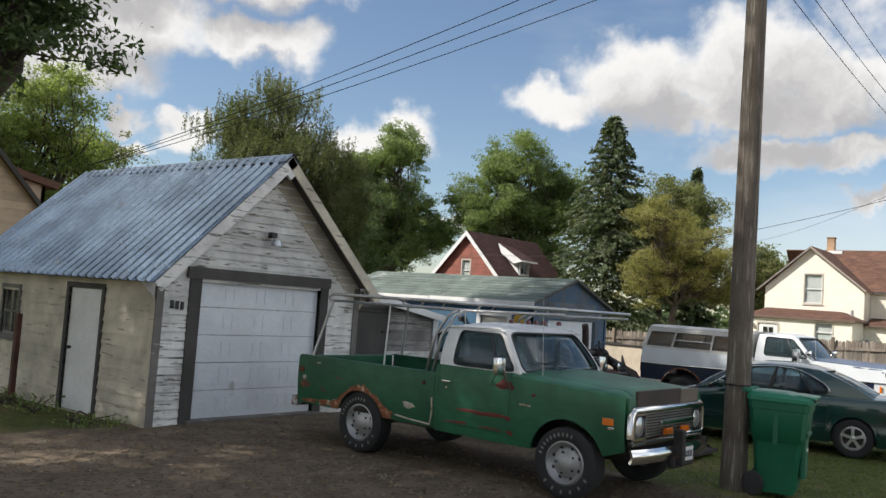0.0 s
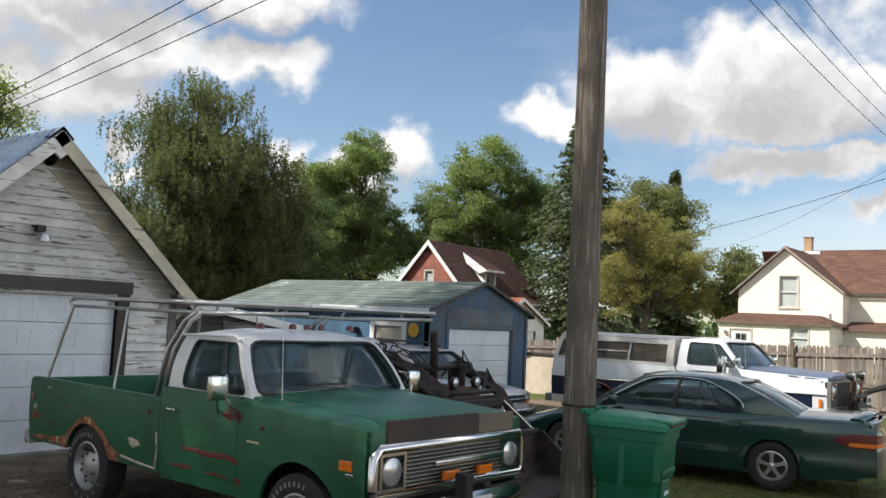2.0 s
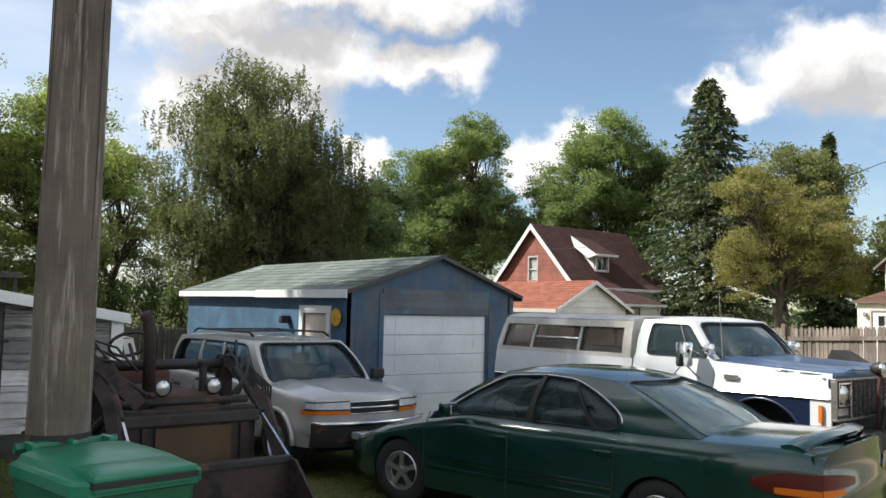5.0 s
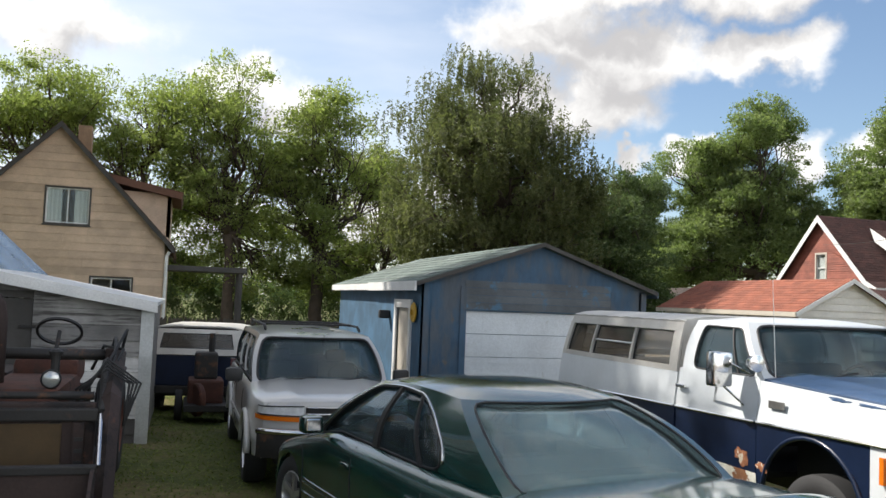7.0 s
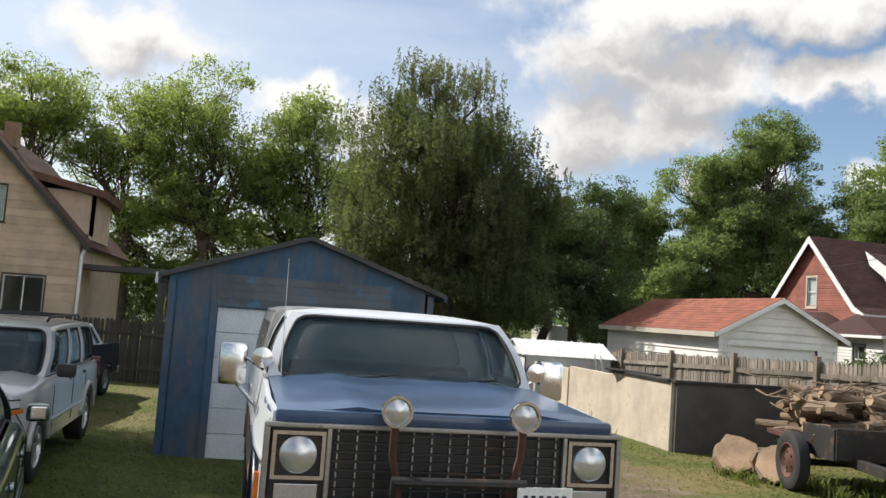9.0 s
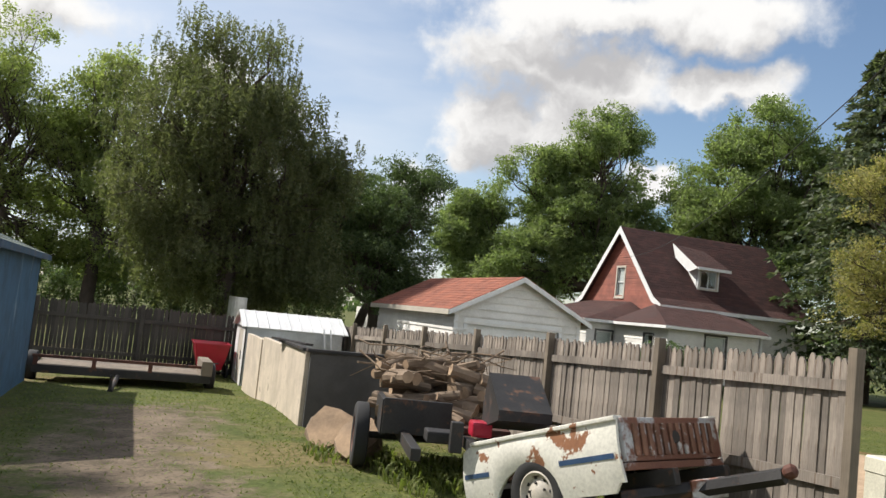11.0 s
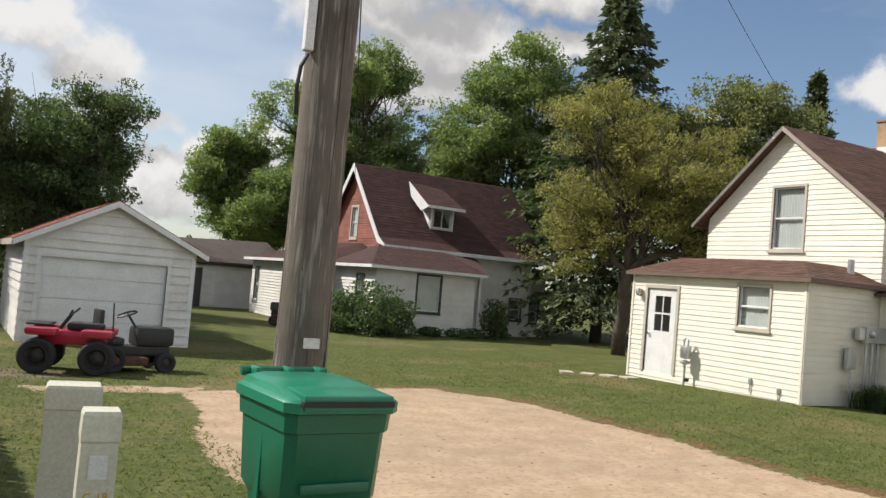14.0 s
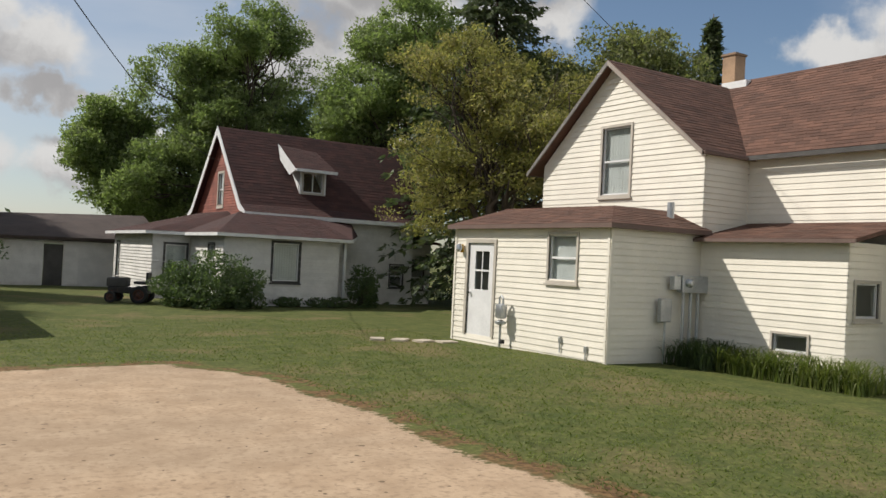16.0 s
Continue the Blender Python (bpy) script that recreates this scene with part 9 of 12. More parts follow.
def greenhouse(t, B, R, paint, glass, dlo, posts=(), bulge=0.03, bow_f=0.1, bow_r=0.05, crown=0.06, fwd=-1, shield_dlo=None, rear_dlo=None, trim=None, bend_f=0.02, labels=("", ""), rear_glass=None):
    """Cab or cabin above the belt: B(s), R(s) are the belt and roof lines from rear (0) to front (1)."""
    def L(u, v):
        p = B(u).lerp(R(u), v)
        return Vector((p.x - bulge * math.sin(v * math.pi), p.y, p.z + bend_f * math.sin(v * math.pi) * (2 * abs(u - 0.5)) ** 4))

    mid = (B(0.5) + R(0.5)) / 2
    inside = Vector((0, mid.y, mid.z))
    framed(t, "cab_side", lambda u, v: tuple(L(u, v)), dlo, paint, glass, inside, label=labels[0], posts=posts, trim=trim)
    framed(t, "cab_side", lambda u, v: (-L(u, v).x, L(u, v).y, L(u, v).z), dlo, paint, glass, inside, posts=posts, trim=trim)

    def front(u, v):
        p, k = L(1, v), 2 * u - 1
        return (p.x * -k, p.y + fwd * bow_f * (1 - k * k), p.z)

    def back(u, v):
        p, k = L(0, v), 2 * u - 1
        return (p.x * -k, p.y - fwd * bow_r * (1 - k * k), p.z)

    framed(t, "windscreen_frame", front, shield_dlo or [(0.035, 0.02), (0.965, 0.02), (0.955, 0.94), (0.045, 0.94)], paint, glass, inside, pane="windscreen", seal=0.014)
    framed(t, "rear_window_frame", back, rear_dlo or [(0.12, 0.12), (0.88, 0.12), (0.86, 0.86), (0.14, 0.86)], paint, rear_glass or glass, inside, pane="rear_window", seal=0.008)

    def roof(u, v):
        p, k = L(v, 1), 2 * u - 1
        e = 1 - k * k
        y = p.y + fwd * bow_f * e * max(0, (v - 0.6) / 0.4) ** 1.5 - fwd * bow_r * e * max(0, (0.4 - v) / 0.4) ** 1.5
        return (p.x * -k, y, p.z + crown * (1 - abs(k) ** 3) * (1 - abs(2 * v - 1) ** 4))

    skin(t, "roof", roof, seq(0, 1, 24), seq(0, 1, 18), paint, -0.02 if fwd < 0 else 0.02, label=labels[1])


def arch_ys(y0, y1, arches, n=26):
    ys = set(round(v, 4) for v in seq(y0, y1, n))
    for c, r, _ in arches:
        ys |= {round(c + r * math.cos(a), 4) for a in np.linspace(0.0, math.pi, 19)}
    return sorted(v for v in ys if y0 <= v <= y1)


def arch_low(y, sill, arches):
    z = sill(y) if callable(sill) else sill
    for c, r, zc in arches:
        d = r * r - (y - c) ** 2
        if d > 0:
            z = max(z, zc + math.sqrt(d))
    return z


def body_side(parent, name, y0, y1, sill, top, xf, arches, material, nz=7, label="", sgn=-1, extra=()):
    ys = sorted(set(arch_ys(y0, y1, arches)) | set(extra))

    def F(y, v):
        lo, hi = arch_low(y, sill, arches), top(y) if callable(top) else top
        z = lo + (hi - lo) * v
        return (sgn * xf(y, z), y, z)

    return skin(parent, name, F, ys, seq(0, 1, nz), material, -0.03 if sgn < 0 else 0.03, label=label)


def arch_lip(parent, name, c, r, zc, x, material, rad=0.016, a0=0.1, a1=math.pi - 0.1, wob=0.0, seed=1):
    rnd = random.Random(seed)
    pts = [(x, c + (r + rnd.uniform(0, wob)) * math.cos(a), zc + (r + rnd.uniform(0, wob)) * math.sin(a)) for a in np.linspace(a0, a1, 18)]
    return part(name, tube(bm_new(), pts, rad, 6), material, parent, smooth="all")


def bench(parent, x0, x1, y, z, back=-1, h=0.5):
    part("seat", boxed(x0, x1, y - 0.25, y + 0.25, z, z + 0.16, 0.05), M_INTERIOR, parent, smooth=True)
    part("seat_back", boxed(x0, x1, y - back * -0.02 + back * 0.2, y + back * 0.34 + (0.0 if back > 0 else 0.0), z + 0.1, z + 0.1 + h, 0.05) if back > 0 else boxed(x0, x1, y - 0.36, y - 0.22, z + 0.1, z + 0.1 + h, 0.05), M_INTERIOR, parent, smooth=True)


def steering(parent, x, y, z, lean=-25, away=0):
    part("steering_wheel", lathe(bm_new(), [(0.17, -0.012), (0.19, -0.012), (0.19, 0.012), (0.17, 0.012)], 24, pose(x, y, z, 0, 0, 90 + away) @ pose(0, 0, 0, 0, lean, 0)), M_BLACK, parent, smooth=True)


def plate(parent, x, y, z, face=-1, bars=6):
    p = part("number_plate", boxed(x - 0.15, x + 0.15, min(y, y + face * 0.008), max(y, y + face * 0.008), z - 0.075, z + 0.075, 0.003), M_WHITE, parent)
    for k in range(bars):
        u = x - 0.105 + k * 0.21 / (bars - 1)
        part("plate_bar", boxed(u - 0.011, u + 0.011, min(y + face * 0.008, y + face * 0.012), max(y + face * 0.008, y + face * 0.012), z - 0.035, z + 0.035), M_T2BLUE, p)


def pickup_wheels(t, hubs, r, w, x, rim, letters=False, style="steel"):
    for y in hubs:
        for sx, rz in ((-1, 0), (1, 180)):
            tyre_wheel("wheel", t, pose(sx * (x - w / 2), y, r, 0, 0, rz), r, w, rim, style, letters=letters and sx < 0)


def green_pickup():
    t = thing("pickup_truck", 9.05, 6.4, 0.0, label="old green pickup with white cab top, rust and ladder rack", category="pickup truck")
    hw = 1.0
    A1, A2 = (-1.74, 0.455, 0.40), (1.345, 0.43, 0.37)

    def xs(y, z):
        # slab side with a crease and a tucked sill; fenders narrow a touch at the nose
        k = (z - 0.5) / 0.75
        return hw - 0.05 * max(0, 0.45 - k) ** 1.4 * 2 - 0.055 * max(0, k - 0.75) - 0.035 * max(0, (-1.9 - y) / 0.5)

    for sgn in (-1, 1):
        bed = body_side(t, "bed_side", 0.10, 2.56, 0.50, 1.15, xs, [A2], M_GREENPAINT, label="green bed side with rust round the wheel" if sgn < 0 else "", sgn=sgn)
        door = body_side(t, "door", -1.00, 0.04, 0.58, 1.27, xs, [], M_GREENPAINT, sgn=sgn, label="green door with red primer marks" if sgn < 0 else "")
        body_side(t, "cab_corner", 0.045, 0.095, 0.55, 1.27, xs, [], M_GREENPAINT, sgn=sgn)
        body_side(t, "rocker", -1.3, 0.09, 0.47, 0.575, xs, [], M_GREENPAINT, nz=2, sgn=sgn)
        body_side(t, "fender", -2.42, -1.006, lambda y: 0.50 + 0.10 * max(0, (-2.1 - y) / 0.3), lambda y: 1.24 - 0.075 * max(0, (-1.0 - y) / 1.4), xs, [A1], M_GREENPAINT, sgn=sgn, label="green front fender" if sgn < 0 else "")
        x = sgn * (hw + 0.004)
        if sgn < 0:
            part("door_handle", boxed(x - 0.03, x, -0.16, -0.03, 1.07, 1.095, 0.008), M_CHROME, door)
            part("keyhole", tube(bm_new(), [(x, -0.09, 1.01), (x - 0.01, -0.09, 1.01)], 0.012), M_CHROME, door)
            part("primer_patch", blob_patch(xs, -0.93, 1.13, 0.12, 0.075, 3), M_PRIMER, door, "red primer patch")
            part("rust_streak", blob_patch(xs, -0.62, 0.77, 0.34, 0.035, 4), M_PRIMER, door, "long dull red streak")
            part("badge", boxed(x - 0.003, x + 0.002, -1.30, -1.14, 0.93, 0.95), M_CHROME, t, "thin chrome badge bar")
            part("rust_arch", arch_patch(xs, *A2, 5), M_RUSTPATCH, bed, "ragged rust round the wheel arch")
            part("filler_patch", blob_patch(xs, 0.50, 0.72, 0.13, 0.04, 6), M_FILLER, bed, "pale filler patch")
            part("bare_patch", blob_patch(xs, 2.42, 0.86, 0.035, 0.045, 7), M_FILLER, bed)
            part("bare_patch", blob_patch(xs, 2.15, 1.08, 0.05, 0.014, 9), M_FILLER, bed)
            part("filler_line", tube(bm_new(), [(-xs(y, z) - 0.004, y, z) for y, z in ((0.13, 0.86), (0.12, 0.70), (0.16, 0.53), (0.45, 0.545), (0.72, 0.57))], 0.012, 5), M_FILLER, bed)
            part("fuel_cap", lathe(bm_new(), [(0.045, 0.0), (0.045, -0.008), (0.03, -0.012), (0.0, -0.012)], 16, pose(x + 0.016, 0.27, 1.02)), M_FILLER, bed)
            part("cap_centre", lathe(bm_new(), [(0.02, 0.0), (0.016, -0.018), (0.0, -0.018)], 12, pose(x + 0.01, 0.27, 1.02)), M_PRIMER, bed)
            for k, (py, pz, ay, az) in enumerate(((2.0, 0.56, 0.16, 0.05), (2.3, 0.55, 0.15, 0.04), (0.85, 0.56, 0.10, 0.05), (2.45, 0.75, 0.03, 0.05))):
                part("rust_patch", blob_patch(xs, py, pz, ay, az, 40 + k), M_RUSTPATCH, bed)
            for k, (py, pz, ay, az) in enumerate(((-0.25, 0.615, 0.20, 0.02), (-0.75, 0.61, 0.16, 0.018), (-1.02, 0.60, 0.05, 0.03))):
                part("rust_patch", blob_patch(xs, py, pz, ay, az, 50 + k), M_PRIMER, door)
            part("primer_patch", blob_patch(xs, -1.32, 1.06, 0.035, 0.022, 61), M_PRIMER, t)
            part("primer_patch", blob_patch(xs, -0.98, 0.76, 0.07, 0.03, 62), M_PRIMER, t)
            part("side_marker", boxed(x - 0.006, x + 0.02, 2.44, 2.53, 0.93, 1.0, 0.004), M_REDLENS, bed)
            part("marker_lamp", boxed(x + 0.022, x + 0.05, -2.30, -2.17, 0.86, 0.935, 0.006), M_AMBER, t)
            part("marker_trim", boxed(x + 0.028, x + 0.05, -2.31, -2.16, 0.82, 0.845, 0.004), M_CHROME, t)
    # bed: floor, bulkhead, tailgate, rails, bumper
    part("bed_floor", boxed(-0.93, 0.93, 0.12, 2.52, 0.62, 0.66), M_DARKMETAL, t)
    part("bulkhead", boxed(-0.93, 0.93, 0.10, 0.14, 0.62, 1.13), M_GREENPAINT, t)
    part("tailgate", boxed(-0.90, 0.90, 2.52, 2.57, 0.62, 1.15, 0.012), M_GREENPAINT, t, "green tailgate")
    for sx in (-1, 1):
        part("wheel_well", boxed(min(sx * 0.62, sx * 0.95), max(sx * 0.62, sx * 0.95), 0.88, 1.80, 0.5, 0.86, 0.05), M_DARKMETAL, t)
        part("bed_rail", boxed(min(sx * 0.91, sx * 0.985), max(sx * 0.91, sx * 0.985), 0.11, 2.55, 1.145, 1.165, 0.008), M_GREENPAINT, t)
    part("rear_bumper", boxed(-0.95, 0.95, 2.60, 2.72, 0.44, 0.58, 0.02), M_TAILGATE, t, "dull rear bumper")
    # chassis, axles, wheels
    part("chassis", boxed(-0.42, 0.42, -2.2, 2.5, 0.42, 0.56), M_DARKMETAL, t)
    part("underbody", boxed(-0.86, 0.86, -1.25, 0.85, 0.46, 0.60), M_BLACK, t)
    part("inner_fender", boxed(-0.62, 0.62, -2.3, -1.25, 0.5, 1.12), M_BLACK, t)
    for y in (-1.74, 1.345):
        part("axle", tube(bm_new(), [(-0.85, y, 0.38), (0.85, y, 0.38)], 0.045), M_DARKMETAL, t)
    pickup_wheels(t, (-1.74, 1.345), 0.385, 0.25, 0.985, M_RIM, True)
    # hood with crown, dark deflector board, cowl
    ft = lambda y: 1.24 - 0.075 * max(0, (-1.0 - y) / 1.4)
    for sgn in (-1, 1):
        def ftop(u, v, sgn=sgn):
            y = -1.006 - 1.424 * v
            xo = xs(y, ft(y))
            return (sgn * (xo + (0.77 - xo) * (1 - math.cos(u * math.pi / 2)) ** 0.8), y, ft(y) + 0.05 * math.sin(u * math.pi / 2) - 0.06 * max(0, (v - 0.9) / 0.1) ** 2)

        skin(t, "fender_top", ftop, seq(0, 1, 8), seq(0, 1, 12), M_GREENPAINT, 0.02 * sgn)

    def hood(u, v):
        y = -1.10 - 1.33 * v
        k = 2 * u - 1
        return (k * 0.765, y, ft(y) + 0.052 + 0.03 * (1 - k ** 4) - 0.012 * math.exp(-((abs(k) - 0.62) / 0.03) ** 2) - 0.06 * max(0, (v - 0.9) / 0.1) ** 2)

    skin(t, "hood", hood, seq(0, 1, 24), seq(0, 1, 12), M_GREENPAINT, -0.03, label="green hood with worn paint")
    part("cowl", boxed(-0.93, 0.93, -1.16, -0.98, 1.22, 1.285, 0.02), M_GREENPAINT, t)
    part("hood_nose", boxed(-0.94, 0.94, -2.46, -2.38, 0.98, 1.165, 0.03), M_GREENPAINT, t, smooth=True)
    part("deflector", boxed(-0.80, 0.30, -2.475, -2.445, 1.055, 1.235, 0.006, pose(0, 0, 0, 0, 0, 0)), M_RUSTBOARD, t, "dark brown deflector board on the hood")
    part("deflector", boxed(0.305, 0.80, -2.475, -2.445, 1.055, 1.22, 0.006), M_WOODDECK, t, "grey-brown deflector board on the hood")
    # grille and lamps
    gz0, gz1, gy = 0.70, 1.035, -2.47
    ringbm = bm_new()
    pts = [(-0.93, gy, gz0 + 0.05), (-0.90, gy, gz0), (0.90, gy, gz0), (0.93, gy, gz0 + 0.05), (0.93, gy, gz1 - 0.06), (0.88, gy, gz1), (-0.88, gy, gz1), (-0.93, gy, gz1 - 0.06), (-0.93, gy, gz0 + 0.05)]
    tube(ringbm, pts, 0.042, 8, cap=False)
    gr = part("grille_surround", ringbm, M_CHROME, t, smooth="all")
    part("grille_backing", boxed(-0.90, 0.90, gy + 0.01, gy + 0.05, gz0, gz1), M_BLACK, gr)
    for k in range(9):
        z = gz0 + 0.045 + k * 0.03
        part("grille_bar", boxed(-0.60, 0.60, gy - 0.018, gy + 0.005, z, z + 0.011), M_BUMPER, gr)
    part("grille_bar", boxed(-0.28, 0.62, gy - 0.05, gy - 0.02, 0.86, 0.90, 0.008), M_CHROME, gr)
    for sx in (-1, 1):
        bz = bm_new()
        for a0, a1, b0, b1 in ((-0.14, -0.115, -0.14, 0.14), (0.115, 0.14, -0.14, 0.14), (-0.115, 0.115, 0.115, 0.14), (-0.115, 0.115, -0.14, -0.115)):
            box(bz, sx * 0.75 + a0, sx * 0.75 + a1, gy - 0.03, gy + 0.01, 0.868 + b0, 0.868 + b1)
        part("headlight_bezel", bz, M_CHROME, gr)
        part("headlight", lathe(bm_new(), [(0.105, 0.0), (0.10, 0.02), (0.06, 0.035), (0.0, 0.04)], 24, pose(sx * 0.75, gy - 0.0, 0.868, 0, 0, -90)), M_LENS, gr, smooth=True)
        part("turn_lamp", boxed(sx * 0.22 - 0.09 + 0.12, sx * 0.22 + 0.09 + 0.12, gy - 0.07, gy - 0.03, 0.75, 0.82, 0.008), M_AMBER, gr)
    # front bumper, plate, tow hardware
    def bump(u, v):
        x = (u - 0.5) * 2.0
        return (x, -2.62 + 0.10 * abs(2 * u - 1) ** 3 + 0.03 * math.sin(v * math.pi) * -1, 0.50 + 0.15 * v)

    skin(t, "front_bumper", bump, seq(0, 1, 18), seq(0, 1, 5), M_CHROME, 0.03, label="dented chrome front bumper")
    plate(t, 0.10, -2.665, 0.545)
    part("bumper_guard", boxed(-0.16, -0.06, -2.72, -2.60, 0.44, 0.82, 0.02), M_DARKMETAL, t)
    part("tow_plate", boxed(-0.22, 0.32, -2.66, -2.58, 0.40, 0.52, 0.03), M_DARKMETAL, t)
    # cab greenhouse
    belt = lambda s: Vector((-0.945, 0.085 - 1.185 * s, 1.27))
    roof = lambda s: Vector((-0.80, 0.055 - 0.80 * s, 1.745))

    greenhouse(t, belt, roof, M_CABWHITE, M_CARGLASS, [(0.17, 0.03), (0.945, 0.03), (0.925, 0.90), (0.22, 0.90)], posts=((0.74, 0.76, 0.022, M_BLACK),), bulge=0.03, bow_f=0.10, bow_r=0.0, crown=0.075, labels=("white cab door frame", "white cab roof"))
    for sx in (-1, 1):
        part("drip_rail", tube(bm_new(), [(sx * 0.835, 0.07, 1.735), (sx * 0.835, -0.70, 1.755), (sx * 0.86, -0.78, 1.72)], 0.014, 6), M_CABWHITE, t)
    for k in range(5):
        x = (-0.55, -0.18, 0.0, 0.18, 0.55)[k]
        part("roof_marker", lathe(bm_new(), [(0.035, 0), (0.034, 0.03), (0.02, 0.05), (0.0, 0.052)], 12, pose(x, -0.66, 1.825, 0, -90, 0)), M_REDLENS, t, smooth=True)
    # inside
    bench(t, -0.72, 0.72, -0.25, 0.72)
    part("seat_back", boxed(-0.72, 0.72, -0.10, 0.02, 0.85, 1.38, 0.05), M_INTERIOR, t, smooth=True)
    part("dashboard", boxed(-0.82, 0.82, -1.05, -0.82, 1.0, 1.27, 0.04), M_INTERIOR, t)
    part("cab_floor", boxed(-0.85, 0.85, -1.1, 0.08, 0.58, 0.62), M_BLACK, t)
    steering(t, 0.38, -0.62, 1.22)
    # mirror on its bracket, wipers, aerial
    for sx in (-1, 1):
        part("mirror", boxed(sx * 1.19 - 0.085, sx * 1.19 + 0.085, -1.0, -0.93, 1.25, 1.45, 0.03), M_CHROME, t, "square chrome mirror", smooth=True)
        part("mirror_arm", tube(bm_new(), [(sx * 0.99, -1.0, 1.10), (sx * 1.12, -0.98, 1.27), (sx * 1.19, -0.97, 1.34)], 0.010, 6), M_CHROME, t)
        part("mirror_arm", tube(bm_new(), [(sx * 0.99, -0.72, 1.12), (sx * 1.19, -0.96, 1.30)], 0.010, 6), M_CHROME, t)
        part("mirror_arm", tube(bm_new(), [(sx * 0.96, -1.02, 1.02), (sx * 1.10, -1.02, 1.2), (sx * 1.2, -0.97, 1.42), (sx * 1.05, -0.9, 1.44)], 0.009, 6), M_CHROME, t)
    for x in (-0.45, 0.25):
        part("wiper", tube(bm_new(), [(x, -1.19, 1.29), (x + 0.38, -1.175, 1.335)], 0.008, 5), M_BLACK, t)
    part("aerial", tube(bm_new(), [(-0.80, -1.30, 1.26), (-0.82, -1.26, 2.15)], 0.004, 5, 0.002), M_RACK, t)
    # ladder rack
    rk = []
    for sx in (-1, 1):
        part("rack_rail", tube(bm_new(), [(sx * 0.78, 2.22, 1.93), (sx * 0.78, 2.28, 1.985), (sx * 0.78, 2.2, 2.03), (sx * 0.78, -1.55, 2.03)], 0.022, 8), M_RACK, t, smooth="all")
        part("rack_rail", tube(bm_new(), [(sx * 0.78, 2.24, 1.94), (sx * 0.78, -0.2, 1.94), (sx * 0.78, -1.52, 1.97)], 0.018, 8), M_RACK, t, smooth="all")
        for y in (1.5, 0.6, -0.3, -1.1):
            part("rack_spacer", tube(bm_new(), [(sx * 0.78, y, 1.94), (sx * 0.78, y - 0.06, 2.03)], 0.014, 6), M_RACK, t)
        part("rack_leg", tube(bm_new(), [(sx * 0.93, 2.36, 1.15), (sx * 0.80, 2.18, 1.94)], 0.020, 8), M_RACK, t)
        part("rack_leg", tube(bm_new(), [(sx * 0.93, 1.02, 1.15), (sx * 0.80, 1.10, 1.94)], 0.012, 8), M_RACK, t)
        for d in (0.0, 0.10):
            part("rack_leg", tube(bm_new(), [(sx * 0.93, 0.20 + d, 1.15), (sx * 0.86, 0.16 + d, 1.60), (sx * 0.80, 0.02 + d, 1.86), (sx * 0.78, -0.12 + d, 1.95)], 0.02, 8), M_RACK, t, smooth="all")
    for y in (2.2, 1.0, -0.2, -1.5):
        part("rack_crossbar", tube(bm_new(), [(-0.78, y, 2.03), (0.78, y, 2.03)], 0.02, 8), M_RACK, t)


def blob_patch(xs, y, z, ry, rz, seed):
    """A ragged thin patch lying on a side panel whose half width is xs(y, z)."""
    rnd = random.Random(seed)
    n = 30
    bm = bm_new()
    c = bm.verts.new((-xs(y, z) - 0.006, y, z))
    rings = []
    ph = [rnd.uniform(0, 6.28) for _ in range(4)]
    fs = [0.85 + 0.17 * math.sin(2 * a + ph[0]) + 0.12 * math.sin(3 * a + ph[1]) + 0.09 * math.sin(5 * a + ph[2]) + 0.06 * math.sin(9 * a + ph[3]) + rnd.uniform(-0.05, 0.05) for a in (2 * math.pi * k / n for k in range(n))]
    for r in (0.5, 1.0):
        ring = []
        for k in range(n):
            a = 2 * math.pi * k / n
            py, pz = y + math.cos(a) * ry * fs[k] * r, z + math.sin(a) * rz * fs[k] * r
            ring.append(bm.verts.new((-xs(py, pz) - (0.006 if r < 1 else 0.002), py, pz)))
        rings.append(ring)
    for k in range(n):
        m = (k + 1) % n
        bm.faces.new((c, rings[0][k], rings[0][m]))
        bm.faces.new((rings[0][k], rings[1][k], rings[1][m], rings[0][m]))
    return bm


def arch_patch(xs, c, r, zc, seed):
    """A ragged band of rust round a wheel arch."""
    rnd = random.Random(seed)
    bm = bm_new()
    prev = None
    for k, a in enumerate(np.linspace(-0.12, math.pi + 0.25, 60)):
        w = 0.03 + 0.05 * abs(math.sin(a * 3.1)) * rnd.uniform(0.3, 1.4) + 0.17 * max(0, 1 - a / 0.6) + 0.14 * max(0, (a - 2.4) / 0.7)
        y0, z0 = c + math.cos(a) * (r - 0.005), max(zc + math.sin(a) * (r - 0.005), 0.505)
        y1, z1 = c + math.cos(a) * (r + w), max(zc + math.sin(a) * (r + w), 0.505)
        p = (bm.verts.new((-xs(y0, z0) - 0.008, y0, z0)), bm.verts.new((-xs(y1, z1) - 0.003, y1, z1)))
        if prev:
            bm.faces.new((prev[0], p[0], p[1], prev[1]))
        prev = p
    return bm


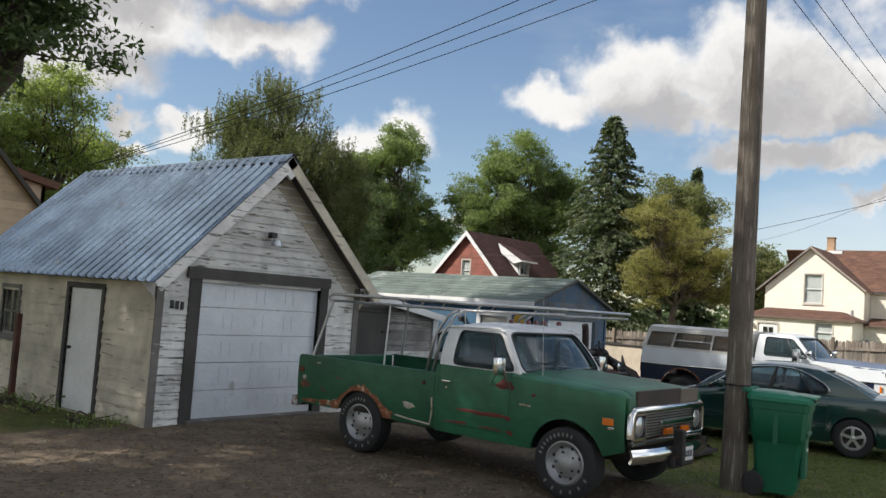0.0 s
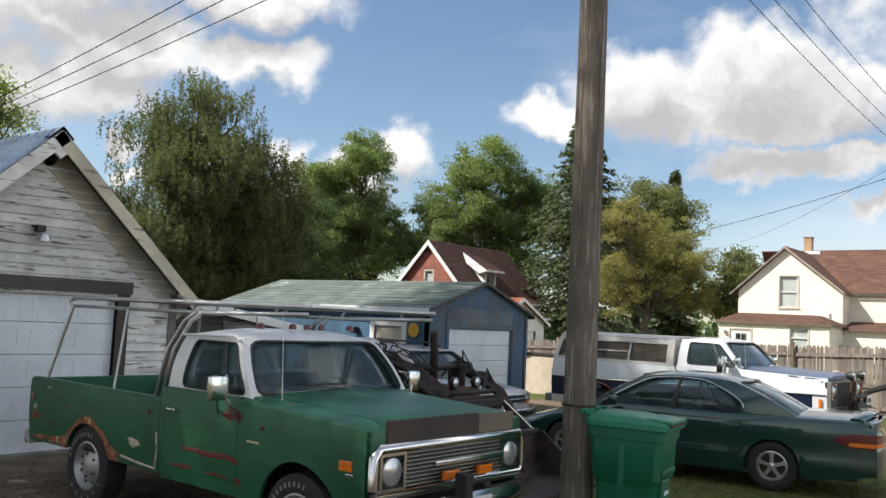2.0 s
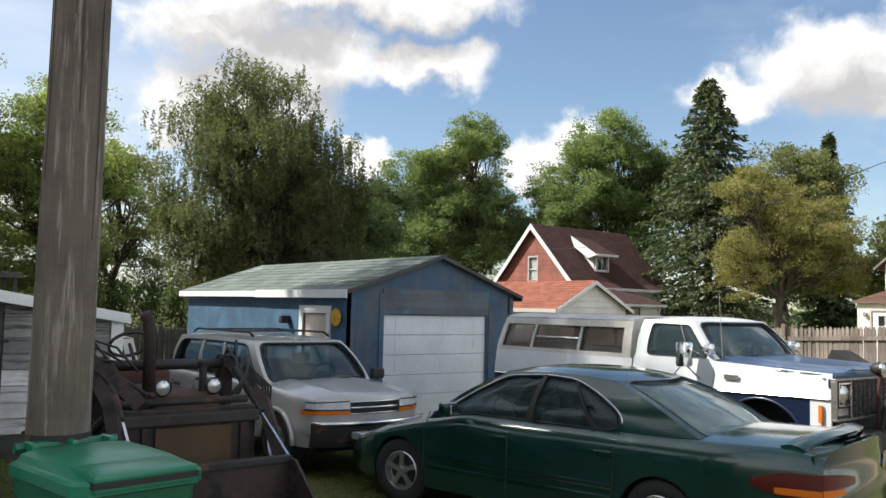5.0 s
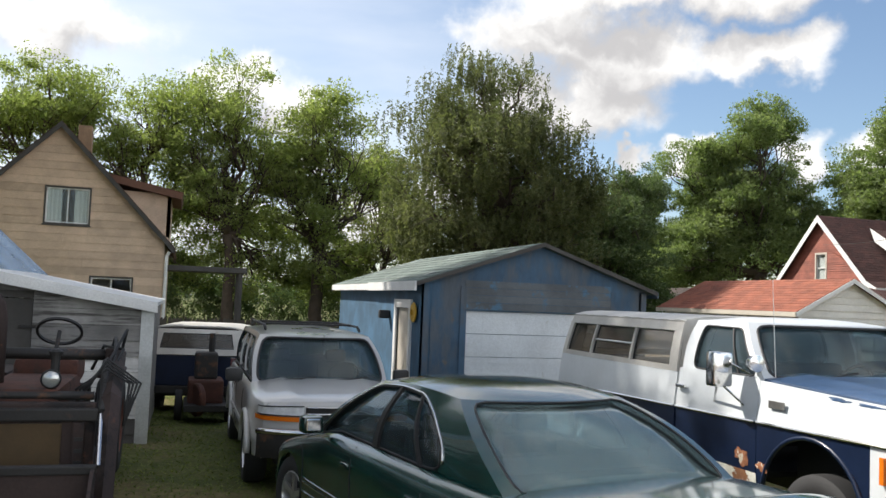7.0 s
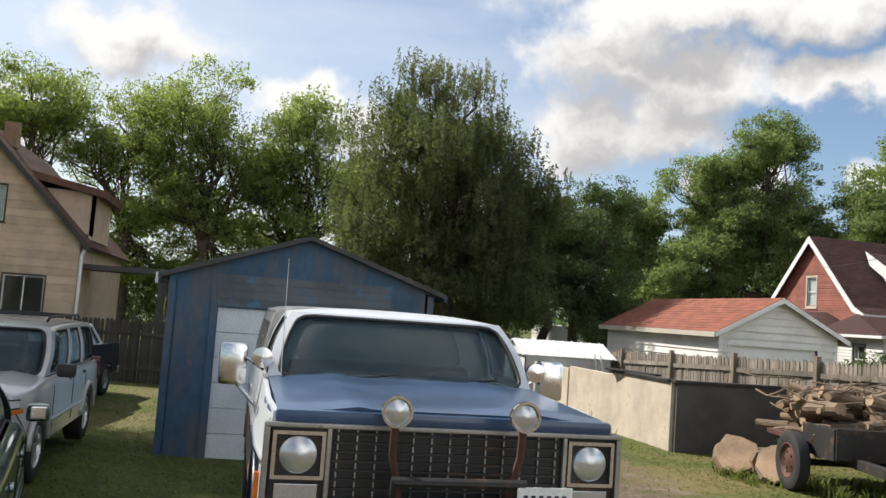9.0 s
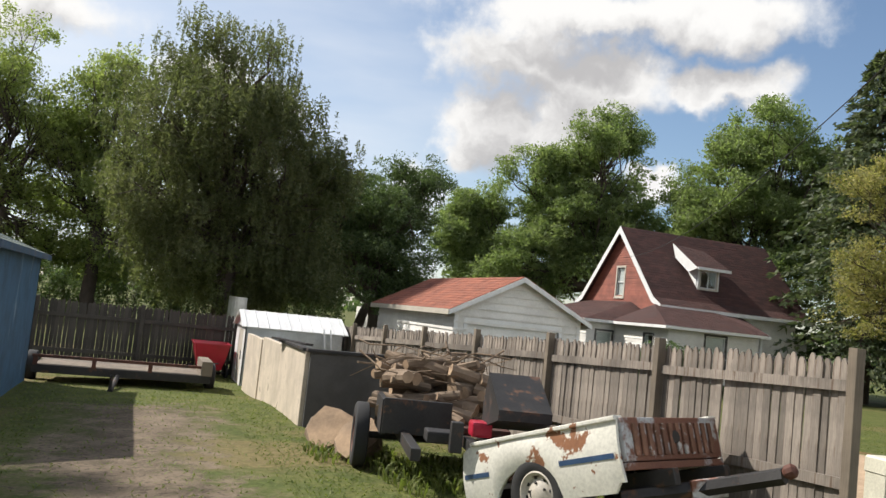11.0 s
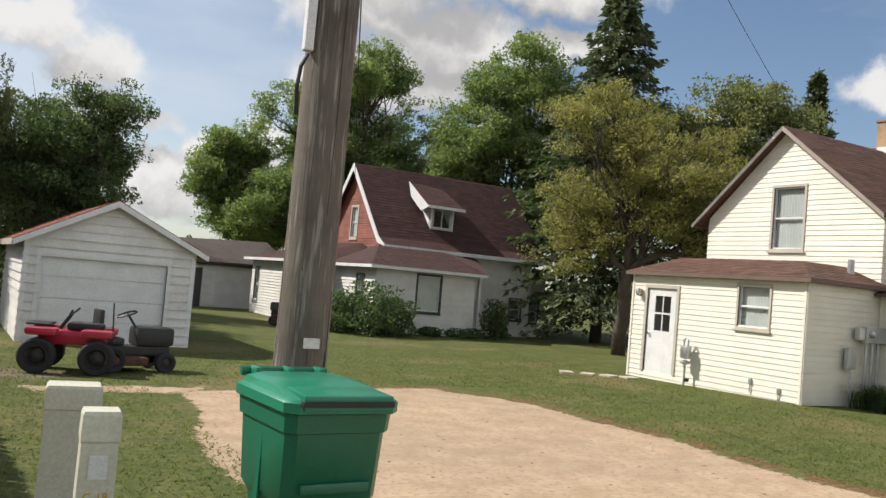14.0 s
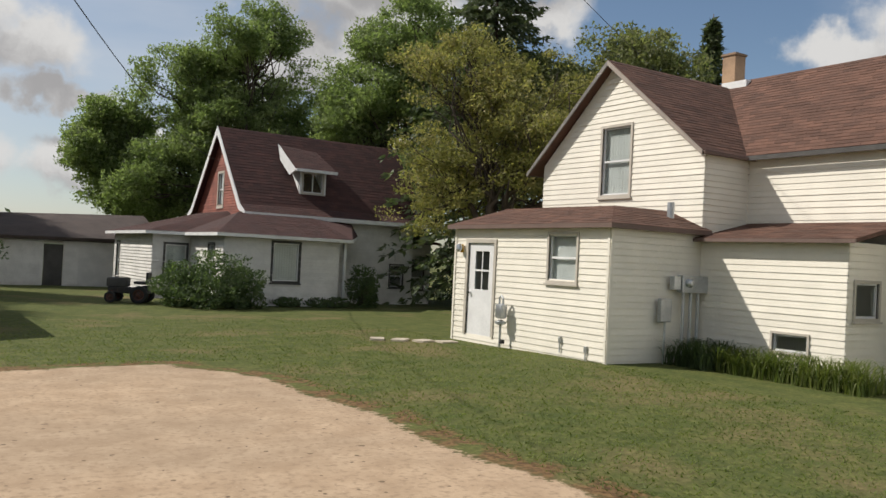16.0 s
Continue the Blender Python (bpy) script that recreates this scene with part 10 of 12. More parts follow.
M_PRIMER = surface("red_primer", (0.13, 0.028, 0.022), 0.8, var=0.3, fine=30, bump=0.2)
M_FILLER = surface("pale_body_filler", (0.48, 0.44, 0.36), 0.75, var=0.25, scale=8, fine=40, bump=0.3, wear=((0.24, 0.10, 0.05), 0.55, 0.62, 14.0, 0.85))
M_RUSTPATCH = surface("flaking_rust", (0.28, 0.11, 0.05), 0.9, var=0.4, scale=9, fine=50, bump=0.5, wear=((0.50, 0.44, 0.34), 0.56, 0.60, 9.0, 0.8))
M_RUSTBOARD = surface("dark_brown_board", (0.05, 0.036, 0.028), 0.7, var=0.3, fine=25, stretch=(0.4, 4, 4), bump=0.3)
M_BUMPER = surface("worn_steel", (0.36, 0.35, 0.33), 0.4, 0.8, var=0.25, fine=40, bump=0.1, wear=((0.12, 0.06, 0.035), 0.6, 0.7, 9.0, 0.8))
green_pickup()


def topper_pickup():
    """Square-bodied pickup with a camper topper; its nose points at the alley."""
    t = thing("pickup_truck", 19.08, 6.0, -0.05, label="white and dark blue square-bodied pickup with a cream topper", category="pickup truck")
    hw = 1.0
    A1, A2 = (-1.72, 0.53, 0.54), (1.60, 0.50, 0.50)

    def xs(y, z):
        return hw - 0.05 * max(0, (0.75 - z) / 0.3) ** 2 - 0.05 * max(0, (z - 1.12) / 0.38) - 0.03 * max(0, (-2.0 - y) / 0.5)

    band = lambda y: 1.09 + 0.035 * max(-1, min(1, -y / 2.2))
    for sgn in (-1, 1):
        for name, y0, y1, topz, arches in (("bed_side", 0.06, 2.58, lambda y: 1.40, [A2]), ("door", -1.12, 0.03, lambda y: 1.45, []), ("fender", -2.50, -1.126, lambda y: 1.44 - 0.05 * max(0, (-1.1 - y) / 1.4), [A1])):
            lo = lambda y: 0.62 if y < 2.2 else 0.62 + 0.1 * (y - 2.2)
            ys = arch_ys(y0, y1, arches)

            def Flow(y, v, arches=arches):
                a = arch_low(y, 0.56, arches)
                b = max(a + 0.01, 0.70)
                z = a + (b - a) * v
                return (sgn * xs(y, z), y, z)

            def Fmid(y, v, arches=arches):
                a = max(0.70, arch_low(y, 0.56, arches) + 0.01)
                z = a + (band(y) - a) * v
                return (sgn * xs(y, z), y, z)

            def Fup(y, v, topz=topz):
                z = band(y) + (topz(y) - band(y)) * v
                return (sgn * (xs(y, z) + 0.004), y, z)

            th = -0.03 if sgn < 0 else 0.03
            up = skin(t, name, Fup, ys, seq(0, 1, 5), M_T2WHITE, th, label="chipped white upper panel" if sgn < 0 else "")
            if name == "fender":
                skin(up, "fender_nose", Fmid, [y for y in ys if y <= -2.28] + [-2.28], seq(0, 1, 4), M_T2WHITE, th)
                ys = [-2.28] + [y for y in ys if y > -2.28]
            skin(up, "lower_panel", Fmid, ys, seq(0, 1, 5), M_T2BLUE, th, label="dark blue lower panel")
            skin(up, "sill_panel", Flow, ys, seq(0, 1, 2), M_BED if name != "fender" else M_T2BLUE, th, label="rusty white sill panel")
            tr = bm_new()
            tube(tr, [(sgn * (xs(y, band(y)) + 0.012), y, band(y)) for y in seq(y0 + 0.01, y1 - 0.01, 6)], 0.012, 6)
            part("trim_strip", tr, M_CHROME, up)
        x = sgn * (hw + 0.002)
        for c, r, zc in (A1, A2):
            arch_lip(t, "wheel_arch", c, r, zc, sgn * (hw - 0.008), M_T2BLUE if c < 0 else M_RUSTPATCH, 0.02)
        part("mirror", boxed(sgn * 1.17 - 0.095, sgn * 1.17 + 0.095, -0.92, -0.80, 1.36, 1.65, 0.03), M_CHROME, t, "large chrome mirror", smooth=True)
        part("mirror_arm", tube(bm_new(), [(sgn * 0.99, -0.55, 1.20), (sgn * 1.17, -0.84, 1.40)], 0.010, 6), M_CHROME, t)
        part("mirror_arm", tube(bm_new(), [(sgn * 0.99, -0.95, 1.22), (sgn * 1.17, -0.86, 1.40)], 0.010, 6), M_CHROME, t)
        part("mirror_arm", tube(bm_new(), [(sgn * 0.96, -0.98, 1.48), (sgn * 1.17, -0.86, 1.60)], 0.010, 6), M_CHROME, t)
        part("pillar_lamp", lathe(bm_new(), [(0.03, -0.07), (0.06, -0.03), (0.07, 0.04), (0.0, 0.05)], 14, pose(sgn * 0.98, -1.06, 1.57, 0, 0, -90)), M_CHROME, t, smooth=True)
        part("door_handle", boxed(min(x, x + sgn * 0.03), max(x, x + sgn * 0.03), -0.14, 0.0, 1.27, 1.30, 0.006), M_CHROME, t)
        part("side_marker", boxed(min(x - sgn * 0.02, x + sgn * 0.006), max(x - sgn * 0.02, x + sgn * 0.006), -2.42, -2.38, 0.88, 1.06, 0.004), M_AMBER, t)
        part("tail_lamp", boxed(min(sgn * 0.9, sgn * 0.99), max(sgn * 0.9, sgn * 0.99), 2.56, 2.60, 0.85, 1.2, 0.008), M_REDLENS, t)
    part("badge", boxed(-1.012, -1.002, -1.46, -1.28, 1.24, 1.30, 0.003), M_BUMPER, t, "dull fender badge bar")
    for k, (y, z, a) in enumerate(((-1.98, 1.385, 0.17), (-2.26, 1.375, 0.16), (-2.42, 1.33, 0.035))):
        part("paint_chip", blob_patch(xs, y, z, a, 0.022, 20 + k), M_T2HOOD, t)
    part("rust_hole", blob_patch(xs, -0.95, 0.80, 0.10, 0.08, 31), M_RUSTPATCH, t)
    part("rust_hole", blob_patch(xs, -1.20, 0.76, 0.07, 0.05, 32), M_RUSTPATCH, t)
    # nose: hood, grille, lamps, winch bumper
    def hood(u, v):
        y = -1.05 - 1.45 * v
        k = 2 * u - 1
        return (k * (0.93 - 0.01 * v), y, 1.455 - 0.055 * v + 0.03 * (1 - k ** 4) + 0.015 * math.exp(-((abs(k) - 0.55) / 0.08) ** 2) - 0.03 * max(0, v - 0.93) * 14 * 0.5)

    skin(t, "hood", hood, seq(0, 1, 26), seq(0, 1, 12), M_T2HOOD, -0.03, label="faded blue hood")
    part("hood_lip", boxed(-0.93, 0.93, -2.53, -2.47, 1.335, 1.405, 0.025), M_T2HOOD, t, smooth=True)
    g = part("grille", boxed(-0.96, 0.96, -2.52, -2.46, 0.90, 1.335, 0.012), M_BLACK, t, "black grille opening")
    for k in range(8):
        part("grille_bar", boxed(-0.62, 0.62, -2.545, -2.515, 0.955 + k * 0.047, 0.969 + k * 0.047), M_DARKMETAL, g)
    for k in range(13):
        part("grille_slat", boxed(-0.60 + k * 0.1 - 0.004, -0.60 + k * 0.1 + 0.004, -2.535, -2.52, 0.93, 1.31), M_BUMPER, g)
    fr = bm_new()
    for a0, a1, b0, b1 in ((-0.98, 0.98, 1.315, 1.34), (-0.98, 0.98, 0.90, 0.93), (-0.98, -0.95, 0.93, 1.315), (0.95, 0.98, 0.93, 1.315), (-0.66, -0.635, 0.93, 1.315), (0.635, 0.66, 0.93, 1.315)):
        box(fr, a0, a1, -2.56, -2.50, b0, b1, 0.006)
    part("grille_frame", fr, M_BUMPER, g, "dull chrome grille frame")
    for sx in (-1, 1):
        part("headlight_panel", boxed(sx * 0.80 - 0.14, sx * 0.80 + 0.14, -2.53, -2.50, 0.94, 1.31), M_DARKMETAL, g)
        for a0, a1, b0, b1 in ((-0.135, -0.115, 1.055, 1.30), (0.115, 0.135, 1.055, 1.30), (-0.115, 0.115, 1.28, 1.30), (-0.115, 0.115, 1.055, 1.075)):
            part("headlight_trim", boxed(sx * 0.80 + a0, sx * 0.80 + a1, -2.565, -2.52, b0, b1), M_CHROME, g)
        part("headlight", lathe(bm_new(), [(0.10, 0.0), (0.095, 0.02), (0.055, 0.04), (0.0, 0.045)], 24, pose(sx * 0.80, -2.53, 1.178, 0, 0, -90)), M_LENS, g, smooth=True)
        part("turn_lamp", boxed(sx * 0.80 - 0.11, sx * 0.80 + 0.11, -2.545, -2.53, 0.955, 1.03, 0.004), M_LENS, g)
        s = part("spot_lamp", lathe(bm_new(), [(0.03, -0.10), (0.055, -0.07), (0.074, -0.02), (0.078, 0.03), (0.07, 0.035)], 24, pose(sx * 0.34, -2.72, 1.44, 0, 0, -90)), M_BLACK, t, "round black spot lamp", smooth=True)
        part("spot_lens", lathe(bm_new(), [(0.068, 0.03), (0.04, 0.042), (0.0, 0.046)], 20, pose(sx * 0.34, -2.72, 1.44, 0, 0, -90)), M_LENS, s, smooth=True)
        part("spot_ring", lathe(bm_new(), [(0.068, 0.02), (0.081, 0.02), (0.081, 0.042), (0.068, 0.042)], 24, pose(sx * 0.34, -2.72, 1.44, 0, 0, -90)), M_CHROME, s)
        part("spot_stalk", tube(bm_new(), [(sx * 0.34, -2.72, 1.37), (sx * 0.34, -2.70, 1.22), (sx * 0.30, -2.68, 1.05), (sx * 0.28, -2.66, 0.8)], 0.022, 6), M_RUST, t)
    part("front_bumper", boxed(-1.0, 1.0, -2.74, -2.56, 0.58, 0.80, 0.03), M_DARKMETAL, t, "heavy dark steel front bumper")
    part("brush_guard", tube(bm_new(), [(-0.34, -2.70, 0.7), (-0.34, -2.78, 1.1), (0.34, -2.78, 1.1), (0.34, -2.70, 0.7)], 0.03, 8), M_DARKMETAL, t)
    part("winch", boxed(-0.25, 0.30, -2.80, -2.62, 0.78, 1.0, 0.05), M_DARKMETAL, t)
    plate(t, 0.45, -2.80, 1.02)
    # cab
    belt = lambda s: Vector((-0.935, 0.03 - 1.16 * s, 1.445))
    roof = lambda s: Vector((-0.79, 0.0 - 0.72 * s, 1.895))

    greenhouse(t, belt, roof, M_T2WHITE, M_CARGLASS, [(0.15, 0.03), (0.93, 0.03), (0.91, 0.88), (0.20, 0.90)], posts=((0.72, 0.74, 0.02, M_BLACK),), bulge=0.03, bow_f=0.10, bow_r=0.0, crown=0.05, labels=("white cab door frame", "white cab roof"))
    part("seat_back", boxed(-0.74, 0.74, -0.16, -0.04, 0.95, 1.52, 0.05), M_INTERIOR, t, smooth=True)
    part("seat", boxed(-0.74, 0.74, -0.62, -0.10, 0.85, 1.02, 0.05), M_INTERIOR, t, smooth=True)
    part("dashboard", boxed(-0.84, 0.84, -1.06, -0.84, 1.15, 1.42, 0.04), M_INTERIOR, t)
    part("cab_floor", boxed(-0.86, 0.86, -1.1, 0.02, 0.66, 0.70), M_BLACK, t)
    steering(t, 0.4, -0.66, 1.38)
    for x in (-0.4, 0.3):
        part("wiper", tube(bm_new(), [(x, -1.19, 1.465), (x + 0.36, -1.17, 1.51)], 0.008, 5), M_BLACK, t)
    part("aerial", tube(bm_new(), [(-0.85, -1.16, 1.46), (-0.86, -1.12, 2.25)], 0.004, 5, 0.002), M_RACK, t)
    # topper: ribbed cream shell with three windows a side
    ty0, ty1, tz0, tz1 = 0.10, 2.46, 1.40, 1.86

    def shell_l(u, v):
        y = ty1 - (ty1 - ty0) * u + 0.14 * (1 - v) * (1 - u)
        return (-0.93 + 0.075 * v ** 1.6, y, tz0 + (tz1 - tz0) * v)

    def shell_r(u, v):
        p = shell_l(1 - u, v)
        return (-p[0], p[1], p[2])

    wins = [(0.035, 0.275, 0.10, 0.82), (0.29, 0.635, 0.10, 0.82), (0.65, 0.945, 0.10, 0.82)]
    sl = with_windows(t, "topper_side", shell_l, wins, M_TOPPER, M_DUSTY, thick=-0.025, label="cream aluminium topper side")
    part("window_rail", tube(bm_new(), [shell_l(0.29, 0.46), shell_l(0.635, 0.46)], 0.012, 6), M_RACK, sl)
    for u in (0.028, 0.2825, 0.6425, 0.952):
        part("window_post", tube(bm_new(), [shell_l(u, 0.09), shell_l(u, 0.84)], 0.014, 6), M_RACK, sl)
    part("window_rail", tube(bm_new(), [shell_l(0.028, 0.835), shell_l(0.952, 0.835)], 0.012, 6), M_RACK, sl)
    part("window_rail", tube(bm_new(), [shell_l(0.028, 0.085), shell_l(0.952, 0.085)], 0.014, 6), M_TRIM, sl)
    with_windows(t, "topper_side", shell_r, [(1 - b, 1 - a, c, d) for a, b, c, d in wins], M_TOPPER, M_DUSTY, thick=-0.025)

    def shell_top(u, v):
        k = 2 * u - 1
        return (k * 0.86, ty1 - (ty1 - ty0) * v, tz1 + 0.05 * (1 - k ** 6) + 0.004 * math.cos(v * 60))

    skin(t, "topper_roof", shell_top, seq(0, 1, 16), seq(0, 1, 40), M_TOPPER, 0.025, label="cream ribbed topper roof")

    def shell_back(u, v):
        k = 2 * u - 1
        p = shell_l(0.0, v)
        return (k * abs(p[0]), p[1], p[2])

    with_windows(t, "topper_back", shell_back, [(0.12, 0.88, 0.15, 0.85)], M_TOPPER, M_DUSTY, thick=0.02)
    skin(t, "topper_front", lambda u, v: ((2 * u - 1) * (0.93 - 0.075 * v), ty0, tz0 + (tz1 + 0.04 - tz0) * v), seq(0, 1, 6), seq(0, 1, 4), M_TOPPER, 0.02)
    part("bed_floor", boxed(-0.92, 0.92, 0.1, 2.5, 0.72, 0.76), M_BLACK, t)
    part("tailgate", boxed(-0.90, 0.90, 2.52, 2.58, 0.72, 1.38, 0.012), M_T2WHITE, t)
    part("rear_bumper", boxed(-0.98, 0.98, 2.62, 2.74, 0.55, 0.70, 0.02), M_BUMPER, t)
    part("chassis", boxed(-0.44, 0.44, -2.4, 2.5, 0.5, 0.66), M_DARKMETAL, t)
    part("inner_fender", boxed(-0.66, 0.66, -2.4, -1.2, 0.6, 1.36), M_BLACK, t)
    part("bed_liner", boxed(-0.60, 0.60, 0.1, 2.5, 0.6, 0.74), M_BLACK, t)
    for y in (-1.78, 1.60):
        part("axle", tube(bm_new(), [(-0.85, y, 0.41), (0.85, y, 0.41)], 0.05), M_DARKMETAL, t)
    pickup_wheels(t, (-1.78, 1.60), 0.41, 0.28, 0.985, M_DARKMETAL)


topper_pickup()


def smooth_car(t, spec, paint, hw):
    """Lower body of a car as one loft: spec gives the sill, belt and top lines and the plan taper."""
    arches = spec["arches"]
    y0, y1 = spec["ends"]
    ys = sorted(set(arch_ys(y0, y1, arches, 40)))
    plan, top, cabin = spec["plan"], spec["top"], spec["cabin"]
    vs = seq(0, 0.76, 9) + [0.81, 0.86, 0.90, 0.935, 0.965, 0.985, 1.0]

    def side(sgn):
        def F(y, v):
            lo = arch_low(y, spec["sill"], arches)
            hi = spec["belt"](y)
            z = lo + (hi - lo) * v
            w = plan(y, z)
            return (sgn * w, y, z)
        return F

    sides = []
    for sgn in (-1, 1):
        sides.append(skin(t, "body_side", side(sgn), ys, vs, paint, -0.03 if sgn < 0 else 0.03))

    def deck(ya, yb, name, label=""):
        def F(u, v):
            y = ya + (yb - ya) * v
            k = 2 * u - 1
            w = plan(y, spec["belt"](y))
            e = abs(k)
            return (k * w, y, spec["belt"](y) + (top(y) - spec["belt"](y)) * (1 - e ** 2.4))
        return skin(t, name, F, seq(0, 1, 22), seq(0, 1, 14), paint, 0.02 if yb > ya else -0.02, label=label)

    return sides, deck


def sedan():
    t = thing("sedan_car", 15.70, 4.93, -0.02, 10.4, label="dark green four-door sedan with a rear spoiler", category="car")
    hw = 0.93
    A = [(-1.405, 0.345, 0.315), (1.405, 0.345, 0.315)]

    def belt(y):
        return 0.95 - 0.20 * max(0, y - 0.6) - 0.03 * max(0, y - 0.8) ** 3 + 0.035 * max(0, (-1.0 - y) / 1.5) - 0.05 * max(0, (-2.35 - y) / 0.3) ** 2

    def plan(y, z):
        w = hw - 0.34 * max(0, (y - 1.5) / 0.9) ** 2.3 - 0.13 * max(0, (-1.75 - y) / 0.9) ** 2.2
        k = (z - 0.22) / 0.72
        d = min(1.0, max(0.0, (z - belt(y) + 0.11) / 0.11))
        return w * (1 - 0.05 * max(0, k - 0.62) ** 1.5 * 2.2 - 0.05 * max(0, 0.22 - k) * 2) + 0.006 * math.sin(k * 9) - 0.075 * (1 - math.sqrt(1 - d * d))

    def top(y):
        return belt(y) + (0.055 if y > 0 else 0.055)

    spec = dict(arches=A, ends=(-2.62, 2.40), sill=lambda y: 0.21 + 0.10 * max(0, (abs(y) - 2.0) / 0.6), belt=belt, plan=plan, top=top, cabin=None)
    sides, deck = smooth_car(t, spec, M_SEDAN, hw)
    deck(1.10, 2.40, "hood", "dark green hood")
    deck(-2.62, -1.62, "boot_lid", "dark green boot lid")

    # bumpers wrap both ends
    def nose(u, v):
        k = 2 * u - 1
        y = 2.40 + 0.09 * (1 - k * k) * 1.0 + 0.05 * math.sin(v * math.pi)
        return (k * plan(2.36, 0.5) * 1.0, y - 0.06 * k ** 6, 0.30 + (belt(2.40) + 0.055 * (1 - abs(k) ** 3.2) - 0.30) * v)

    skin(t, "front_bumper", nose, seq(0, 1, 18), seq(0, 1, 8), M_SEDAN, -0.03, label="dark green front bumper")

    def tail(u, v):
        k = 2 * u - 1
        y = -2.62 - 0.08 * (1 - k * k) - (0.06 if v < 0.5 else 0.06 * max(0, 1 - (v - 0.5) * 3))
        return (k * plan(-2.60, 0.5), y + 0.06 * k ** 6, 0.30 + (belt(-2.62) + 0.055 * (1 - abs(k) ** 3.2) - 0.30) * v)

    rb = skin(t, "rear_bumper", tail, seq(0, 1, 18), seq(0, 1, 10), M_SEDAN, 0.03, label="dark green rear bumper")
    for sx in (-1, 1):
        def lamp_side(u, v, mid=0.735, tall=0.088, out=0.006):
            y = -2.14 - 0.48 * u
            z = mid + (v - 0.5) * 2 * tall * min(1, (u + 0.04) / 0.5) ** 0.6
            return (sx * (plan(y, z) + out), y, z)

        def lamp_rear(u, v, mid=0.735, tall=0.088, out=0.04):
            k = sx * (1 - 0.52 * u)
            return (k * plan(-2.60, 0.5), -2.62 - 0.08 * (1 - k * k) + 0.06 * k ** 6 - out, mid + (v - 0.5) * 2 * tall * (1 - 0.5 * u * u))

        lamp = skin(t, "tail_lamp", lamp_side, seq(0, 1, 10), seq(0, 1, 4), M_REDLENS, 0.01 * sx, label="dark red wrap-round tail lamp")
        skin(lamp, "lamp_lens", lamp_rear, seq(0, 1, 10), seq(0, 1, 4), M_REDLENS, -0.01 * sx)
        skin(lamp, "turn_lens", lambda u, v: lamp_side(0.35 + 0.65 * u, v, 0.69, 0.024, 0.020), seq(0, 1, 10), seq(0, 1, 2), M_AMBER, 0.006 * sx)
        skin(lamp, "turn_lens", lambda u, v: lamp_rear(0.55 * u, v, 0.69, 0.024, 0.052), seq(0, 1, 10), seq(0, 1, 2), M_AMBER, -0.006 * sx)
        part("headlight", boxed(min(sx * 0.32, sx * 0.58), max(sx * 0.32, sx * 0.58), 2.30, 2.455, 0.47, 0.55, 0.025), M_LENS, t, smooth=True)
        for z in (0.50, 0.53):
            part("body_strip", tube(bm_new(), [(sx * (plan(y, z) + 0.004), y, z) for y in seq(-1.02, 1.02, 10)], 0.008, 5), M_CHROME if z < 0.51 else M_SEDAN, t)
        part("cladding_rib", tube(bm_new(), [(sx * (plan(y, 0.42) + 0.002), y, 0.43) for y in seq(-1.0, 1.02, 10)], 0.012, 5), M_SEDAN, t)
        for y in (-0.92, 0.14):
            part("door_handle", boxed(min(sx * (plan(y, 0.80) - 0.005), sx * (plan(y, 0.80) + 0.025)), max(sx * (plan(y, 0.80) - 0.005), sx * (plan(y, 0.80) + 0.025)), y - 0.08, y + 0.08, 0.775, 0.81, 0.012), M_SEDAN, t, smooth=True)
        for y in (-1.02, 0.06, 1.06):
            part("door_gap", tube(bm_new(), [(sx * (plan(y, z) + 0.001), y + (0.12 * max(0, 0.6 - z) if y < -1 else 0), z) for z in seq(0.28, 0.93, 7)], 0.005, 4), M_BLACK, t)
        part("mirror", boxed(min(sx * 0.92, sx * 1.08), max(sx * 0.92, sx * 1.08), 0.62, 0.76, 0.93, 1.06, 0.035), M_SEDAN, t, smooth=True)
        part("mirror_glass", boxed(min(sx * 0.945, sx * 1.06), max(sx * 0.945, sx * 1.06), 0.61, 0.622, 0.95, 1.045, 0.01), M_CHROME, t)
    part("fuel_flap", boxed(-0.932, -0.915, -1.78, -1.60, 0.72, 0.84, 0.012), M_SEDAN, t)
    # spoiler
    def wing(u, v):
        k = 2 * u - 1
        return (k * 0.78, -2.46 + 0.14 * k * k - 0.15 * v, 1.050 - 0.075 * abs(k) ** 3 + 0.018 * math.sin(v * math.pi) - 0.01 * v)

    skin(t, "spoiler", wing, seq(0, 1, 18), seq(0, 1, 4), M_SEDAN, 0.025, label="dark green rear spoiler")
    for sx in (-1, 1):
        part("spoiler_foot", boxed(min(sx * 0.66, sx * 0.78), max(sx * 0.66, sx * 0.78), -2.47, -2.36, 0.94, 1.005, 0.015), M_SEDAN, t)
    part("brake_lamp", boxed(-0.12, 0.12, -2.60, -2.585, 1.02, 1.038), M_REDLENS, t)
    # greenhouse
    def B(s):
        y = -1.72 + 2.86 * s
        return Vector((-plan(y, belt(y)) * 0.965, y, belt(y) - 0.01))

    def R(s):
        y = -0.86 + 1.12 * s
        return Vector((-0.60 - 0.03 * math.sin(s * math.pi), y, 1.335 + 0.05 * math.sin(math.pi * (0.15 + 0.7 * s))))

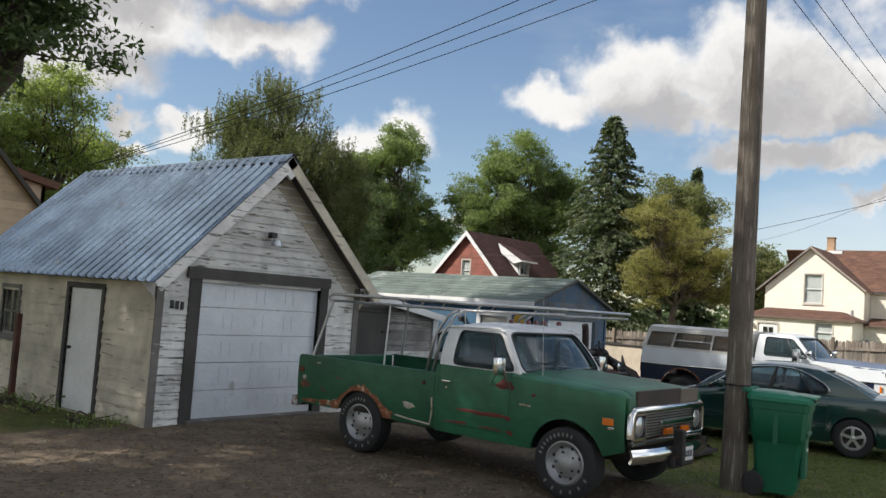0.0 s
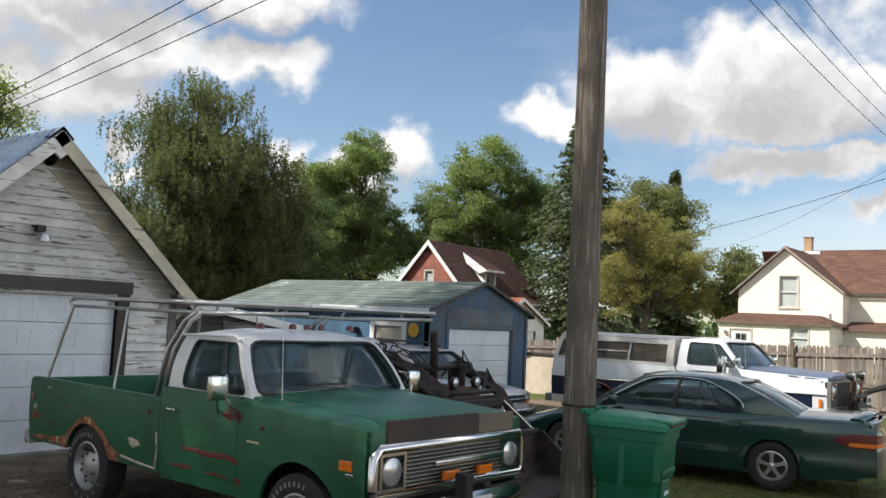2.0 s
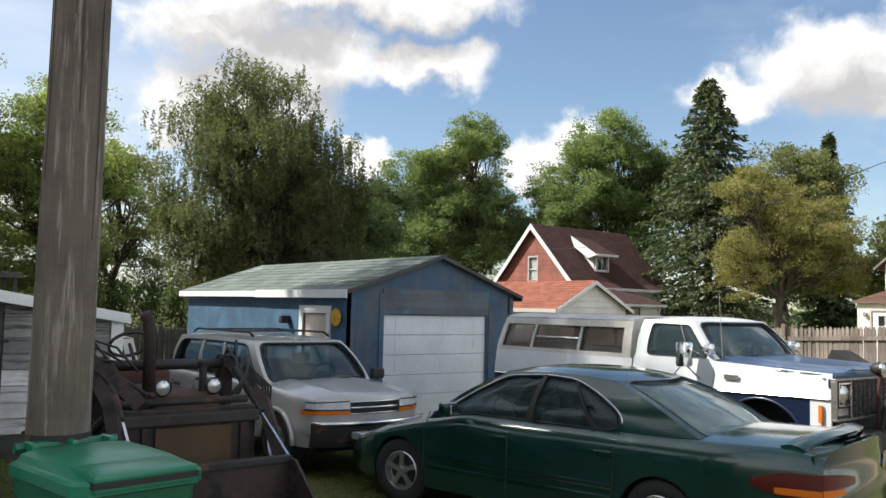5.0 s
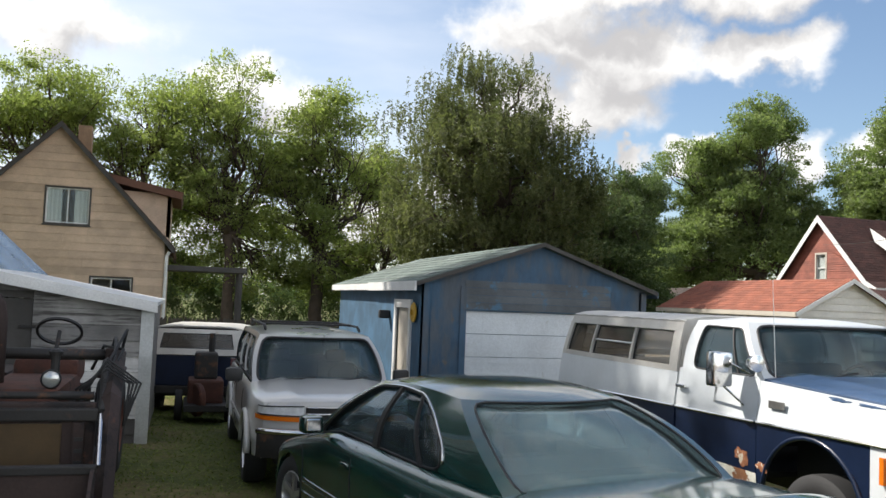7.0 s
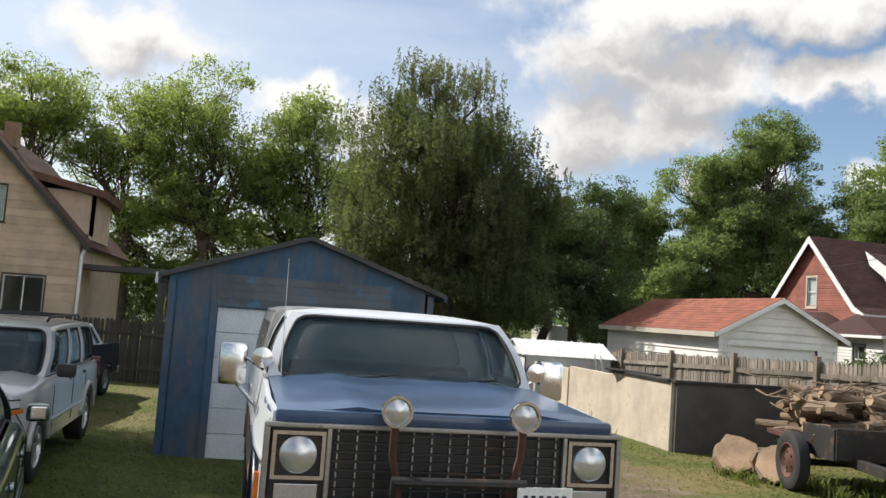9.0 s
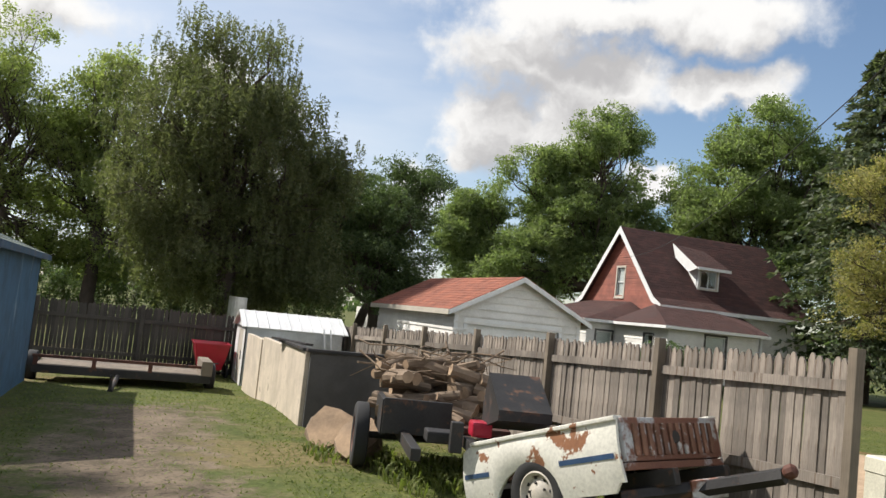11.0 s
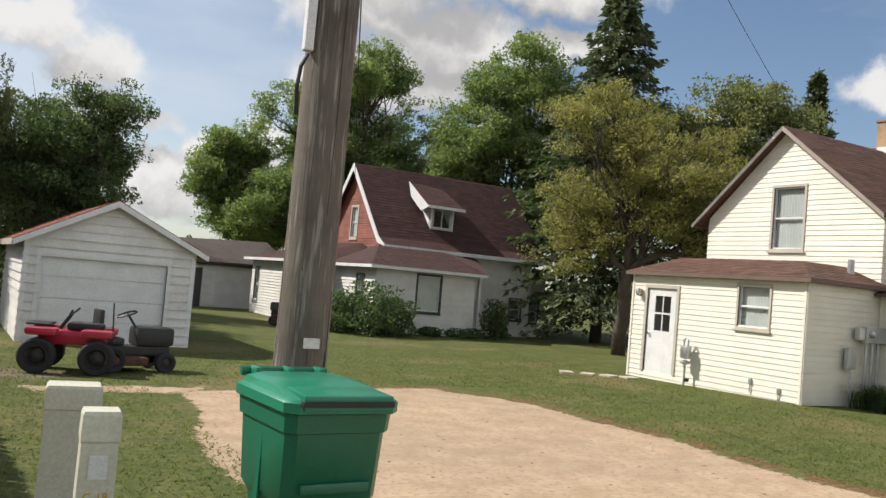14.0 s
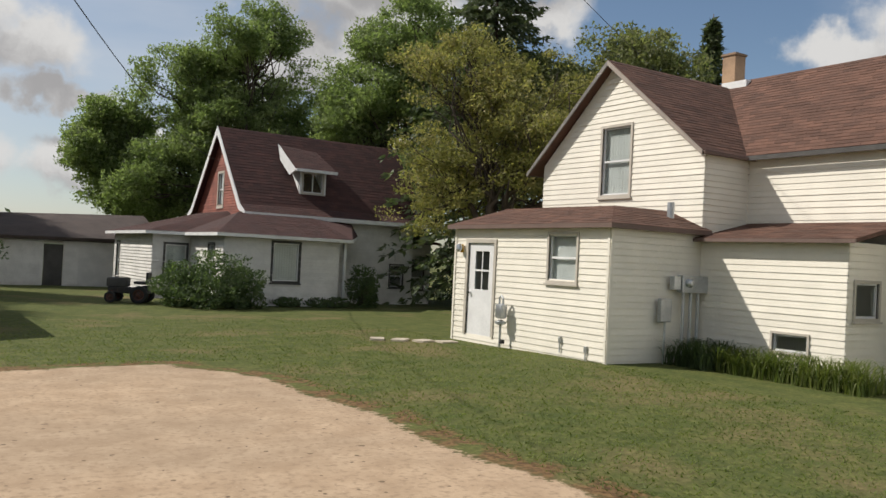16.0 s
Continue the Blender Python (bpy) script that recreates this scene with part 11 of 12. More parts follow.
    greenhouse(t, B, R, M_SEDAN, M_CARGLASS, [(0.955, 0.03), (0.93, 0.90), (0.60, 0.93), (0.33, 0.90), (0.22, 0.70), (0.185, 0.38), (0.25, 0.03)], posts=((0.565, 0.585, 0.028, M_BLACK), (0.325, 0.335, 0.012, M_BLACK)), bulge=0.05, bow_f=0.20, bow_r=0.17, crown=0.05, fwd=1,
               shield_dlo=[(0.03, 0.03), (0.97, 0.03), (0.95, 0.96), (0.05, 0.96)], rear_dlo=[(0.05, 0.03), (0.95, 0.03), (0.95, 0.97), (0.05, 0.97)], trim=M_CHROME, bend_f=0.035, labels=("dark green roof pillars", "dark green roof"), rear_glass=M_HAZYGLASS)
    # cabin
    part("cabin_floor", boxed(-0.80, 0.80, -1.6, 1.1, 0.30, 0.5), M_BLACK, t)
    part("parcel_shelf", boxed(-0.72, 0.72, -1.60, -1.12, 0.90, 0.94), M_INTERIOR, t)
    part("dashboard", boxed(-0.76, 0.76, 0.72, 1.12, 0.70, 0.93, 0.05), M_INTERIOR, t)
    part("rear_seat", boxed(-0.68, 0.68, -1.12, -0.98, 0.5, 1.05, 0.06), M_INTERIOR, t, smooth=True)
    for sx in (-0.36, 0.36):
        part("front_seat", boxed(sx - 0.24, sx + 0.24, -0.22, -0.06, 0.5, 1.02, 0.06), M_INTERIOR, t, smooth=True)
        part("headrest", boxed(sx - 0.13, sx + 0.13, -0.22, -0.12, 1.04, 1.18, 0.04), M_INTERIOR, t, smooth=True)
    steering(t, -0.36, 0.48, 0.92, 25)
    part("underbody", boxed(-0.66, 0.66, -2.4, 2.2, 0.20, 0.55), M_BLACK, t)
    for y in (-1.405, 1.405):
        for sx, rz in ((-1, 0), (1, 180)):
            turn = 0 if y < 0 else 8
            tyre_wheel("wheel", t, pose(sx * 0.80, y, 0.315, 0, 0, rz + turn), 0.315, 0.21, M_ALLOY, "alloy")


sedan()


def suv():
    t = thing("suv_car", 15.20, 9.70, -0.06, 0, label="pewter-grey four-door sport utility vehicle with roof rails", category="car")
    hw = 0.86
    A = [(-1.36, 0.40, 0.33), (1.36, 0.40, 0.33)]

    def belt(y):
        return 1.0 - 0.095 * max(0, (-0.95 - y) / 1.05) ** 1.4

    def plan(y, z):
        w = hw - 0.13 * max(0, (-1.35 - y) / 0.65) ** 2.2 - 0.05 * max(0, (y - 1.9) / 0.4) ** 2
        d = min(1.0, max(0.0, (z - belt(y) + 0.09) / 0.09))
        return w * (1 - 0.03 * max(0, (z - 0.85) / 0.2)) + 0.012 * math.exp(-((z - 0.55) / 0.04) ** 2) - 0.05 * (1 - math.sqrt(1 - d * d))

    spec = dict(arches=A, ends=(-1.99, 2.36), sill=0.36, belt=belt, plan=plan, top=lambda y: belt(y) + 0.05, cabin=None)
    sides, deck = smooth_car(t, spec, M_SUV, hw)
    nw = plan(-1.99, 0.7)

    def on_nose(k, z, out=0.0):
        """A point on the rounded front, k across it; past 1 it wraps on to the fender."""
        e = abs(k)
        if e > 1:
            y = -1.99 + (e - 1) * 0.9
            return (math.copysign(plan(y, min(z, 0.8)) + out, k), y, z)
        return (k * (nw + out), -2.20 + 0.21 * e ** 2.6 - out, z)

    def hood(u, v):
        k = 2 * u - 1
        y = -0.90 + (-1.27 + 0.19 * abs(k) ** 2.6) * v
        z = belt(y) + 0.055 * (1 - abs(k) ** 3) + 0.012 * math.exp(-((abs(k) - 0.58) / 0.07) ** 2) - 0.045 * max(0, (v - 0.86) / 0.14) ** 2
        return (k * plan(y, belt(y)), y, z)

    skin(t, "hood", hood, seq(0, 1, 28), seq(0, 0.86, 10) + seq(0.88, 1, 6), M_SUV, -0.02, label="pewter-grey hood sloping to the front")
    zt = belt(-1.99)

    def nose(u, v):
        p = on_nose(2 * u - 1, 0.58 + (zt + 0.03 * (1 - abs(2 * u - 1) ** 3) - 0.58) * v)
        return (p[0], p[1] + 0.05 * max(0, (v - 0.7) / 0.3) ** 2, p[2])

    skin(t, "front_panel", nose, seq(0, 1, 24), seq(0, 1, 10), M_SUV, 0.03)
    g = skin(t, "grille", lambda u, v: on_nose(-0.46 + 0.92 * u, 0.745 + 0.135 * v, 0.006), seq(0, 1, 10), seq(0, 1, 2), M_BLACK, 0.02, label="black grille crossed by chrome bars")
    for z, r in ((0.748, 0.007), (0.775, 0.004), (0.795, 0.004), (0.815, 0.013), (0.838, 0.004), (0.858, 0.004), (0.880, 0.007)):
        part("grille_bar", tube(bm_new(), [on_nose(k, z, 0.010) for k in seq(-0.46, 0.46, 10)], r, 6), M_CHROME if r > 0.005 else M_DARKMETAL, g, smooth="all")
    for sx in (-1, 1):
        skin(t, "headlight", lambda u, v: on_nose(sx * (0.48 + 0.62 * u), 0.800 + (0.085 - 0.02 * u) * v, 0.008), seq(0, 1, 14), seq(0, 1, 4), M_LAMPCLEAR, 0.02 * sx, label="wide clear headlight")
        skin(t, "turn_lamp", lambda u, v: on_nose(sx * (0.48 + 0.70 * u), 0.738 + 0.045 * v, 0.008), seq(0, 1, 14), seq(0, 1, 3), M_AMBER, 0.02 * sx, label="amber turn lamp below the headlight")
        for z in (0.793, 0.892):
            part("lamp_edge", tube(bm_new(), [on_nose(sx * k, z - (0.02 * (k - 0.48) / 0.62 if z > 0.8 else 0), 0.012) for k in seq(0.48, 1.10, 12)], 0.007, 5), M_BLACK, t)
        part("mirror", boxed(min(sx * 0.87, sx * 1.06), max(sx * 0.87, sx * 1.06), -0.86, -0.74, 1.0, 1.15, 0.04), M_BLACK, t, smooth=True)
        for y in (-0.78, 0.28, 1.12):
            part("door_gap", tube(bm_new(), [(sx * (plan(y, z) + 0.001), y, z) for z in seq(0.42, 1.0, 6)], 0.005, 4), M_BLACK, t)
        for y in (0.12, 1.0):
            part("door_handle", boxed(min(sx * 0.835, sx * 0.865), max(sx * 0.835, sx * 0.865), y - 0.08, y + 0.06, 0.90, 0.94, 0.01), M_BLACK, t)
        for c, r, zc in A:
            arch_lip(t, "wheel_flare", c, r + 0.02, zc, sx * (hw + 0.005), M_SUV, 0.035)
        part("side_moulding", tube(bm_new(), [(sx * (hw + 0.004), y, 0.56) for y in seq(-0.92, 0.90, 6)], 0.03, 6), M_SUV, t)
        part("roof_rail", tube(bm_new(), [(sx * 0.58, -0.12, 1.56), (sx * 0.58, 0.0, 1.61), (sx * 0.58, 1.7, 1.61), (sx * 0.58, 1.85, 1.56)], 0.017, 6), M_BLACK, t, smooth="all")
        part("tail_lamp", boxed(min(sx * 0.70, sx * 0.83), max(sx * 0.70, sx * 0.83), 2.33, 2.39, 0.7, 1.02, 0.01), M_REDLENS, t)
    part("roof_crossbar", tube(bm_new(), [(-0.58, 0.4, 1.615), (0.58, 0.4, 1.615)], 0.014, 6), M_BLACK, t)
    part("roof_crossbar", tube(bm_new(), [(-0.58, 1.3, 1.615), (0.58, 1.3, 1.615)], 0.014, 6), M_BLACK, t)

    def bump(u, v):
        k = 2 * u - 1
        return (k * 0.80, -2.29 + 0.22 * abs(k) ** 3 + 0.04 * (1 - v) ** 2, 0.38 + 0.25 * v)

    skin(t, "front_bumper", bump, seq(0, 1, 18), seq(0, 1, 5), M_DARKMETAL, 0.03, label="dark front bumper below a chrome strip")
    part("bumper_chrome", tube(bm_new(), [((2 * u - 1) * 0.80, -2.285 + 0.22 * abs(2 * u - 1) ** 3, 0.645) for u in seq(0, 1, 16)], 0.03, 8), M_CHROME, t, smooth="all")
    part("rear_bumper", boxed(-0.82, 0.82, 2.34, 2.46, 0.42, 0.60, 0.03), M_BLACK, t)
    skin(t, "tailgate", lambda u, v: ((2 * u - 1) * 0.82, 2.36, 0.6 + 0.42 * v), seq(0, 1, 4), seq(0, 1, 2), M_SUV, -0.02)
    # greenhouse
    def B(s):
        y = 2.34 - 3.26 * s
        return Vector((-plan(y, belt(y)) * 0.975, y, belt(y)))

    def R(s):
        y = 2.10 - 2.42 * s
        return Vector((-0.66, y, 1.50 + 0.025 * math.sin(math.pi * (0.1 + 0.8 * s))))

    greenhouse(t, B, R, M_SUV, M_CARGLASS, [(0.05, 0.05), (0.94, 0.04), (0.92, 0.89), (0.06, 0.88)], posts=((0.365, 0.368, 0.034, M_SUV), (0.635, 0.64, 0.03, M_SUV)), bulge=0.035, bow_f=0.13, bow_r=0.06, crown=0.05, labels=("pewter-grey roof pillars", "pewter-grey roof"))
    part("cabin_floor", boxed(-0.78, 0.78, -0.9, 2.2, 0.45, 0.6), M_BLACK, t)
    part("dashboard", boxed(-0.74, 0.74, -0.88, -0.55, 0.8, 1.02, 0.05), M_INTERIOR, t)
    part("rear_seat", boxed(-0.66, 0.66, 1.05, 1.2, 0.6, 1.18, 0.06), M_INTERIOR, t, smooth=True)
    for sx in (-0.36, 0.36):
        part("front_seat", boxed(sx - 0.24, sx + 0.24, 0.16, 0.32, 0.6, 1.16, 0.06), M_INTERIOR, t, smooth=True)
        part("headrest", boxed(sx - 0.13, sx + 0.13, 0.2, 0.3, 1.17, 1.31, 0.04), M_INTERIOR, t, smooth=True)
    steering(t, 0.36, -0.36, 1.04)
    for x in (-0.5, 0.1):
        part("wiper", tube(bm_new(), [(x, -1.06, 1.04), (x + 0.42, -1.03, 1.075)], 0.008, 5), M_BLACK, t)
    part("underbody", boxed(-0.60, 0.60, -2.0, 2.2, 0.30, 0.6), M_BLACK, t)
    for y in (-1.36, 1.36):
        for sx, rz in ((-1, 0), (1, 180)):
            tyre_wheel("wheel", t, pose(sx * 0.755, y, 0.345, 0, 0, rz), 0.345, 0.23, M_ALLOY, "alloy")


suv()


M_LOADER = surface("dark_rusty_steel", (0.048, 0.030, 0.026), 0.7, 0.15, var=0.4, fine=35, bump=0.35, wear=((0.02, 0.018, 0.018), 0.5, 0.62, 4.0, 0.85), wear2=((0.13, 0.055, 0.035), 0.62, 0.72, 6.0, 0.85))


def loader_tractor():
    t = thing("loader_tractor", 12.45, 7.4, 0.0, label="rusty old tractor with a front loader bucket", category="tractor")
    # local y: nose at -1.1, bucket at about -2.2
    part("bucket", prism(bm_new(), [(-2.55, 0.03), (-1.75, 0.03), (-1.62, 0.18), (-1.62, 0.62), (-1.68, 0.62), (-1.70, 0.22), (-1.80, 0.10), (-2.55, 0.07)], 2.0, lambda u, v, w: Vector((-1.36 + w, u, v))), M_LOADER, t, "dark rusty loader bucket")
    for x in (-1.36, 0.62):
        part("bucket_side", prism(bm_new(), [(-2.5, 0.04), (-1.68, 0.04), (-1.62, 0.62), (-1.78, 0.62)], 0.025, lambda u, v, w: Vector((x + w, u, v))), M_LOADER, t)
    part("bucket_lip", boxed(-1.37, 0.65, -1.70, -1.60, 0.58, 0.64, 0.01), M_DARKMETAL, t)
    gy = -1.06
    g = part("grille_frame", boxed(-0.60, 0.58, gy - 0.06, gy + 0.04, 0.35, 1.02, 0.02), M_LOADER, t, "rusty radiator guard")
    part("grille_opening", boxed(-0.34, 0.34, gy - 0.075, gy - 0.055, 0.42, 0.86), M_BROWNMESH, g, "brown perforated radiator screen")
    part("guard_bar", boxed(-0.62, 0.60, gy - 0.10, gy - 0.04, 0.88, 0.98, 0.015), M_DARKMETAL, g)
    for x in (-0.46, 0.42):
        part("guard_post", boxed(x, x + 0.09, gy - 0.092, gy - 0.036, 0.3, 0.875, 0.01), M_LOADER, g)
    for k in range(3):
        part("guard_slot", boxed(0.44, 0.50, gy - 0.105, gy - 0.10, 0.55 + k * 0.09, 0.58 + k * 0.09), M_BLACK, g)
    part("hood", boxed(-0.30, 0.30, -1.0, 0.45, 0.92, 1.12, 0.05), M_RUST, t, "faded red hood", smooth=True)
    part("engine", boxed(-0.26, 0.26, -0.9, 0.6, 0.45, 0.92, 0.03), M_DARKMETAL, t)
    part("fuel_tank", boxed(-0.26, 0.30, 0.2, 0.8, 1.02, 1.26, 0.07), M_RUST, t, smooth=True)
    for x in (-0.24, 0.225):
        hl = part("headlight", lathe(bm_new(), [(0.03, -0.09), (0.07, -0.04), (0.078, 0.02), (0.068, 0.03)], 18, pose(x, -0.98, 1.19, 0, 0, -90)), M_BLACK, t, "round black tractor headlight", smooth=True)
        part("lens", lathe(bm_new(), [(0.066, 0.018), (0.04, 0.03), (0.0, 0.034)], 18, pose(x, -0.98, 1.19, 0, 0, -90)), M_LENS, hl, smooth=True)
        part("headlight_bracket", boxed(x - 0.02, x + 0.02, -0.98, -0.90, 1.08, 1.14), M_DARKMETAL, t)
    part("exhaust_pipe", tube(bm_new(), [(-0.23, -0.62, 1.05), (-0.23, -0.61, 1.62), (-0.25, -0.61, 1.75), (-0.29, -0.62, 1.82)], 0.055, 12), M_LOADER, t, "rusty exhaust stack", smooth="all")
    part("air_cleaner", tube(bm_new(), [(0.22, -0.75, 1.08), (0.22, -0.75, 1.36)], 0.035, 10), M_DARKMETAL, t)
    part("cleaner_cap", lathe(bm_new(), [(0.05, 0), (0.055, 0.03), (0.03, 0.05)], 12, pose(0.22, -0.75, 1.36, 0, -90, 0)), M_DARKMETAL, t)
    # loader frame: uprights, cross tubes, arms, rams and hoses
    part("cross_tube", tube(bm_new(), [(-0.62, -0.35, 1.34), (0.62, -0.35, 1.34)], 0.05, 10), M_DARKMETAL, t, smooth="all")
    part("cross_tube", tube(bm_new(), [(-0.60, -0.98, 1.06), (0.55, -0.98, 1.06)], 0.035, 10), M_DARKMETAL, t, smooth="all")
    for sx in (-1, 1):
        part("loader_upright", boxed(sx * 0.62 - 0.05, sx * 0.62 + 0.05, -0.42, -0.22, 0.4, 1.40, 0.01), M_LOADER, t)
        arm = bm_new()
        tube(arm, [(sx * 0.66, -0.32, 1.36), (sx * 0.68, -1.05, 1.05), (sx * 0.70, -1.62, 0.30)], 0.075, 4)
        part("loader_arm", arm, M_LOADER, t, "rusty loader arm")
        part("lift_ram", tube(bm_new(), [(sx * 0.63, -0.34, 0.75), (sx * 0.66, -0.85, 0.95)], 0.04, 10), M_DARKMETAL, t)
        part("tilt_ram", tube(bm_new(), [(sx * 0.60, -0.62, 1.30), (sx * 0.63, -1.15, 0.95)], 0.035, 10), M_DARKMETAL, t)
        part("ram_rod", tube(bm_new(), [(sx * 0.62, -1.1, 0.98), (sx * 0.66, -1.60, 0.62)], 0.016, 8), M_CHROME, t)
        for k in range(3):
            part("hose", tube(bm_new(), [(sx * (0.45 + 0.11 * k), -0.2 - 0.1 * k, 1.2), (sx * (0.55 + 0.09 * k), -0.34, 1.42 + 0.07 * k), (sx * (0.72 - 0.06 * k), -0.50 - 0.08 * k, 1.40 - 0.07 * k), (sx * 0.62, -0.7 - 0.1 * k, 1.15)], 0.014, 6), M_BLACK, t, smooth="all")
    part("loader_beam", tube(bm_new(), [(-0.72, -0.30, 1.42), (-0.60, -0.66, 1.30), (-0.42, -1.02, 1.02)], 0.085, 4), M_LOADER, t, "heavy dark loader beam")
    for k, (a, b) in enumerate((((-0.78, -0.3, 1.5), (-0.34, -0.95, 1.12)), ((-0.80, -0.35, 1.38), (-0.50, -1.0, 0.98)))):
        part("hydraulic_pipe", tube(bm_new(), [a, b], 0.016, 6), M_DARKMETAL, t)
    for k in range(4):
        j = (0.0, 0.13, 0.05, -0.09)[k]
        part("hose", tube(bm_new(), [(-0.92 + 0.09 * k, -0.35 + j, 1.10 + j), (-0.94 + 0.10 * k, -0.42, 1.50 + j), (-0.70 + 0.04 * k + j, -0.50 - j, 1.58 - 0.06 * k), (-0.50 + j, -0.74, 1.26 + 0.05 * k)], 0.012, 6), M_BLACK, t, smooth="all")
        part("hose", tube(bm_new(), [(0.40 + 0.03 * k, -0.95, 1.10), (0.62, -0.85, 1.26 + 0.03 * k), (0.80 + 0.03 * k, -0.80, 1.14), (0.78, -1.0, 0.82)], 0.011, 6), M_BLACK, t, smooth="all")
    part("step_plate", boxed(-0.98, -0.62, -0.85, -0.55, 0.50, 0.53, 0.005), M_BUMPER, t)
    for k in range(6):
        part("step_rib", boxed(-0.97 + k * 0.06, -0.95 + k * 0.06, -0.84, -0.56, 0.53, 0.55), M_BUMPER, t)
    part("control_valve", boxed(-0.75, -0.55, -0.15, 0.05, 1.35, 1.52, 0.02), M_DARKMETAL, t)
    for k in range(3):
        part("lever", tube(bm_new(), [(-0.70 + 0.06 * k, -0.05, 1.5), (-0.72 + 0.06 * k, 0.0, 1.72)], 0.009, 5), M_DARKMETAL, t)
    part("steering_wheel", lathe(bm_new(), [(0.19, -0.012), (0.215, -0.012), (0.215, 0.012), (0.19, 0.012)], 26, pose(0.05, 0.75, 1.48, 0, 0, 90) @ pose(0, 0, 0, 0, -50, 0)), M_BLACK, t, smooth=True)
    part("steering_shaft", tube(bm_new(), [(0.05, 0.75, 1.48), (0.05, 0.4, 1.15)], 0.02), M_DARKMETAL, t)
    part("seat", boxed(-0.22, 0.22, 1.15, 1.5, 0.95, 1.05, 0.04), M_LOADER, t)
    part("rear_fender", boxed(-0.64, -0.40, 0.80, 1.70, 1.02, 1.07, 0.02), M_LOADER, t)
    part("rear_fender", boxed(0.40, 0.64, 0.80, 1.70, 1.02, 1.07, 0.02), M_LOADER, t)
    part("gearbox", boxed(-0.3, 0.3, 0.5, 1.6, 0.4, 0.9, 0.05), M_DARKMETAL, t)
    for sx, rz in ((-1, 0), (1, 180)):
        tyre_wheel("wheel", t, pose(sx * 0.52, -0.70, 0.30, 0, 0, rz), 0.30, 0.18, M_RUST)
        tyre_wheel("wheel", t, pose(sx * 0.52, 1.25, 0.50, 0, 0, rz), 0.50, 0.26, M_RUST)


M_BROWNMESH = surface("brown_radiator_mesh", (0.10, 0.065, 0.03), 0.7, 0.2, var=0.3, fine=160, bump=0.6)
loader_tractor()


def old_pickup():
    """Dark pickup with a small topper parked behind the lean-to, seen in part."""
    t = thing("pickup_truck", 14.25, 16.7, -0.26, 172, label="old dark blue pickup with a cream topper behind the shed", category="pickup truck")
    hw = 0.88
    A1, A2 = (-1.45, 0.38, 0.34), (1.35, 0.38, 0.34)
    xs = lambda y, z: hw - 0.04 * max(0, (0.6 - z) / 0.3) - 0.03 * max(0, (z - 0.85) / 0.3)
    for sgn in (-1, 1):
        body_side(t, "body_side", -2.2, 2.25, 0.45, 1.08, xs, [A1, A2], M_T2BLUE, sgn=sgn)
    skin(t, "hood", lambda u, v: ((2 * u - 1) * 0.84, -1.0 - 1.2 * v, 1.08 - 0.05 * v + 0.02 * (1 - (2 * u - 1) ** 2)), seq(0, 1, 8), seq(0, 1, 4), M_T2BLUE, -0.02)
    part("grille", boxed(-0.80, 0.80, -2.24, -2.18, 0.60, 0.98, 0.02), M_BLACK, t)
    for sx in (-0.62, 0.62):
        part("headlight", lathe(bm_new(), [(0.09, 0.0), (0.05, 0.03), (0.0, 0.035)], 18, pose(sx, -2.24, 0.80, 0, 0, -90)), M_LENS, t, smooth=True)
    part("front_bumper", boxed(-0.88, 0.88, -2.36, -2.24, 0.42, 0.56, 0.02), M_BUMPER, t)
    belt = lambda s: Vector((-0.84, 0.0 - 1.0 * s, 1.08))
    roof = lambda s: Vector((-0.70, -0.02 - 0.62 * s, 1.48))
    side_l = lambda u, v: tuple(belt(u).lerp(roof(u), v))
    side_r = lambda u, v: (-side_l(1 - u, v)[0], side_l(1 - u, v)[1], side_l(1 - u, v)[2])
    with_windows(t, "cab_side", side_l, [(0.15, 0.9, 0.05, 0.88)], M_T2WHITE, M_CARGLASS, thick=-0.03)
    with_windows(t, "cab_side", side_r, [(0.1, 0.85, 0.05, 0.88)], M_T2WHITE, M_CARGLASS, thick=-0.03)
    with_windows(t, "windscreen_frame", lambda u, v: (belt(1).lerp(roof(1), v).x * (1 - 2 * u), belt(1).lerp(roof(1), v).y, belt(1).lerp(roof(1), v).z), [(0.06, 0.94, 0.05, 0.9)], M_T2WHITE, M_CARGLASS, thick=-0.03, pane_name="windscreen")
    skin(t, "cab_roof", lambda u, v: ((2 * u - 1) * 0.72, -0.02 - 0.62 * v, 1.49 + 0.04 * (1 - (2 * u - 1) ** 4)), seq(0, 1, 8), seq(0, 1, 4), M_T2WHITE, -0.02)
    sh_l = lambda u, v: (-0.84 + 0.10 * v, 2.2 - 2.15 * u + 0.1 * (1 - v) * (1 - u), 1.08 + 0.44 * v)
    sh_r = lambda u, v: (-sh_l(1 - u, v)[0], sh_l(1 - u, v)[1], sh_l(1 - u, v)[2])
    with_windows(t, "topper_side", sh_l, [(0.08, 0.9, 0.25, 0.8)], M_TOPPER, M_DUSTY, thick=-0.02, label="cream topper side")
    with_windows(t, "topper_side", sh_r, [(0.1, 0.92, 0.25, 0.8)], M_TOPPER, M_DUSTY, thick=-0.02)
    skin(t, "topper_roof", lambda u, v: ((2 * u - 1) * 0.76, 2.2 - 2.15 * v, 1.52 + 0.04 * (1 - (2 * u - 1) ** 6)), seq(0, 1, 8), seq(0, 1, 6), M_TOPPER, 0.02)
    with_windows(t, "topper_front", lambda u, v: ((1 - 2 * u) * (0.84 - 0.1 * v), 0.05, 1.08 + 0.44 * v), [(0.15, 0.85, 0.3, 0.85)], M_TOPPER, M_DUSTY, thick=-0.02)
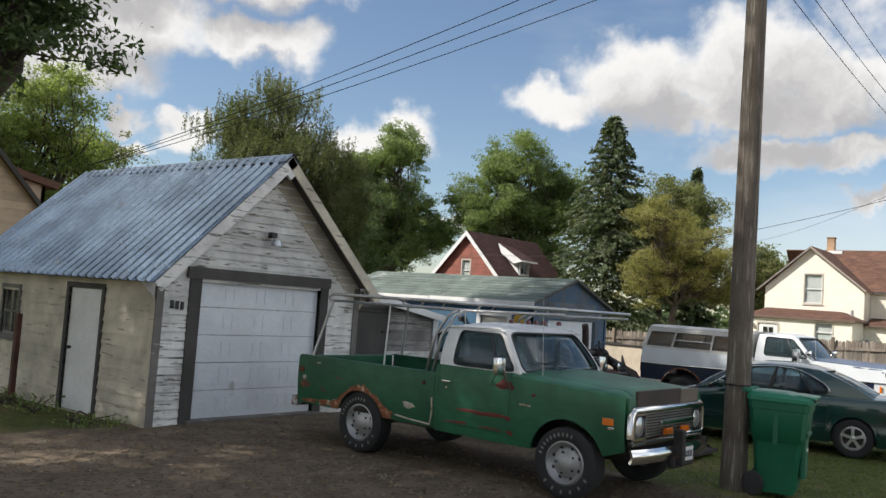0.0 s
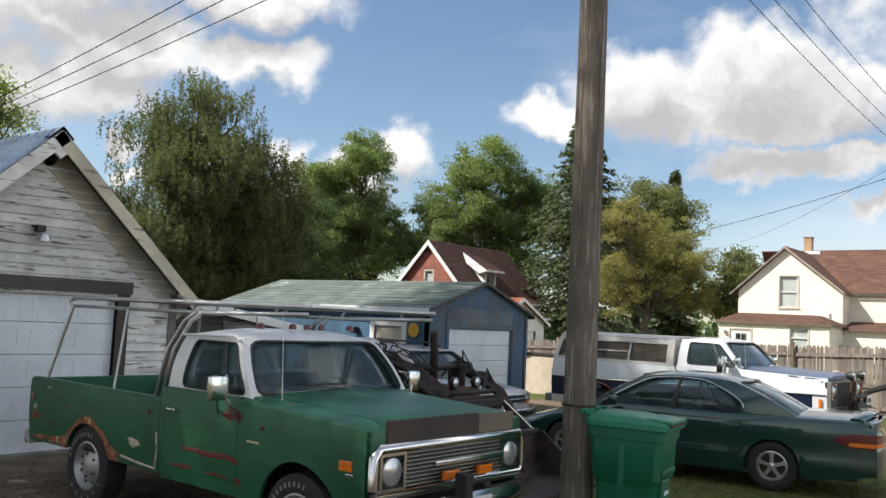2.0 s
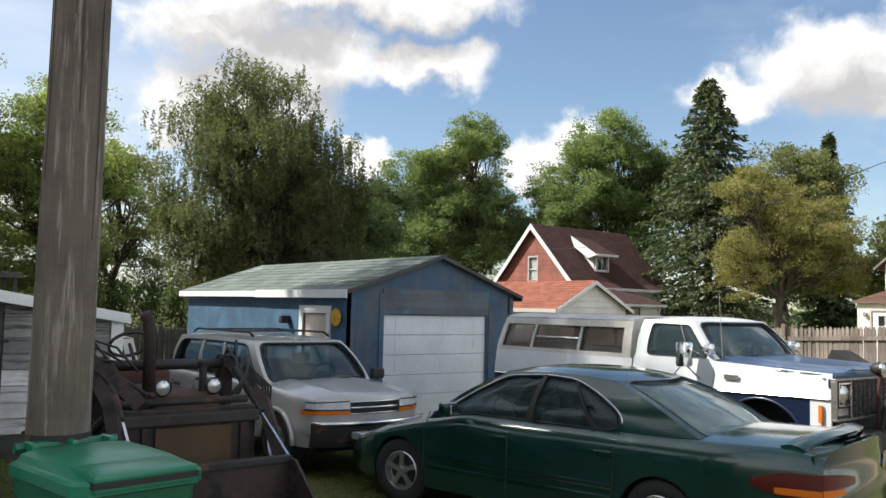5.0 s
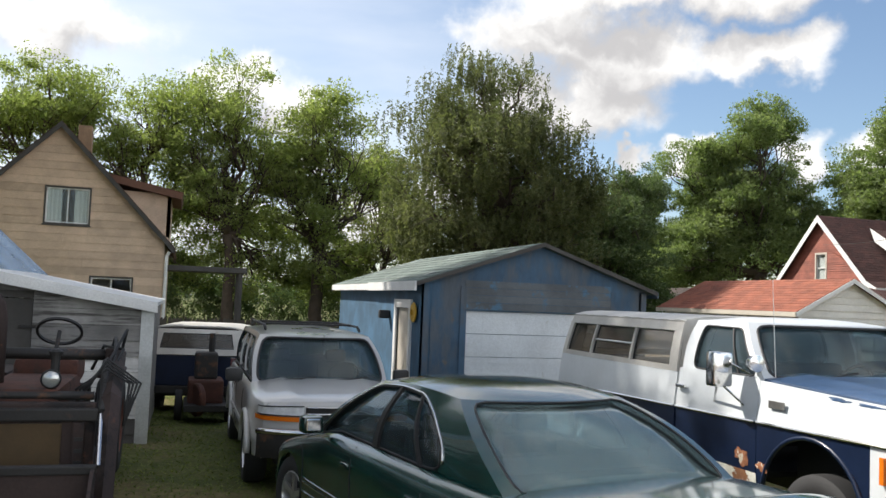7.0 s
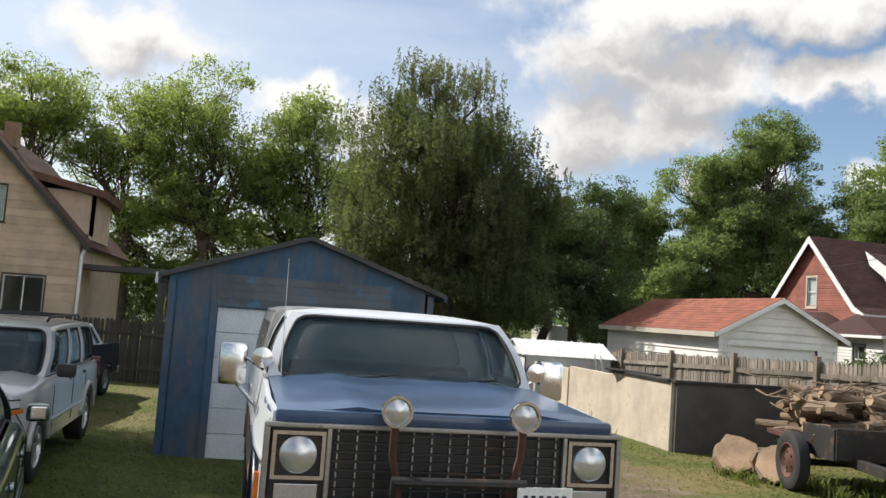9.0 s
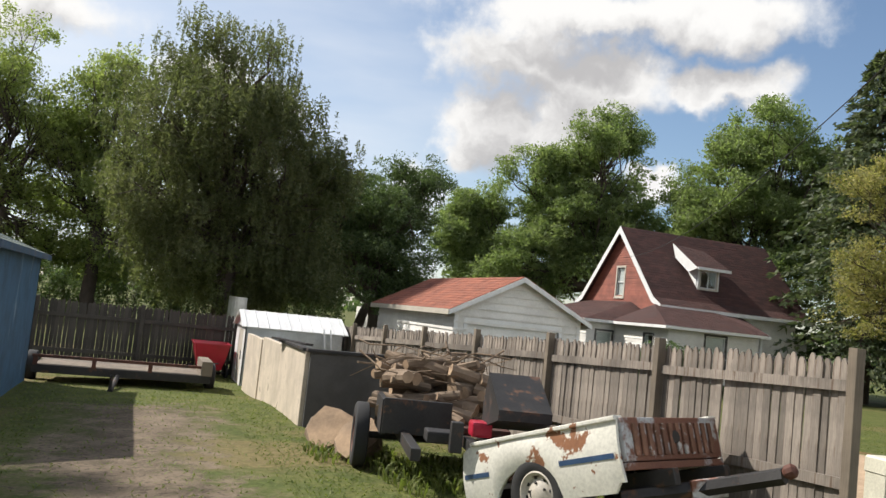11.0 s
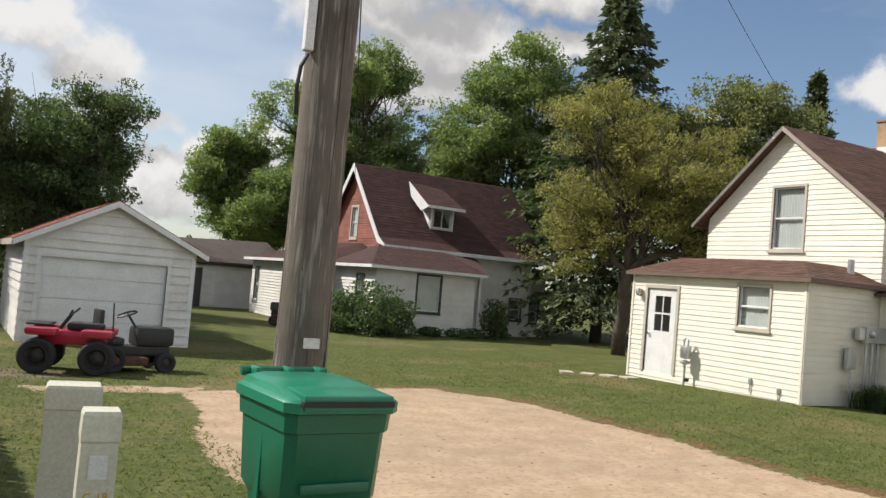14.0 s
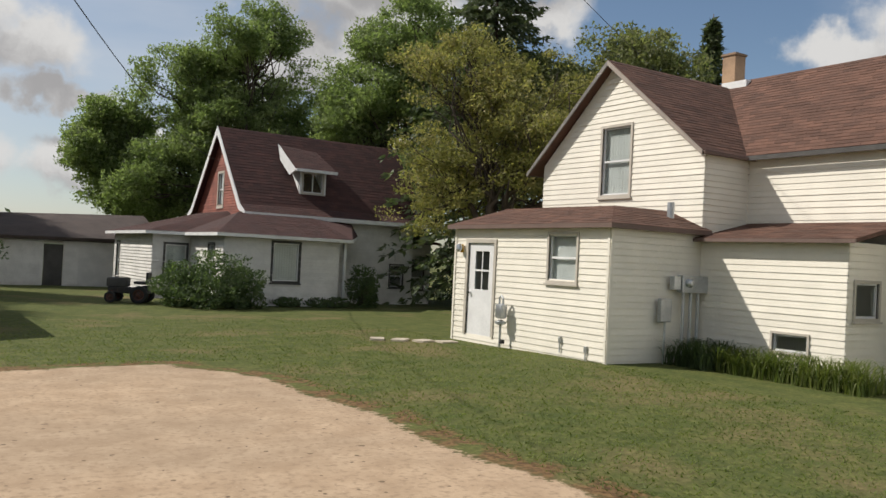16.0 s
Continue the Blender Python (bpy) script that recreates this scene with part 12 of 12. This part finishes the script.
    with_windows(t, "topper_back", lambda u, v: ((2 * u - 1) * (0.84 - 0.1 * v), 2.3 - 0.1 * v, 1.08 + 0.44 * v), [(0.12, 0.88, 0.25, 0.82)], M_TOPPER, M_DUSTY, thick=0.02)
    part("tailgate", boxed(-0.80, 0.80, 2.22, 2.27, 0.55, 1.07, 0.01), M_T2BLUE, t, "dark blue tailgate")
    part("rear_bumper", boxed(-0.84, 0.84, 2.28, 2.40, 0.42, 0.55, 0.02), M_DARKMETAL, t)
    for sx in (-1, 1):
        part("tail_lamp", boxed(sx * 0.82 - 0.05, sx * 0.82 + 0.05, 2.25, 2.28, 0.72, 0.92, 0.008), M_REDLENS, t)
    part("underbody", boxed(-0.6, 0.6, -2.0, 2.1, 0.35, 1.0), M_BLACK, t)
    pickup_wheels(t, (-1.45, 1.35), 0.34, 0.2, 0.87, M_BUMPER)


old_pickup()


def scrap_engine():
    t = thing("scrap_engine", 14.05, 13.4, -0.2, label="rusty engine on a small two-wheeled cart", category="machinery")
    part("flywheel", lathe(bm_new(), [(0.05, -0.05), (0.24, -0.05), (0.26, -0.03), (0.26, 0.03), (0.24, 0.05), (0.05, 0.05)], 26, pose(-0.1, -0.35, 0.42, 0, 0, 20)), M_RUST, t, smooth=True)
    part("block", boxed(-0.25, 0.30, -0.3, 0.4, 0.35, 0.72, 0.04), M_RUST, t)
    part("hopper", boxed(-0.16, 0.2, -0.1, 0.25, 0.70, 1.15, 0.05), M_DARKMETAL, t)
    part("chimney_pipe", tube(bm_new(), [(0.1, 0.1, 1.1), (0.1, 0.1, 1.45)], 0.05), M_DARKMETAL, t)
    part("frame", boxed(-0.3, 0.35, -0.6, 0.6, 0.26, 0.36, 0.01), M_DARKMETAL, t)
    for sx, rz in ((-0.38, 0), (0.42, 180)):
        tyre_wheel("wheel", t, pose(sx, 0.2, 0.26, 0, 0, rz), 0.26, 0.12, M_RUST)


scrap_engine()
# ---- boards, shingles and other pieces of walls and roofs ----
for job, args in CARVED:
    job(*args)
